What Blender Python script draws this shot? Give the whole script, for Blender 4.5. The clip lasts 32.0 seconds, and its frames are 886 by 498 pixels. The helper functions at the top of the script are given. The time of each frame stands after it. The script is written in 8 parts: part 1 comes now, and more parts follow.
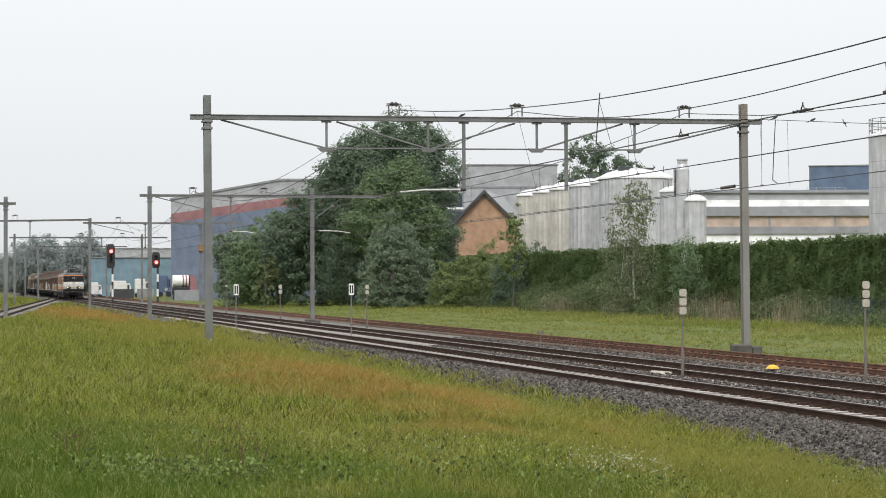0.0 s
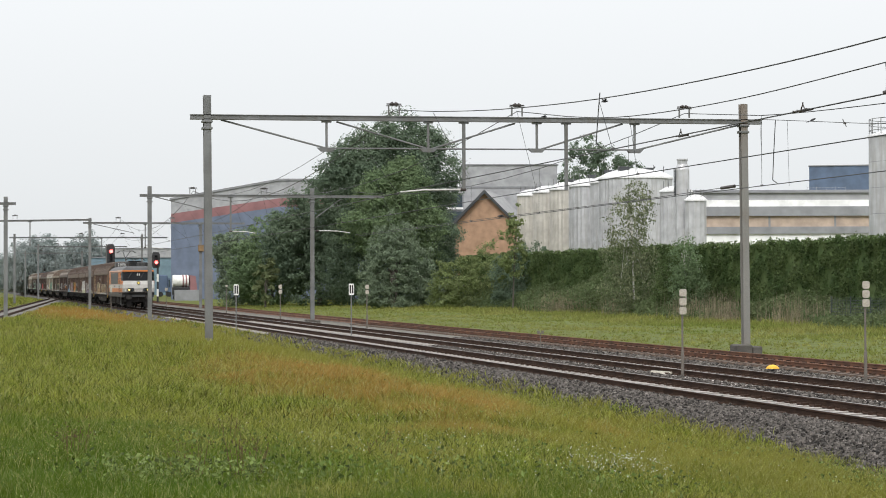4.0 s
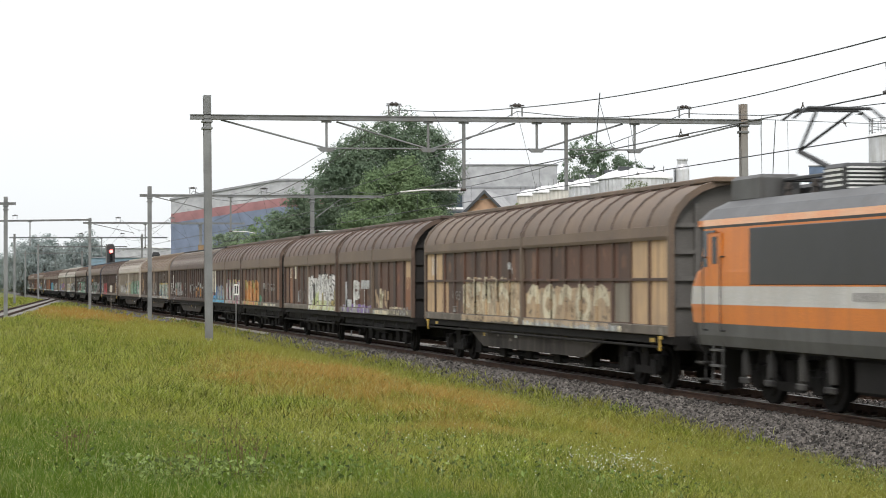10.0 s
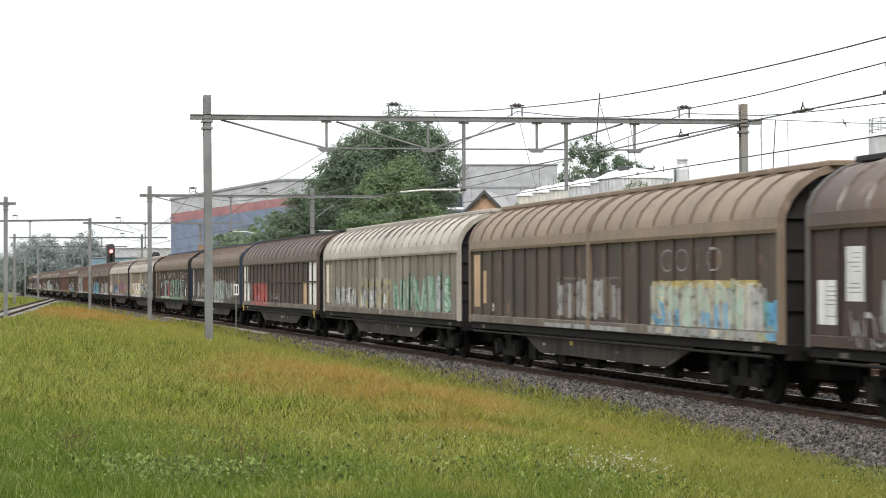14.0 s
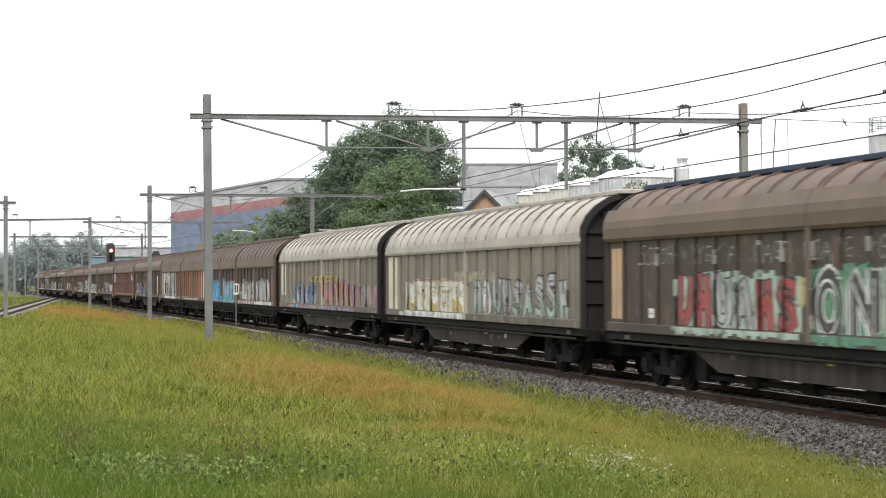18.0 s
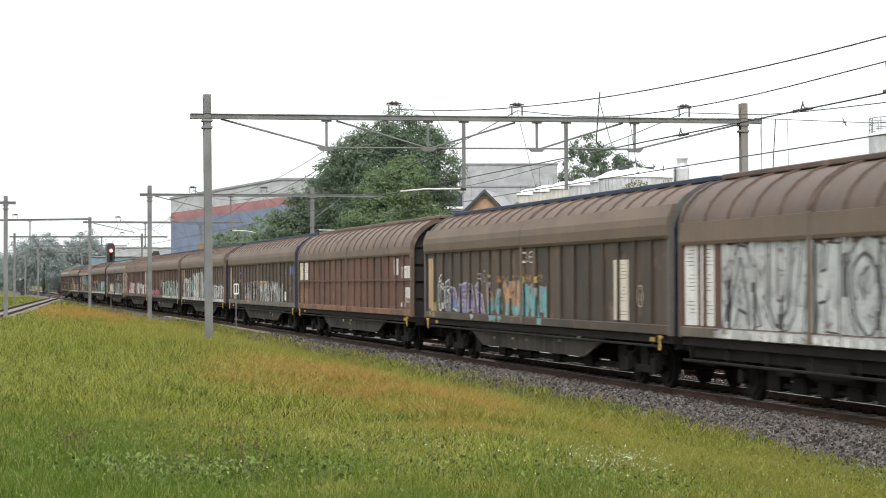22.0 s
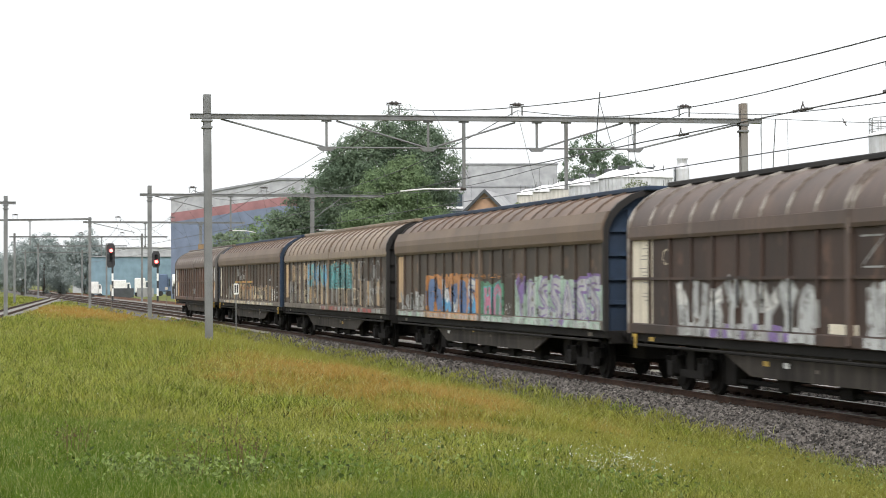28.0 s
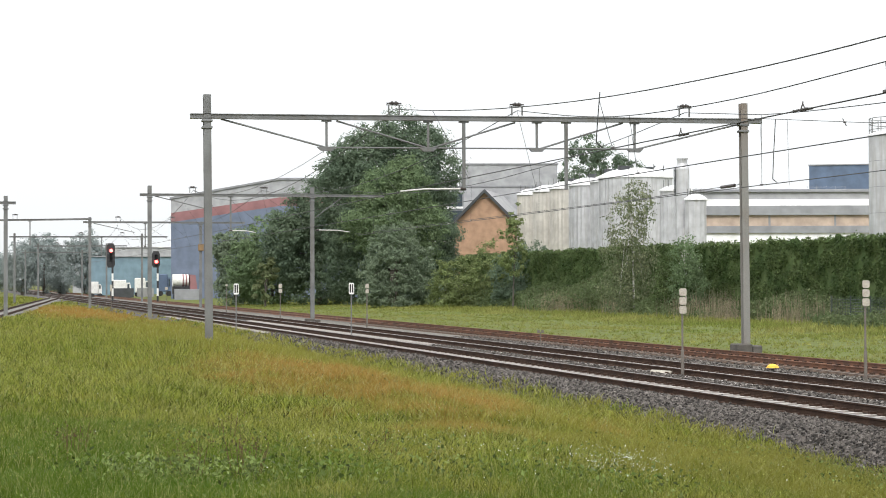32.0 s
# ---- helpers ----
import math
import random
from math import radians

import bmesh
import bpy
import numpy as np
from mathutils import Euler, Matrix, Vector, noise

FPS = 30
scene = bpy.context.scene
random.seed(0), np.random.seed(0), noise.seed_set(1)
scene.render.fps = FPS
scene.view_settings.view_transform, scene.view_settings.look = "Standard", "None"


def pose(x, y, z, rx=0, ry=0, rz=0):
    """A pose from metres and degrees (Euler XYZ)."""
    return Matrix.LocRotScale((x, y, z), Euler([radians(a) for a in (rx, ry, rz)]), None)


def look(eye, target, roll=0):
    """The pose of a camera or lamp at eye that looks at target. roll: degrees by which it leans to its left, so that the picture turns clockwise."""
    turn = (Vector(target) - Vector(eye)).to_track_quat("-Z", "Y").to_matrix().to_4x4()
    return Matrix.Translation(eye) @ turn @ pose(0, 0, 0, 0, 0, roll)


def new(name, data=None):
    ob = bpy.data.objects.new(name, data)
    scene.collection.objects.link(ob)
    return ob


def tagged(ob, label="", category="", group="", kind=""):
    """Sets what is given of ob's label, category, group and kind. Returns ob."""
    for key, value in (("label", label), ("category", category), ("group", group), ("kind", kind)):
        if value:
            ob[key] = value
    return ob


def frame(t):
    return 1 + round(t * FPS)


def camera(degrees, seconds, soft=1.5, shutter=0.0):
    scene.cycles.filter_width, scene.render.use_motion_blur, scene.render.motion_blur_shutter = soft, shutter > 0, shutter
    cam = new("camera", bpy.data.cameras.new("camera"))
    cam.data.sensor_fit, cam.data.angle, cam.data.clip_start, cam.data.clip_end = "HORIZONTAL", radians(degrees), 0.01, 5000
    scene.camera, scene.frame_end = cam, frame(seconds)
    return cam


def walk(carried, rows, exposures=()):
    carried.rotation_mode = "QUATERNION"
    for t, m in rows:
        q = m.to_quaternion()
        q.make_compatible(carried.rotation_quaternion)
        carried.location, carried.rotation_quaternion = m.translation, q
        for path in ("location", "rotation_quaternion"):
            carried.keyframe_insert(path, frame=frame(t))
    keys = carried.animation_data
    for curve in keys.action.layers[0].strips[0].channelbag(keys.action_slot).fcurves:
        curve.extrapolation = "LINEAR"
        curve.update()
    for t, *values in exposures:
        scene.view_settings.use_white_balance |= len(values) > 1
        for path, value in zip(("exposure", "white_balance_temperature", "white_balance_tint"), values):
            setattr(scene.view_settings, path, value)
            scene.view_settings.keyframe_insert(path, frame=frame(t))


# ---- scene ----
cam = camera(24.89, 32.0, soft=0.95, shutter=0.22)
EYE = Vector((-15.483, 0.0, 2.279))


def aim(turn, tilt, lean):
    way = Vector((math.sin(radians(turn)), math.cos(radians(turn)), math.tan(radians(tilt))))
    return look(EYE, EYE + way * 50, lean)


FIRST, LATER = aim(13.479, 0.955, -0.176), aim(13.479, 0.933, -0.176)
walk(cam, [(0, FIRST), (12.6, FIRST), (13, aim(13.479, 0.977, -0.176)), (13.4, FIRST), (15, FIRST), (18, LATER), (22.6, LATER), (23, aim(13.479, 0.919, -0.176)), (23.4, LATER), (32, LATER)],
     exposures=[(0, -0.08), (8.5, -0.08), (11.0, 0.29), (30.5, 0.29), (32, 0.22)])

# ---- sky and sun: a bright overcast day ----
world = bpy.data.worlds.new("overcast_sky")
scene.world = world
world.use_nodes = True
wn, wl = world.node_tree.nodes, world.node_tree.links
sky = wn.new("ShaderNodeTexSky")
sky.sky_type, sky.sun_disc = "NISHITA", False
sky.sun_elevation, sky.sun_rotation = radians(52), radians(200)
sky_grey = wn.new("ShaderNodeHueSaturation")
sky_grey.inputs["Saturation"].default_value, sky_grey.inputs["Value"].default_value = 0.25, 0.1
coord = wn.new("ShaderNodeTexCoord")
split = wn.new("ShaderNodeSeparateXYZ")
clouds = wn.new("ShaderNodeValToRGB")
clouds.color_ramp.elements[0].position, clouds.color_ramp.elements[0].color = 0.0, (0.83, 0.86, 0.88, 1)
clouds.color_ramp.elements[1].position, clouds.color_ramp.elements[1].color = 0.7, (1.75, 1.78, 1.82, 1)
mix = wn.new("ShaderNodeMix")
mix.data_type, mix.inputs["Factor"].default_value = "RGBA", 0.9
back = wn["Background"]
back.inputs["Strength"].default_value = 1.0
wl.new(coord.outputs["Generated"], split.inputs[0])
wl.new(split.outputs["Z"], clouds.inputs["Fac"])
wl.new(sky.outputs[0], sky_grey.inputs["Color"])
wl.new(sky_grey.outputs[0], mix.inputs["A"])
wl.new(clouds.outputs["Color"], mix.inputs["B"])
wl.new(mix.outputs["Result"], back.inputs["Color"])

sun_lamp = bpy.data.lights.new("sun", "SUN")
sun_lamp.energy, sun_lamp.angle, sun_lamp.color = 2.1, radians(25), (1.0, 0.97, 0.92)
sun = new("sun", sun_lamp)
sun.matrix_world = look((-30, -40, 80), (0, 30, 0))


# ---- materials ----
def material(name, base, second=None, scale=3.0, rough=0.7, metal=0.0, bump=0.0, fine=40.0, spread=(0.35, 0.65),
             streak=None, island=0.0, spec=0.5, rust=None, rust_at=0.62, object_space=True, glow=0.0, bays=0.0, bay=1.1, warm=None):
    """A surface with two scales of variation; streak: vertical dirt; rust: patches; island: spread of brightness piece by piece."""
    m = bpy.data.materials.new(name)
    m.use_nodes = True
    n, l = m.node_tree.nodes, m.node_tree.links
    p = n["Principled BSDF"]
    p.inputs["Roughness"].default_value, p.inputs["Metallic"].default_value = rough, metal
    p.inputs["Specular IOR Level"].default_value = spec
    second = second or tuple(c * 0.72 for c in base[:3]) + (1,)
    tc = n.new("ShaderNodeTexCoord")
    where = tc.outputs["Object"]
    if not object_space:
        where = n.new("ShaderNodeNewGeometry").outputs["Position"]
    large = n.new("ShaderNodeTexNoise")
    large.inputs["Scale"].default_value, large.inputs["Detail"].default_value = scale, 6
    l.new(where, large.inputs["Vector"])
    ramp = n.new("ShaderNodeValToRGB")
    ramp.color_ramp.elements[0].position, ramp.color_ramp.elements[1].position = spread
    ramp.color_ramp.elements[0].color, ramp.color_ramp.elements[1].color = base, second
    l.new(large.outputs["Fac"], ramp.inputs["Fac"])
    out = ramp.outputs["Color"]
    small = n.new("ShaderNodeTexNoise")
    small.inputs["Scale"].default_value, small.inputs["Detail"].default_value = fine, 4
    l.new(where, small.inputs["Vector"])

    def blend(a, colour, fac, kind="MIX"):
        x = n.new("ShaderNodeMix")
        x.data_type, x.blend_type = "RGBA", kind
        l.new(a, x.inputs["A"])
        if isinstance(colour, tuple):
            x.inputs["B"].default_value = colour
        else:
            l.new(colour, x.inputs["B"])
        if isinstance(fac, float):
            x.inputs["Factor"].default_value = fac
        else:
            l.new(fac, x.inputs["Factor"])
        return x.outputs["Result"]

    grain = n.new("ShaderNodeMapRange")
    grain.inputs["From Min"].default_value, grain.inputs["From Max"].default_value = 0.3, 0.7
    grain.inputs["To Min"].default_value, grain.inputs["To Max"].default_value = 0.8, 1.18
    l.new(small.outputs["Fac"], grain.inputs["Value"])
    out = blend(out, grain.outputs["Result"], 1.0, "MULTIPLY")
    if streak:
        stretch = n.new("ShaderNodeMapping")
        stretch.inputs["Scale"].default_value = (5.0, 5.0, 0.35)
        l.new(where, stretch.inputs["Vector"])
        lines = n.new("ShaderNodeTexNoise")
        lines.inputs["Scale"].default_value, lines.inputs["Detail"].default_value = 1.0, 5
        l.new(stretch.outputs["Vector"], lines.inputs["Vector"])
        cut = n.new("ShaderNodeMapRange")
        cut.inputs["From Min"].default_value, cut.inputs["From Max"].default_value = 0.48, 0.72
        cut.inputs["To Max"].default_value = 0.75
        l.new(lines.outputs["Fac"], cut.inputs["Value"])
        out = blend(out, streak, cut.outputs["Result"])
    if rust:
        spots = n.new("ShaderNodeTexNoise")
        spots.inputs["Scale"].default_value, spots.inputs["Detail"].default_value = scale * 2.3, 8
        l.new(where, spots.inputs["Vector"])
        cut = n.new("ShaderNodeMapRange")
        cut.inputs["From Min"].default_value, cut.inputs["From Max"].default_value = rust_at, rust_at + 0.08
        l.new(spots.outputs["Fac"], cut.inputs["Value"])
        out = blend(out, rust, cut.outputs["Result"])
    if island:
        geo = n.new("ShaderNodeNewGeometry")
        vary = n.new("ShaderNodeMapRange")
        vary.inputs["To Min"].default_value, vary.inputs["To Max"].default_value = 1 - island, 1 + island
        l.new(geo.outputs["Random Per Island"], vary.inputs["Value"])
        out = blend(out, vary.outputs["Result"], 1.0, "MULTIPLY")
    if bays:
        place = n.new("ShaderNodeSeparateXYZ")
        l.new(where, place.inputs[0])
        cell = n.new("ShaderNodeMath")
        cell.operation = "DIVIDE"
        cell.inputs[1].default_value = bay
        l.new(place.outputs["Y"], cell.inputs[0])
        whole = n.new("ShaderNodeMath")
        whole.operation = "FLOOR"
        l.new(cell.outputs[0], whole.inputs[0])
        info = n.new("ShaderNodeObjectInfo")
        both = n.new("ShaderNodeMath")
        both.operation = "MULTIPLY_ADD"
        both.inputs[1].default_value = 91.7
        l.new(info.outputs["Random"], both.inputs[0])
        l.new(whole.outputs[0], both.inputs[2])
        dice = n.new("ShaderNodeTexWhiteNoise")
        dice.noise_dimensions = "1D"
        l.new(both.outputs[0], dice.inputs["W"])
        tone = n.new("ShaderNodeMapRange")
        tone.inputs["To Min"].default_value, tone.inputs["To Max"].default_value = 1 - bays, 1 + bays
        l.new(dice.outputs["Value"], tone.inputs["Value"])
        out = blend(out, tone.outputs["Result"], 1.0, "MULTIPLY")
        if warm:
            turn_warm = n.new("ShaderNodeMapRange")
            turn_warm.inputs["From Min"].default_value, turn_warm.inputs["From Max"].default_value = 0.45, 0.95
            turn_warm.inputs["To Max"].default_value = 0.75
            l.new(dice.outputs["Color"], turn_warm.inputs["Value"])
            soft = n.new("ShaderNodeMath")
            soft.operation = "MULTIPLY"
            l.new(turn_warm.outputs["Result"], soft.inputs[0])
            l.new(large.outputs["Fac"], soft.inputs[1])
            out = blend(out, warm, soft.outputs[0])
    l.new(out, p.inputs["Base Color"])
    if bump:
        b = n.new("ShaderNodeBump")
        b.inputs["Strength"].default_value, b.inputs["Distance"].default_value = bump, 0.02
        l.new(small.outputs["Fac"], b.inputs["Height"])
        l.new(b.outputs["Normal"], p.inputs["Normal"])
    if glow:
        p.inputs["Emission Color"].default_value, p.inputs["Emission Strength"].default_value = base, glow
    return m


def leaf_material(name, base, second, scale=0.4, island=0.45, rough=0.6, patches=(), third=None, share_of=0.25):
    """Leaves and blades: colour by place and by piece, some light through them. patches: (x, y, radius, colour) where other plants grow."""
    m = material(name, base, second, scale=scale, rough=rough, island=island, spec=0.12, object_space=False, fine=1.7)
    n, l = m.node_tree.nodes, m.node_tree.links
    p = n["Principled BSDF"]
    link = p.inputs["Base Color"].links[0]
    colour = link.from_socket
    geo = n.new("ShaderNodeNewGeometry")
    wob = n.new("ShaderNodeTexNoise")
    wob.inputs["Scale"].default_value, wob.inputs["Detail"].default_value = 0.55, 5
    l.new(geo.outputs["Position"], wob.inputs["Vector"])
    for x, y, rx, ry, tint, amount in patches:
        shift = n.new("ShaderNodeVectorMath")
        shift.operation = "SUBTRACT"
        shift.inputs[1].default_value = (x, y, 0)
        l.new(geo.outputs["Position"], shift.inputs[0])
        size = n.new("ShaderNodeVectorMath")
        size.operation = "MULTIPLY"
        size.inputs[1].default_value = (1 / rx, 1 / ry, 0)
        l.new(shift.outputs[0], size.inputs[0])
        length = n.new("ShaderNodeVectorMath")
        length.operation = "LENGTH"
        l.new(size.outputs[0], length.inputs[0])
        add = n.new("ShaderNodeMath")
        add.operation = "MULTIPLY_ADD"
        add.inputs[1].default_value, add.inputs[2].default_value = -3.2, 1.6
        l.new(wob.outputs["Fac"], add.inputs[0])
        total = n.new("ShaderNodeMath")
        l.new(length.outputs["Value"], total.inputs[0])
        l.new(add.outputs[0], total.inputs[1])
        mask = n.new("ShaderNodeMapRange")
        mask.inputs["From Min"].default_value, mask.inputs["From Max"].default_value = 1.25, 0.45
        mask.inputs["To Max"].default_value = amount
        l.new(total.outputs[0], mask.inputs["Value"])
        x_mix = n.new("ShaderNodeMix")
        x_mix.data_type = "RGBA"
        l.new(mask.outputs["Result"], x_mix.inputs["Factor"])
        l.new(colour, x_mix.inputs["A"])
        x_mix.inputs["B"].default_value = tint
        colour = x_mix.outputs["Result"]
    l.new(colour, p.inputs["Base Color"])
    if third:
        pick = n.new("ShaderNodeMapRange")
        pick.inputs["From Min"].default_value, pick.inputs["From Max"].default_value = 1 - share_of - 0.1, 1 - share_of + 0.1
        pick.inputs["To Max"].default_value = 0.85
        l.new(geo.outputs["Random Per Island"], pick.inputs["Value"])
        odd = n.new("ShaderNodeMix")
        odd.data_type = "RGBA"
        l.new(pick.outputs["Result"], odd.inputs["Factor"])
        l.new(colour, odd.inputs["A"])
        odd.inputs["B"].default_value = third
        colour = odd.outputs["Result"]
        l.new(colour, p.inputs["Base Color"])
    thin = n.new("ShaderNodeBsdfTranslucent")
    l.new(colour, thin.inputs["Color"])
    both = n.new("ShaderNodeMixShader")
    both.inputs["Fac"].default_value = 0.42
    l.new(p.outputs[0], both.inputs[1])
    l.new(thin.outputs[0], both.inputs[2])
    l.new(both.outputs[0], n["Material Output"].inputs["Surface"])
    return m


SORREL = (0.315, 0.19, 0.05, 1)
STRAW = (0.235, 0.218, 0.042, 1)
GREEN = (0.062, 0.118, 0.010, 1)
FIELD_PATCHES = ((-14.8, 20, 2.6, 9, GREEN, 0.75), (-11.5, 14.8, 6.0, 3.6, GREEN, 0.7), (-5.6, 20.5, 3.2, 4.0, (0.082, 0.118, 0.018, 1), 0.6), (-4.0, 25.5, 1.2, 4.0, (0.10, 0.128, 0.024, 1), 0.5), (-12.0, 20.5, 1.6, 2.0, GREEN, 0.4), (-9.5, 19.5, 1.2, 1.6, GREEN, 0.45), (-5.5, 30, 3.0, 22, STRAW, 0.6), (-5.5, 85, 5.0, 45, STRAW, 0.7), (-7.6, 43, 3.0, 10.0, SORREL, 0.85), (-6.2, 37, 2.0, 6.0, SORREL, 0.2), (-8.2, 29, 0.8, 3.0, SORREL, 0.5), (-6.0, 165, 4.5, 50, SORREL, 0.9), (-17.5, 250, 5.5, 130, (0.15, 0.155, 0.08, 1), 0.8))
M = {
    "soil": leaf_material("meadow_soil", (0.11, 0.13, 0.026, 1), (0.145, 0.145, 0.034, 1), 0.5, 0.0, patches=FIELD_PATCHES + ((-3.1, 26, 0.55, 7, (0.17, 0.14, 0.105, 1), 0.9), (23, 140, 13, 200, (0.135, 0.165, 0.042, 1), 0.95),)),
    "grass": leaf_material("meadow_grass", (0.158, 0.20, 0.026, 1), (0.225, 0.23, 0.043, 1), 0.8, 0.85, patches=FIELD_PATCHES, third=(0.33, 0.32, 0.14, 1), share_of=0.14),
    "verge": leaf_material("verge_grass", (0.165, 0.20, 0.045, 1), (0.27, 0.265, 0.085, 1), 0.14, 0.3),
    "bud": leaf_material("grass_seed_heads", (0.33, 0.33, 0.10, 1), (0.25, 0.28, 0.07, 1), 0.8, 0.4, patches=((-7.3, 44, 2.7, 9.0, (0.36, 0.20, 0.07, 1), 0.8),)),
    "pale_ballast": material("pale_branch_ballast", (0.17, 0.158, 0.142, 1), (0.105, 0.098, 0.088, 1), 1.5, 0.9, bump=0.8, fine=12),
    "ballast": material("ballast", (0.075, 0.069, 0.063, 1), (0.035, 0.032, 0.029, 1), 6, 0.9, bump=1.0, fine=22),
    "stone": material("ballast_stone", (0.118, 0.106, 0.097, 1), (0.06, 0.054, 0.049, 1), 9, 0.9, island=0.8, spec=0.2),
    "old_ballast": material("old_ballast", (0.155, 0.142, 0.122, 1), (0.09, 0.084, 0.066, 1), 3, 0.9, bump=0.8, fine=20),
    "rail": material("rail_side", (0.066, 0.04, 0.029, 1), (0.038, 0.024, 0.018, 1), 2, 0.85, bump=0.3, spec=0.12),
    "rail_rust": material("rusty_rail_side", (0.19, 0.085, 0.045, 1), (0.10, 0.05, 0.032, 1), 2, 0.85, bump=0.3),
    "railhead": material("rail_head", (0.26, 0.235, 0.22, 1), (0.17, 0.15, 0.14, 1), 4, 0.42, metal=0.8),
    "sleeper": material("concrete_sleeper", (0.43, 0.395, 0.37, 1), (0.29, 0.265, 0.245, 1), 5, 0.85, bump=0.4),
    "wood": material("old_wood_sleeper", (0.14, 0.10, 0.075, 1), (0.08, 0.06, 0.05, 1), 5, 0.9, bump=0.5),
    "galv": material("weathered_galvanised_steel", (0.190, 0.195, 0.195, 1), (0.132, 0.135, 0.135, 1), 1.2, 0.62, metal=0.25, bump=0.2, streak=(0.130, 0.122, 0.108, 1)),
    "brownpost": material("rust_stained_post", (0.198, 0.193, 0.180, 1), (0.155, 0.105, 0.072, 1), 0.35, 0.7, spread=(0.52, 0.7), streak=(0.198, 0.187, 0.168, 1)),
    "concrete": material("concrete_block", (0.105, 0.095, 0.083, 1), (0.065, 0.06, 0.053, 1), 3, 0.9, bump=0.6),
    "wire": material("dark_wire", (0.04, 0.042, 0.042, 1), None, 2, 0.6),
    "insul": material("brown_insulator", (0.05, 0.04, 0.035, 1), None, 6, 0.35),
    "arm": material("pale_arm", (0.62, 0.61, 0.58, 1), (0.5, 0.49, 0.46, 1), 3, 0.5),
    "black": material("black_paint", (0.018, 0.018, 0.02, 1), (0.03, 0.03, 0.032, 1), 3, 0.6),
    "white": material("white_paint", (0.78, 0.78, 0.75, 1), (0.66, 0.65, 0.62, 1), 3, 0.55),
    "cream": material("cream_board", (0.43, 0.395, 0.33, 1), (0.34, 0.31, 0.26, 1), 3, 0.6),
    "dullorange": material("dull_orange_box", (0.24, 0.15, 0.07, 1), (0.19, 0.12, 0.06, 1), 3, 0.6),
    "pole": material("grey_brown_pole", (0.16, 0.14, 0.12, 1), None, 3, 0.7),
    "yellow": material("yellow_paint", (0.72, 0.42, 0.03, 1), (0.6, 0.34, 0.03, 1), 5, 0.55),
    "red_light": material("red_signal_light", (1.0, 0.10, 0.09, 1), None, 3, 0.4, glow=7),
    "lamp": material("warm_headlight", (1.0, 0.74, 0.15, 1), None, 3, 0.3, glow=0.3),
    "lamp_white": material("white_headlight", (0.95, 0.76, 0.24, 1), None, 3, 0.3, glow=1.1),
}


# ---- helpers of this scene ----
def part(name, bm, material, parent=None, label="", place=None):
    """Links a bmesh as one mesh object, under parent if given."""
    me = bpy.data.meshes.new(name)
    bm.to_mesh(me)
    bm.free()
    return share(name, me, material, parent, label, place)


def share(name, me, material, parent=None, label="", place=None):
    ob = new(name, me)
    if not me.materials:
        me.materials.append(material)
    elif me.materials[0] is not material:
        ob.material_slots[0].link = "OBJECT"
        ob.material_slots[0].material = material
    if parent:
        ob.parent = parent
    if place is not None:
        ob.matrix_basis = place
    if label:
        tagged(ob, label)
    return ob


def empty(name, x, y, z, label, category, group="", kind="", turn=0):
    ob = new(name)
    ob.matrix_basis = pose(x, y, z, 0, 0, turn)
    return tagged(ob, label, category, group, kind)


def box(bm, x0, x1, y0, y1, z0, z1, bevel=0.0):
    r = bmesh.ops.create_cube(bm, size=1, matrix=Matrix.LocRotScale(((x0 + x1) / 2, (y0 + y1) / 2, (z0 + z1) / 2), None, (abs(x1 - x0), abs(y1 - y0), abs(z1 - z0))))
    if bevel:
        edges = list({e for v in r["verts"] for e in v.link_edges})
        bmesh.ops.bevel(bm, geom=edges, offset=bevel, segments=1, affect="EDGES")
    return bm


def rod(bm, a, b, r, r2=None, n=8, caps=True):
    a, b = Vector(a), Vector(b)
    d = b - a
    m = Matrix.Translation((a + b) / 2) @ d.to_track_quat("Z", "Y").to_matrix().to_4x4()
    bmesh.ops.create_cone(bm, cap_ends=caps, segments=n, radius1=r, radius2=r if r2 is None else r2, depth=d.length, matrix=m)
    return bm


def disc(bm, centre, r, thick, axis="x", n=20):
    c = Vector(centre)
    d = {"x": Vector((thick / 2, 0, 0)), "y": Vector((0, thick / 2, 0)), "z": Vector((0, 0, thick / 2))}[axis]
    return rod(bm, c - d, c + d, r, n=n)


def prism(bm, outline, y0, y1, axis="y"):
    """A closed outline of (a, z) pushed along one axis."""
    def at(a, z, s):
        return (a, s, z) if axis == "y" else (s, a, z)
    lo = [bm.verts.new(at(a, z, y0)) for a, z in outline]
    hi = [bm.verts.new(at(a, z, y1)) for a, z in outline]
    k = len(outline)
    for i in range(k):
        bm.faces.new((lo[i], lo[(i + 1) % k], hi[(i + 1) % k], hi[i]))
    bm.faces.new(lo[::-1])
    bm.faces.new(hi)
    bmesh.ops.recalc_face_normals(bm, faces=bm.faces[:])
    return bm


def prism_z(bm, outline, z0, z1, lean=0.0):
    """A closed outline of (x, y) pushed upwards, its top shifted by lean."""
    lo = [bm.verts.new((x, y, z0)) for x, y in outline]
    hi = [bm.verts.new((x + lean, y, z1)) for x, y in outline]
    k = len(outline)
    for i in range(k):
        bm.faces.new((lo[i], lo[(i + 1) % k], hi[(i + 1) % k], hi[i]))
    bm.faces.new(lo[::-1])
    bm.faces.new(hi)
    bmesh.ops.recalc_face_normals(bm, faces=bm.faces[:])
    return bm


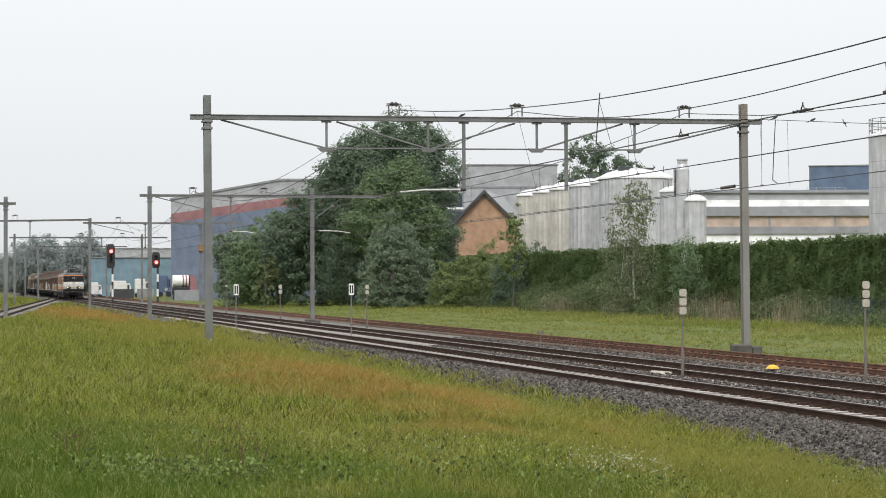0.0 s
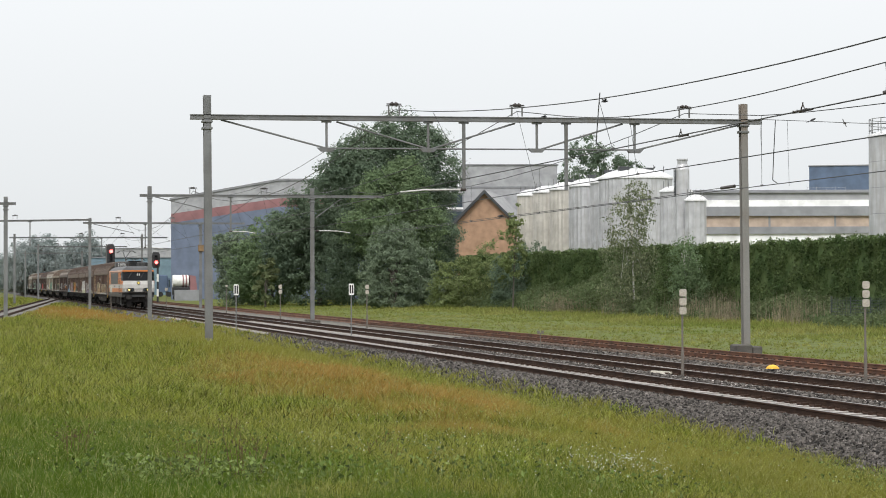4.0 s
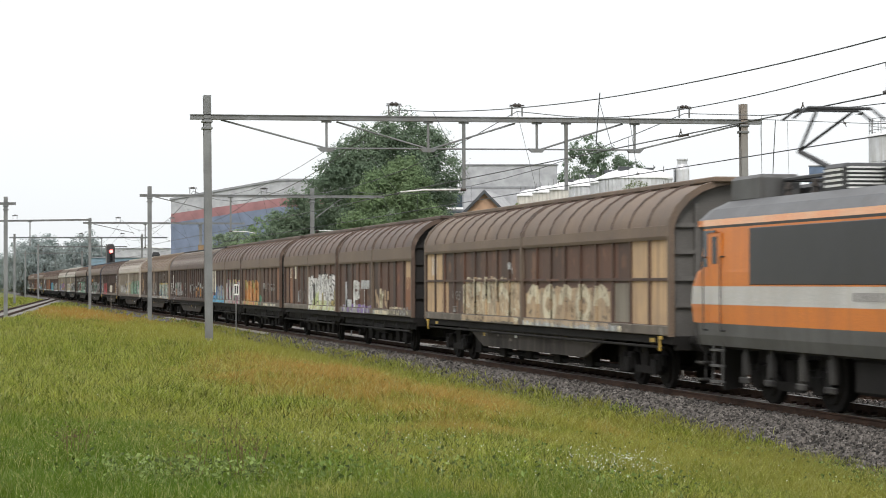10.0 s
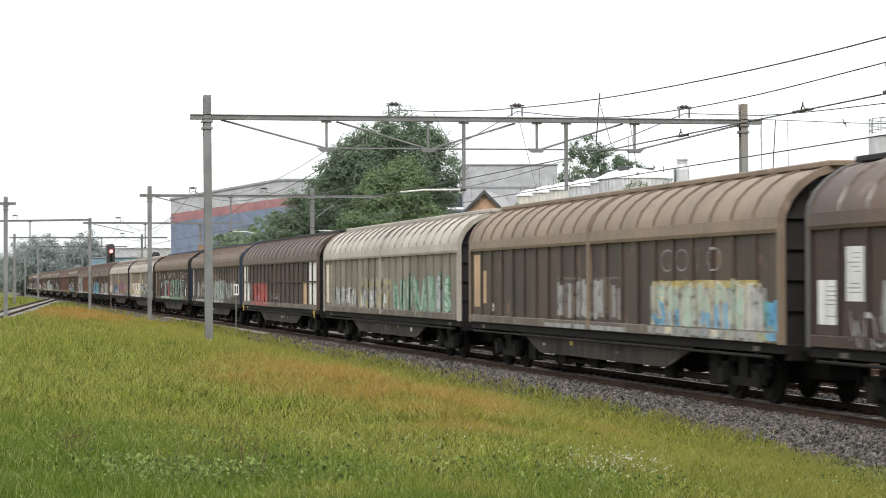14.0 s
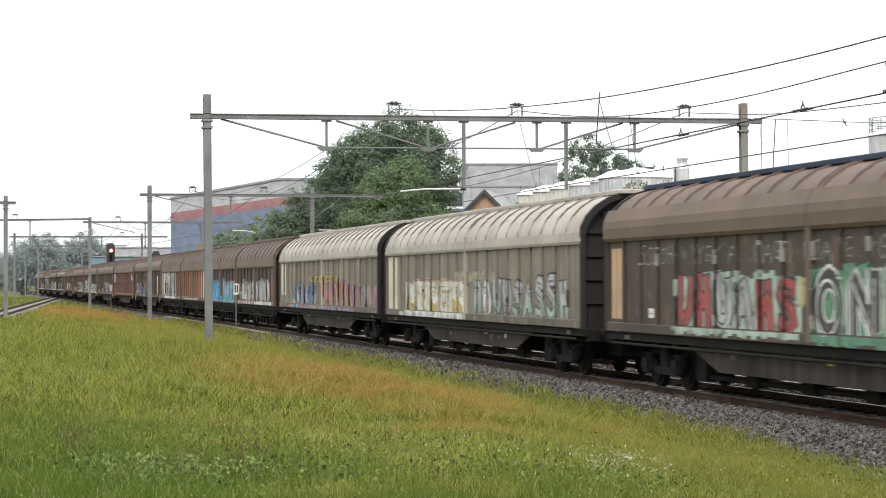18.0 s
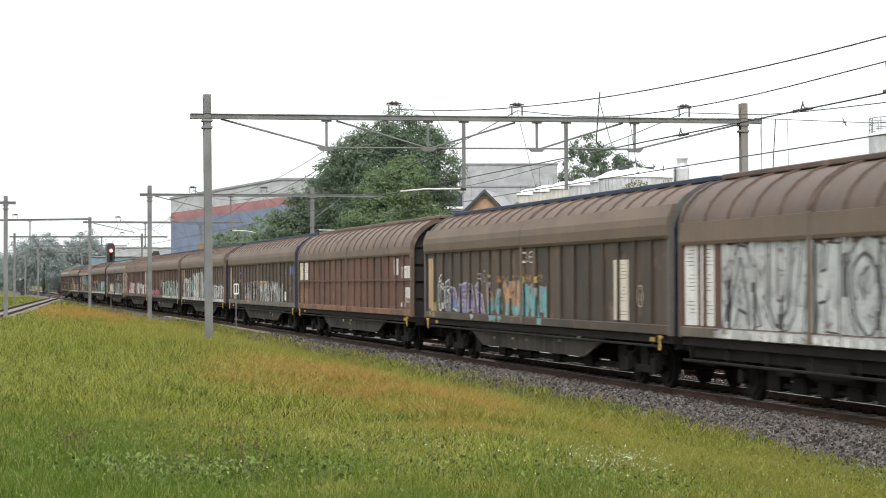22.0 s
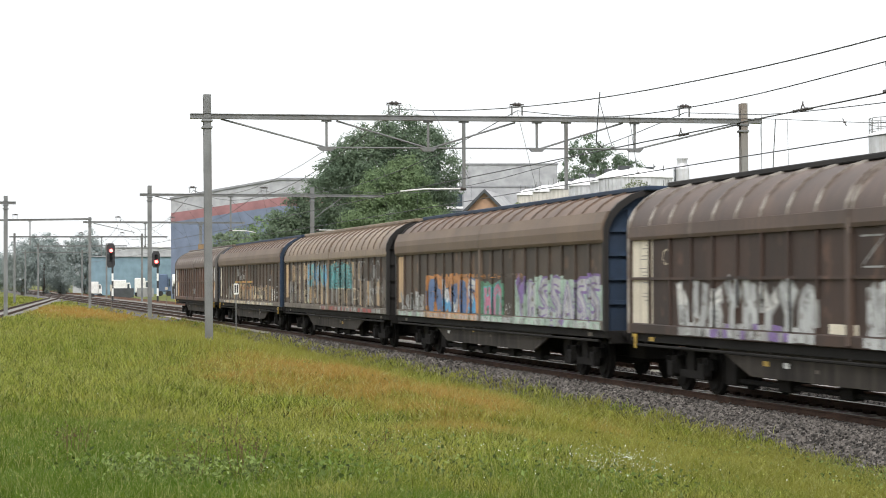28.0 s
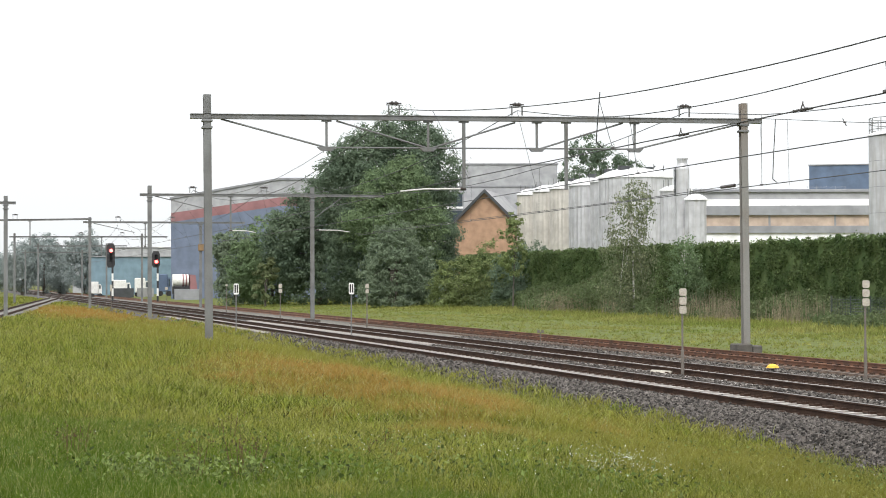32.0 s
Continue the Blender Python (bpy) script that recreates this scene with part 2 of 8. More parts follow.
def raw(name, verts, faces, material, parent=None, label="", smooth=False):
    """One mesh from arrays; faces all with the same number of corners."""
    verts, faces = np.asarray(verts, np.float32).reshape(-1, 3), np.asarray(faces, np.int32)
    k = faces.shape[1]
    me = bpy.data.meshes.new(name)
    me.vertices.add(len(verts))
    me.vertices.foreach_set("co", verts.ravel())
    me.loops.add(faces.size)
    me.loops.foreach_set("vertex_index", faces.ravel())
    me.polygons.add(len(faces))
    me.polygons.foreach_set("loop_start", np.arange(len(faces), dtype=np.int32) * k)
    me.polygons.foreach_set("use_smooth", np.full(len(faces), smooth))
    me.update(calc_edges=True)
    me.validate()
    return share(name, me, material, parent, label)


def B():
    return bmesh.new()


# ---- the land ----
TRACK_X = (0.0, 3.415, 8.58)


def step(a, b, x):
    t = np.clip((x - a) / (b - a), 0, 1)
    return t * t * (3 - 2 * t)


def branch_x(y):
    """The middle of the branch track, which swings away from the first track."""
    u = np.maximum(0.0, 370.0 - np.asarray(y, float))
    return np.where(u < 60, -u * u * 0.07 / 120.0, -(2.1 + (u - 60) * 0.07))


def land(x, y):
    """The ground's height: a meadow higher than the rails on one side, a low verge on the other."""
    x, y = np.asarray(x, float), np.asarray(y, float)
    h = -0.52 + 0 * x
    edge = np.interp(y, [60, 120], [-2.9, -1.7])
    rise = step(0, 1, (edge - x) / np.interp(y, [60, 120], [6.1, 3.5]))
    h = h + rise * (0.62 + 0.30 * step(-8, -16, x)) * (1 - 0.42 * step(60, 150, y))
    gap = np.abs(x - branch_x(y))
    h = np.where((y > 60) & (y < 370), np.minimum(h, -0.42 + 0.9 * step(1.5, 3.2, gap)), h)
    h = h + 0.30 * step(11.0, 16.0, x)
    wave = 0.05 * np.sin(x * 0.55 + y * 0.13) + 0.05 * np.sin(y * 0.31 - x * 0.2)
    h = h + 0.22 * np.exp(-((x + 8.0) / 3.2) ** 2 - ((y - 64) / 28) ** 2)
    return h + wave * np.maximum(step(-4, -8, x), step(12, 18, x))


def ground_sheet():
    xs = np.unique(np.concatenate([np.linspace(-3000, -60, 8), np.linspace(-60, -20, 12), np.linspace(-20, 40, 121), np.linspace(40, 120, 12), np.linspace(120, 3000, 10)]))
    ys = np.unique(np.concatenate([np.linspace(-600, -20, 8), np.linspace(-20, 130, 151), np.linspace(130, 300, 60), np.linspace(300, 4000, 14)]))
    gx, gy = np.meshgrid(xs, ys)
    v = np.stack([gx, gy, land(gx, gy)], -1).reshape(-1, 3)
    w = len(xs)
    i = (np.arange(len(ys) - 1)[:, None] * w + np.arange(w - 1)[None]).ravel()
    ob = raw("ground", v, np.stack([i, i + 1, i + w + 1, i + w], 1), M["soil"], smooth=True)
    tagged(ob, "rough green meadow ground beside a railway", "ground", kind="structure")


ground_sheet()


def ballast_bed():
    # one trapezoid bed under the three tracks, thinner and weedy under the rusty one
    bm = B()
    prism(bm, [(-3.15, -0.60), (-2.55, -0.47), (-1.75, -0.19), (5.6, -0.19), (6.1, -0.24), (6.6, -0.6)], -40, 720)
    tagged(part("ballast_bed", bm, M["ballast"]), "grey crushed stone ballast under two railway tracks", "ballast", kind="structure")
    bm = B()
    prism(bm, [(5.75, -0.60), (6.55, -0.27), (10.4, -0.22), (11.5, -0.6)], -40, 720)
    tagged(part("old_ballast_bed", bm, M["old_ballast"]), "weedy brownish ballast under a rusty siding", "ballast", kind="structure")


ballast_bed()

RAIL_OUTLINE = [(-0.07, -0.172), (0.07, -0.172), (0.07, -0.155), (0.012, -0.13), (0.012, -0.045), (0.036, -0.03), (0.036, -0.004), (-0.036, -0.004), (-0.036, -0.03), (-0.012, -0.045), (-0.012, -0.13), (-0.07, -0.155)]


def track(name, x, label, side, sleeper, y0=-40, y1=720, tie0=8.0, ties=300, head=True, sink=0.0):
    top = empty(name, x, 0, sink, label, "railway track", kind="structure")
    for s in (-0.7535, 0.7535):
        bm = B()
        prism(bm, [(a + s, z) for a, z in RAIL_OUTLINE], y0, y1)
        rail = part("rail", bm, side, top)
        if head:
            bm = B()
            box(bm, s - 0.034, s + 0.034, y0, y1, -0.004, 0.0)
            part("rail_head", bm, M["railhead"], rail, "polished running surface")
    bm = B()
    prism(bm, [(-1.25, -0.30), (1.25, -0.30), (1.25, -0.165), (0.9, -0.140), (0.45, -0.170), (-0.45, -0.170), (-0.9, -0.140), (-1.25, -0.165)], -0.13, 0.13)
    first = part("sleeper", bm, sleeper, top, place=pose(0, tie0, 0))
    bm = B()
    for s in (-0.7535, 0.7535):
        for d in (-0.1, 0.1):
            box(bm, s + d - 0.055, s + d + 0.055, -0.06, 0.06, -0.17, -0.105)
    clip = part("rail_fastening", bm, M["rail"], first)
    for i in range(1, ties):
        o = share("sleeper", first.data, sleeper, top, place=pose(0, tie0 + 0.6 * i, 0, 0, 0, random.uniform(-0.4, 0.4)))
        share("rail_fastening", clip.data, M["rail"], o)
    return top


track("track_1", TRACK_X[0], "running track with dark rails on pale concrete sleepers", M["rail"], M["sleeper"], ties=230)
track("track_2", TRACK_X[1], "second track with dark rails on concrete sleepers", M["rail"], M["sleeper"], ties=200)
track("track_3", TRACK_X[2], "rusty disused siding on old wooden sleepers", M["rail_rust"], M["wood"], ties=150, head=False, tie0=30.0, sink=-0.03)


def branch_track():
    """A track that leaves the first one far off and swings towards the meadow."""
    top = empty("branch_track", 0, 0, 0, "branch track curving away over pale ballast", "railway track", kind="structure")
    ys = [368 - 3.0 * i for i in range(94)]
    for s in (-0.7535, 0.7535):
        bm = B()
        rows = []
        for y in ys:
            rows.append([bm.verts.new((float(branch_x(y)) + s + a, y, z)) for a, z in ((-0.06, -0.17), (-0.034, 0.0), (0.034, 0.0), (0.06, -0.17))])
        for p, q in zip(rows, rows[1:]):
            for i in range(3):
                bm.faces.new((p[i], p[i + 1], q[i + 1], q[i]))
        bmesh.ops.recalc_face_normals(bm, faces=bm.faces[:])
        part("rail", bm, M["rail"], top)
    bm = B()
    rows = []
    for y in ys:
        rows.append([bm.verts.new((float(branch_x(y)) + a, y, z)) for a, z in ((-2.0, -0.6), (-1.25, -0.17), (1.25, -0.17), (1.8, -0.55))])
    for p, q in zip(rows, rows[1:]):
        for i in range(3):
            bm.faces.new((p[i], p[i + 1], q[i + 1], q[i]))
    bmesh.ops.recalc_face_normals(bm, faces=bm.faces[:])
    part("ballast", bm, M["pale_ballast"], top)


branch_track()


# ---- overhead line ----
def h_post(bm, x, z0, z1, w=0.24, d=0.24, lean=0.0):
    """A broad-flange post, leaning by lean metres at its top."""
    t, c = 0.022, 0.012
    o = [(-w / 2, -d / 2), (w / 2, -d / 2), (w / 2, -d / 2 + t), (c, -d / 2 + t), (c, d / 2 - t), (w / 2, d / 2 - t), (w / 2, d / 2), (-w / 2, d / 2), (-w / 2, d / 2 - t), (-c, d / 2 - t), (-c, -d / 2 + t), (-w / 2, -d / 2 + t)]
    prism_z(bm, [(x + a, b) for a, b in o], z0, z1, lean)


def beam_bar(bm, xa, xb, za, zb, h=0.165, d=0.18):
    """A lipped box beam between two posts."""
    o = [(-d / 2 - 0.03, 0), (d / 2 + 0.03, 0), (d / 2 + 0.03, 0.025), (d / 2, 0.03), (d / 2, h - 0.03), (d / 2 + 0.03, h - 0.025), (d / 2 + 0.03, h), (-d / 2 - 0.03, h), (-d / 2 - 0.03, h - 0.025), (-d / 2, h - 0.03), (-d / 2, 0.03), (-d / 2 - 0.03, 0.025)]
    prism(bm, o, xa, xb, axis="x")
    for v in bm.verts:
        v.co.z += za if v.co.x < (xa + xb) / 2 else zb


def insulator_set(top, x, z):
    seat = B()
    for s in (-0.18, 0.18):
        box(seat, x + s - 0.02, x + s + 0.02, -0.03, 0.03, z, z + 0.30)
    box(seat, x - 0.26, x + 0.26, -0.04, 0.04, z + 0.30, z + 0.33)
    holder = part("wire_bracket", seat, M["galv"], top)
    bm = B()
    for i in range(5):
        disc(bm, (x - 0.12 + 0.06 * i, 0, z + 0.37), 0.075 if i % 2 else 0.045, 0.05, "x", 10)
    rod(bm, (x - 0.25, 0, z + 0.37), (x + 0.25, 0, z + 0.37), 0.022, n=6)
    part("insulator", bm, M["insul"], holder)


def portal(y, left, right, zl, zr, top_l, top_r, foot_l, foot_r, drops, sets, chord=None, braces=(), label="", block=True, over_l=0.6, over_r=0.6, lean=-0.06, brown=False):
    top = empty("catenary_portal", 0, y, 0, label, "catenary portal", "catenary portals along the line")
    for x, foot, head, col in ((left, foot_l, top_l, M["galv"]), (right, foot_r, top_r, M["brownpost"] if brown else M["galv"])):
        if head is None:
            continue
        bm = B()
        h_post(bm, x, foot, head, lean=lean)
        post = part("post", bm, col, top)
        bm = B()
        zb = zl if x == left else zr
        for k in (0, 1):
            box(bm, x + lean - 0.17, x + lean + 0.17, -0.16, 0.16, zb - 0.10 - 0.22 * k, zb - 0.02 - 0.22 * k, 0.015)
        part("clamp", bm, M["galv"], post)
    if block and right is not None:
        bm = B()
        box(bm, right - 0.44, right + 0.08, -0.4, 0.4, -0.62, foot_r - 0.0, 0.04)
        box(bm, right + 0.10, right + 0.46, -0.4, 0.4, -0.62, foot_r - 0.06, 0.04)
        part("concrete_foot", bm, M["concrete"], top, "weathered concrete foundation block")
    bm = B()
    beam_bar(bm, left - over_l, right + over_r, zl, zr)
    part("beam", bm, M["galv"], top)
    slope = (zr - zl) / (right - left)
    for x, z_end, heavy in drops:
        bm = B()
        za = zl + slope * (x - left)
        w = 0.10 if heavy else 0.07
        box(bm, x - w / 2, x + w / 2, -w / 2, w / 2, z_end, za)
        box(bm, x - 0.16, x + 0.16, -0.07, 0.07, za - 0.06, za - 0.01)
        part("drop_post", bm, M["galv"], top)
        if not heavy:
            bm = B()
            prism(bm, [(x - 0.32, z_end + 0.06), (x + 0.32, z_end + 0.06), (x + 0.18, z_end - 0.07), (x - 0.18, z_end - 0.07)], -0.06, 0.06)
            part("gusset", bm, M["galv"], top)
    if chord:
        bm = B()
        rod(bm, chord[0], chord[1], 0.026, n=6)
        part("tie_bar", bm, M["galv"], top)
    for a, b in braces:
        bm = B()
        rod(bm, a, b, 0.03, n=6)
        part("brace", bm, M["galv"], top)
    for x in sets:
        insulator_set(top, x, zl + slope * (x - left) + 0.2)
    return top


def arm_set(top, x0, z0, x1, z1):
    """A pale registration arm with its insulator."""
    bm = B()
    rod(bm, (x0, 0, z0), (x0 + (x1 - x0) * 0.6, 0, z0 - 0.02), 0.03, n=6)
    rod(bm, (x0 + (x1 - x0) * 0.6, 0, z0 - 0.02), (x1, 0, z1), 0.025, n=6)
    a = part("registration_arm", bm, M["arm"], top, "pale registration arm")
    bm = B()
    d = 0.12 if x0 > x1 else -0.12
    for i in range(4):
        disc(bm, (x0 + d * (0.2 + i * 0.4), 0, z0), 0.06, 0.05, "x", 10)
    part("insulator", bm, M["insul"], a)


near_portal = portal(65.0, -7.70, 10.84, 7.58, 7.72, 8.37, 8.41, 0.0, 0.11,
       [(-3.83, 6.66, False), (-0.40, 6.68, False), (0.82, 5.36, True), (3.36, 6.72, False), (4.39, 5.38, True), (6.83, 6.74, False)],
       (-1.56, 2.67, 8.63), ((-3.83, 0, 6.70), (6.95, 0, 6.78)),
       (((-7.3, 0.0, 7.58), (-3.83, 0, 6.70)), ((-3.5, 0.0, 7.58), (-0.40, 0, 6.72)), ((-0.3, 0, 6.72), (2.6, 0, 7.62)), ((3.5, 0, 6.76), (6.4, 0, 7.66)), ((6.9, 0, 6.78), (10.6, 0, 7.68))),
       label="wide weathered grey steel catenary portal over three tracks", brown=True)
arm_set(near_portal, 0.70, 5.38, -1.35, 5.28)
second_portal = portal(124.3, -4.25, 5.88, 7.60, 7.62, 8.25, 8.23, 0.0, 0.0, [(0.75, 5.45, True)], (-1.6, 2.83), None,
       (((-3.9, 0, 7.6), (-0.6, 0, 6.8)), ((5.9, 0, 6.2), (7.77, 0, 7.6))), label="grey steel catenary portal further along the line", over_r=4.6, lean=0.0)
arm_set(second_portal, 0.85, 5.50, 2.3, 5.38)
arm_set(second_portal, 6.3, 5.55, 8.31, 5.42)
third_portal = portal(182.0, -4.35, 5.55, 7.62, 7.62, 8.15, 7.75, 0.0, 0.0, [(0.57, 5.5, True)], (-1.85, 3.0), None, (((-4.0, 0, 7.6), (-0.4, 0, 6.8)),),
       label="distant grey catenary portal", over_r=4.0, lean=0.0, block=False)
arm_set(third_portal, 0.65, 5.5, 2.2, 5.4)
bm = B()
box(bm, 5.30, 5.80, -0.35, -0.13, 5.15, 5.75, 0.03)
part("switch_box", bm, M["dullorange"], third_portal, "orange box on the post")
for yy, lab in ((240.0, "far catenary portal, small with distance"), (300.0, "far catenary portal, small with distance"), (362.0, "far catenary portal, small with distance")):
    portal(yy, -9.5 if yy == 240 else -4.6, 5.3, 7.60, 7.64, 8.1, 8.1, 0.0, 0.0, [(0.57, 5.5, True)], (-1.85, 3.0), None, (), label=lab, over_r=3.0, lean=0.0, block=False)
portal(182.0, -19.5, -4.6, 7.62, 7.90, 8.1, None, 0.0, 0.0, [(-9.6, 5.6, True)], (-10.9,), None, (), label="grey portal over the branch track", lean=0.0, block=False, over_r=0.4)
portal(124.3, -21.5, -12.91, 7.05, 7.05, 7.55, 7.55, 0.0, 0.0, [(-16.0, 5.5, True)], (), None, (), label="grey portal over the branch track", lean=0.0, block=False)


def wire_line(name, points, r, label, sags=None):
    """A hanging wire through points, sagging between them."""
    bm = B()
    pts = []
    for (a, b), sag in zip(zip(points, points[1:]), sags or [0] * 99):
        a, b = Vector(a), Vector(b)
        k = 10 if sag else 1
        for i in range(k):
            t = i / k
            p = a.lerp(b, t)
            p.z -= sag * 4 * t * (1 - t)
            pts.append(p)
    pts.append(Vector(points[-1]))
    # rounded through its points where it hangs freely
    line = pts if not sags else []
    if sags:
        ends = [pts[0]] + pts + [pts[-1]]
        for a, b, c, d in zip(ends, ends[1:], ends[2:], ends[3:]):
            for t in (0, 0.2, 0.4, 0.6, 0.8) if c.y < 62 else (0,):
                line.append((2 * b + (c - a) * t + (2 * a - 5 * b + 4 * c - d) * t * t + (3 * b - a - 3 * c + d) * t ** 3) / 2)
        line.append(pts[-1])
    rings = []
    for i, p in enumerate(line):
        d = (line[min(i + 1, len(line) - 1)] - line[max(i - 1, 0)]).normalized()
        side = d.cross(Vector((0, 0, 1))).normalized()
        up = side.cross(d)
        rings.append([bm.verts.new(p + (side * math.cos(a) + up * math.sin(a)) * r) for a in (0.3, 1.56, 2.81, 4.07, 5.33)])
    for a, b in zip(rings, rings[1:]):
        for i in range(5):
            bm.faces.new((a[i], a[(i + 1) % 5], b[(i + 1) % 5], b[i]))
    return part(name, bm, M["wire"]), pts


NEAR_SPAN = (
    ((0.0, 2.0, 7.9), (0.0, 15.0, 6.95), (-0.05, 24.0, 6.56), (-0.1, 31.5, 6.46), (-0.25, 38.3, 6.50), (-0.5, 46.3, 6.71), (-0.9, 54.0, 7.10), (-1.3, 60.5, 7.58), (-1.56, 65.0, 8.0)),
    ((3.3, 2.0, 8.0), (3.3, 18.0, 7.25), (3.3, 30.0, 6.93), (3.2, 38.4, 6.83), (3.2, 46.8, 6.80), (3.1, 54.6, 7.02), (2.9, 60.0, 7.45), (2.67, 65.0, 8.02)),
    ((8.6, 2.0, 8.0), (8.6, 20.0, 7.25), (8.6, 35.0, 6.98), (8.6, 44.0, 6.95), (8.6, 49.5, 7.05), (8.6, 58.1, 7.42), (8.63, 65.0, 8.05)),
)
PORTALS = (2.0, 65.0, 124.3, 182.0, 240.0, 300.0, 362.0)
for k, (x, off, low_z, dip) in enumerate(((-0.15, -1.4, 5.48, 1.62), (3.35, -0.68, 5.34, 1.15), (8.6, 0.03, 5.22, 1.05))):
    ends = PORTALS if k < 2 else PORTALS[:3]
    zig = [0.2 * (-1) ** i for i in range(len(ends))]
    low, _ = wire_line("contact_wire", [(x + z, y, low_z) for y, z in zip(ends, zig)], 0.014, "")
    tagged(low, "dark contact wire above a track", "overhead wire", "overhead wires")
    near = NEAR_SPAN[k]
    high, pts = wire_line("messenger_wire", list(near) + [(x + off, y, 8.0) for y in ends[2:]], 0.014, "", [0] * (len(near) - 1) + [dip] * 9)
    tagged(high, "dark sagging messenger wire", "overhead wire", "overhead wires")
    # droppers hang between the two, each a part of the messenger
    for i, p in enumerate(pts):
        if i % 2 == 1 and p.y < 190:
            bm = B()
            rod(bm, p, (x, p.y, low_z), 0.007, n=4)
            part("dropper", bm, M["wire"], high)
            bm = B()
            rod(bm, (x, p.y - 0.08, low_z + 0.03), (x, p.y + 0.08, low_z + 0.03), 0.03, n=6)
            part("clamp", bm, M["insul"], high)
anchor, _ = wire_line("anchor_wire", [(-3.83, 65, 6.64), (-1.6, 124.3, 7.95)], 0.009, "", [0.75])
tagged(anchor, "thin sagging wire between portals", "overhead wire", "overhead wires")


def line_fittings():
    """Section insulators, jumpers and a tail wire with its insulator."""
    for x, y, z in ((-0.08, 41.75, 5.52), (-0.1, 35.1, 5.52)):
        bm = B()
        for e in (-0.07, 0.07):
            rod(bm, (x + e, y - 0.3, z - 0.03), (x + e, y + 0.3, z - 0.03), 0.014, n=6)
        for e in (-0.28, -0.1, 0.1, 0.28):
            rod(bm, (x - 0.08, y + e, z - 0.02), (x + 0.08, y + e, z - 0.02), 0.013, n=5)
        rod(bm, (x, y - 0.1, z - 0.02), (x, y, z + 0.09), 0.012, n=5)
        rod(bm, (x, y + 0.1, z - 0.02), (x, y, z + 0.09), 0.012, n=5)
        rod(bm, (x, y, z + 0.05), (x, y, z + 0.13), 0.013, n=6)
        tagged(part("section_insulator", bm, M["insul"]), "dark section insulator on the contact wire", "insulator", "section insulators")
    for x, y, z0, z1 in ((8.6, 57.0, 5.25, 7.2), (-0.5, 46.2, 5.5, 6.85)):
        bm = B()
        rod(bm, (x, y, z1), (x - 0.06, y, (z0 + z1) / 2), 0.014, n=5)
        rod(bm, (x - 0.06, y, (z0 + z1) / 2), (x - 0.1, y, z0 + 0.12), 0.014, n=5)
        rod(bm, (x - 0.1, y, z0 + 0.12), (x + 0.06, y, z0), 0.014, n=5)
        tagged(part("jumper_wire", bm, M["wire"]), "thin jumper wire between two wires", "overhead wire", "overhead wires")
    bm = B()
    rod(bm, (10.75, 65.0, 5.62), (9.6, 72.0, 5.4), 0.012, n=5)
    rod(bm, (9.6, 72.0, 5.4), (8.6, 124.3, 5.3), 0.012, n=5)
    tail = part("tail_wire", bm, M["wire"])
    tagged(tail, "tail wire tied to the portal post", "overhead wire", "overhead wires")
    bm = B()
    rod(bm, (10.66, 65.5, 5.60), (10.52, 66.4, 5.57), 0.06, n=8)
    part("insulator", bm, M["insul"], tail)


line_fittings()


def cross_wire():
    """A thin wire that runs on sideways from the end of the near portal, with a clip on it."""
    bm = B()
    rod(bm, (11.2, 65.0, 7.90), (15.2, 65.0, 7.82), 0.011, n=5)
    rod(bm, (15.2, 65.0, 7.82), (20.5, 65.0, 7.83), 0.011, n=5)
    wire = part("cross_wire", bm, M["wire"])
    tagged(wire, "thin wire running sideways from a portal", "overhead wire", "overhead wires")
    bm = B()
    rod(bm, (14.50, 65.0, 7.95), (14.64, 65.0, 7.69), 0.017, n=5)
    box(bm, 14.53, 14.63, 64.97, 65.03, 7.79, 7.85, 0.01)
    part("clip", bm, M["insul"], wire)
    for x, low in ((11.40, 6.75), (12.42, 5.6)):
        bm = B()
        rod(bm, (x, 65.0, 7.87), (x + 0.06, 65.0, low), 0.006, n=4)
        part("dropper", bm, M["wire"], wire)


cross_wire()


# ---- signals, boards and markers ----
def signal(x, y, foot, zs, facing, label):
    top = empty("railway_signal", x, y, 0, label, "railway signal", "red signals")
    z = foot
    i = 0
    while z < zs - 0.2:
        bm = B()
        rod(bm, (0.22, 0, z), (0.22, 0, min(z + 0.95, zs)), 0.13, n=10)
        part("post_band", bm, M["white"] if i % 2 else M["black"], top)
        z += 0.95
        i += 1
    bm = B()
    w, tall = 0.52, 3.1 if facing else 2.1
    prism(bm, [(-w, zs + 0.35), (-w * 0.7, zs), (w * 0.7, zs), (w, zs + 0.35), (w, zs + tall - 0.4), (w * 0.6, zs + tall), (-w * 0.6, zs + tall), (-w, zs + tall - 0.4)], -0.06, 0.06)
    part("backboard", bm, M["black"], top)
    bm = B()
    for k in range(3):
        rod(bm, (0, -0.06, zs + tall * 0.5 - 0.55 + 0.5 * k), (0, -0.35, zs + tall * 0.5 - 0.55 + 0.5 * k + 0.0), 0.19, n=12, caps=False)
    part("lamp_hood", bm, M["black"], top)
    bm = B()
    zl = zs + (tall - 0.95 if facing else 0.75)
    disc(bm, (0.02, -0.38, zl), 0.22, 0.03, "y", 16)
    part("red_lamp", bm, M["red_light"], top, "glowing red lamp")


signal(2.92, 258.0, -0.35, 4.2, True, "tall black signal showing red on a banded post")
signal(8.63, 258.0, -0.35, 4.2, False, "black signal showing red on a banded post")


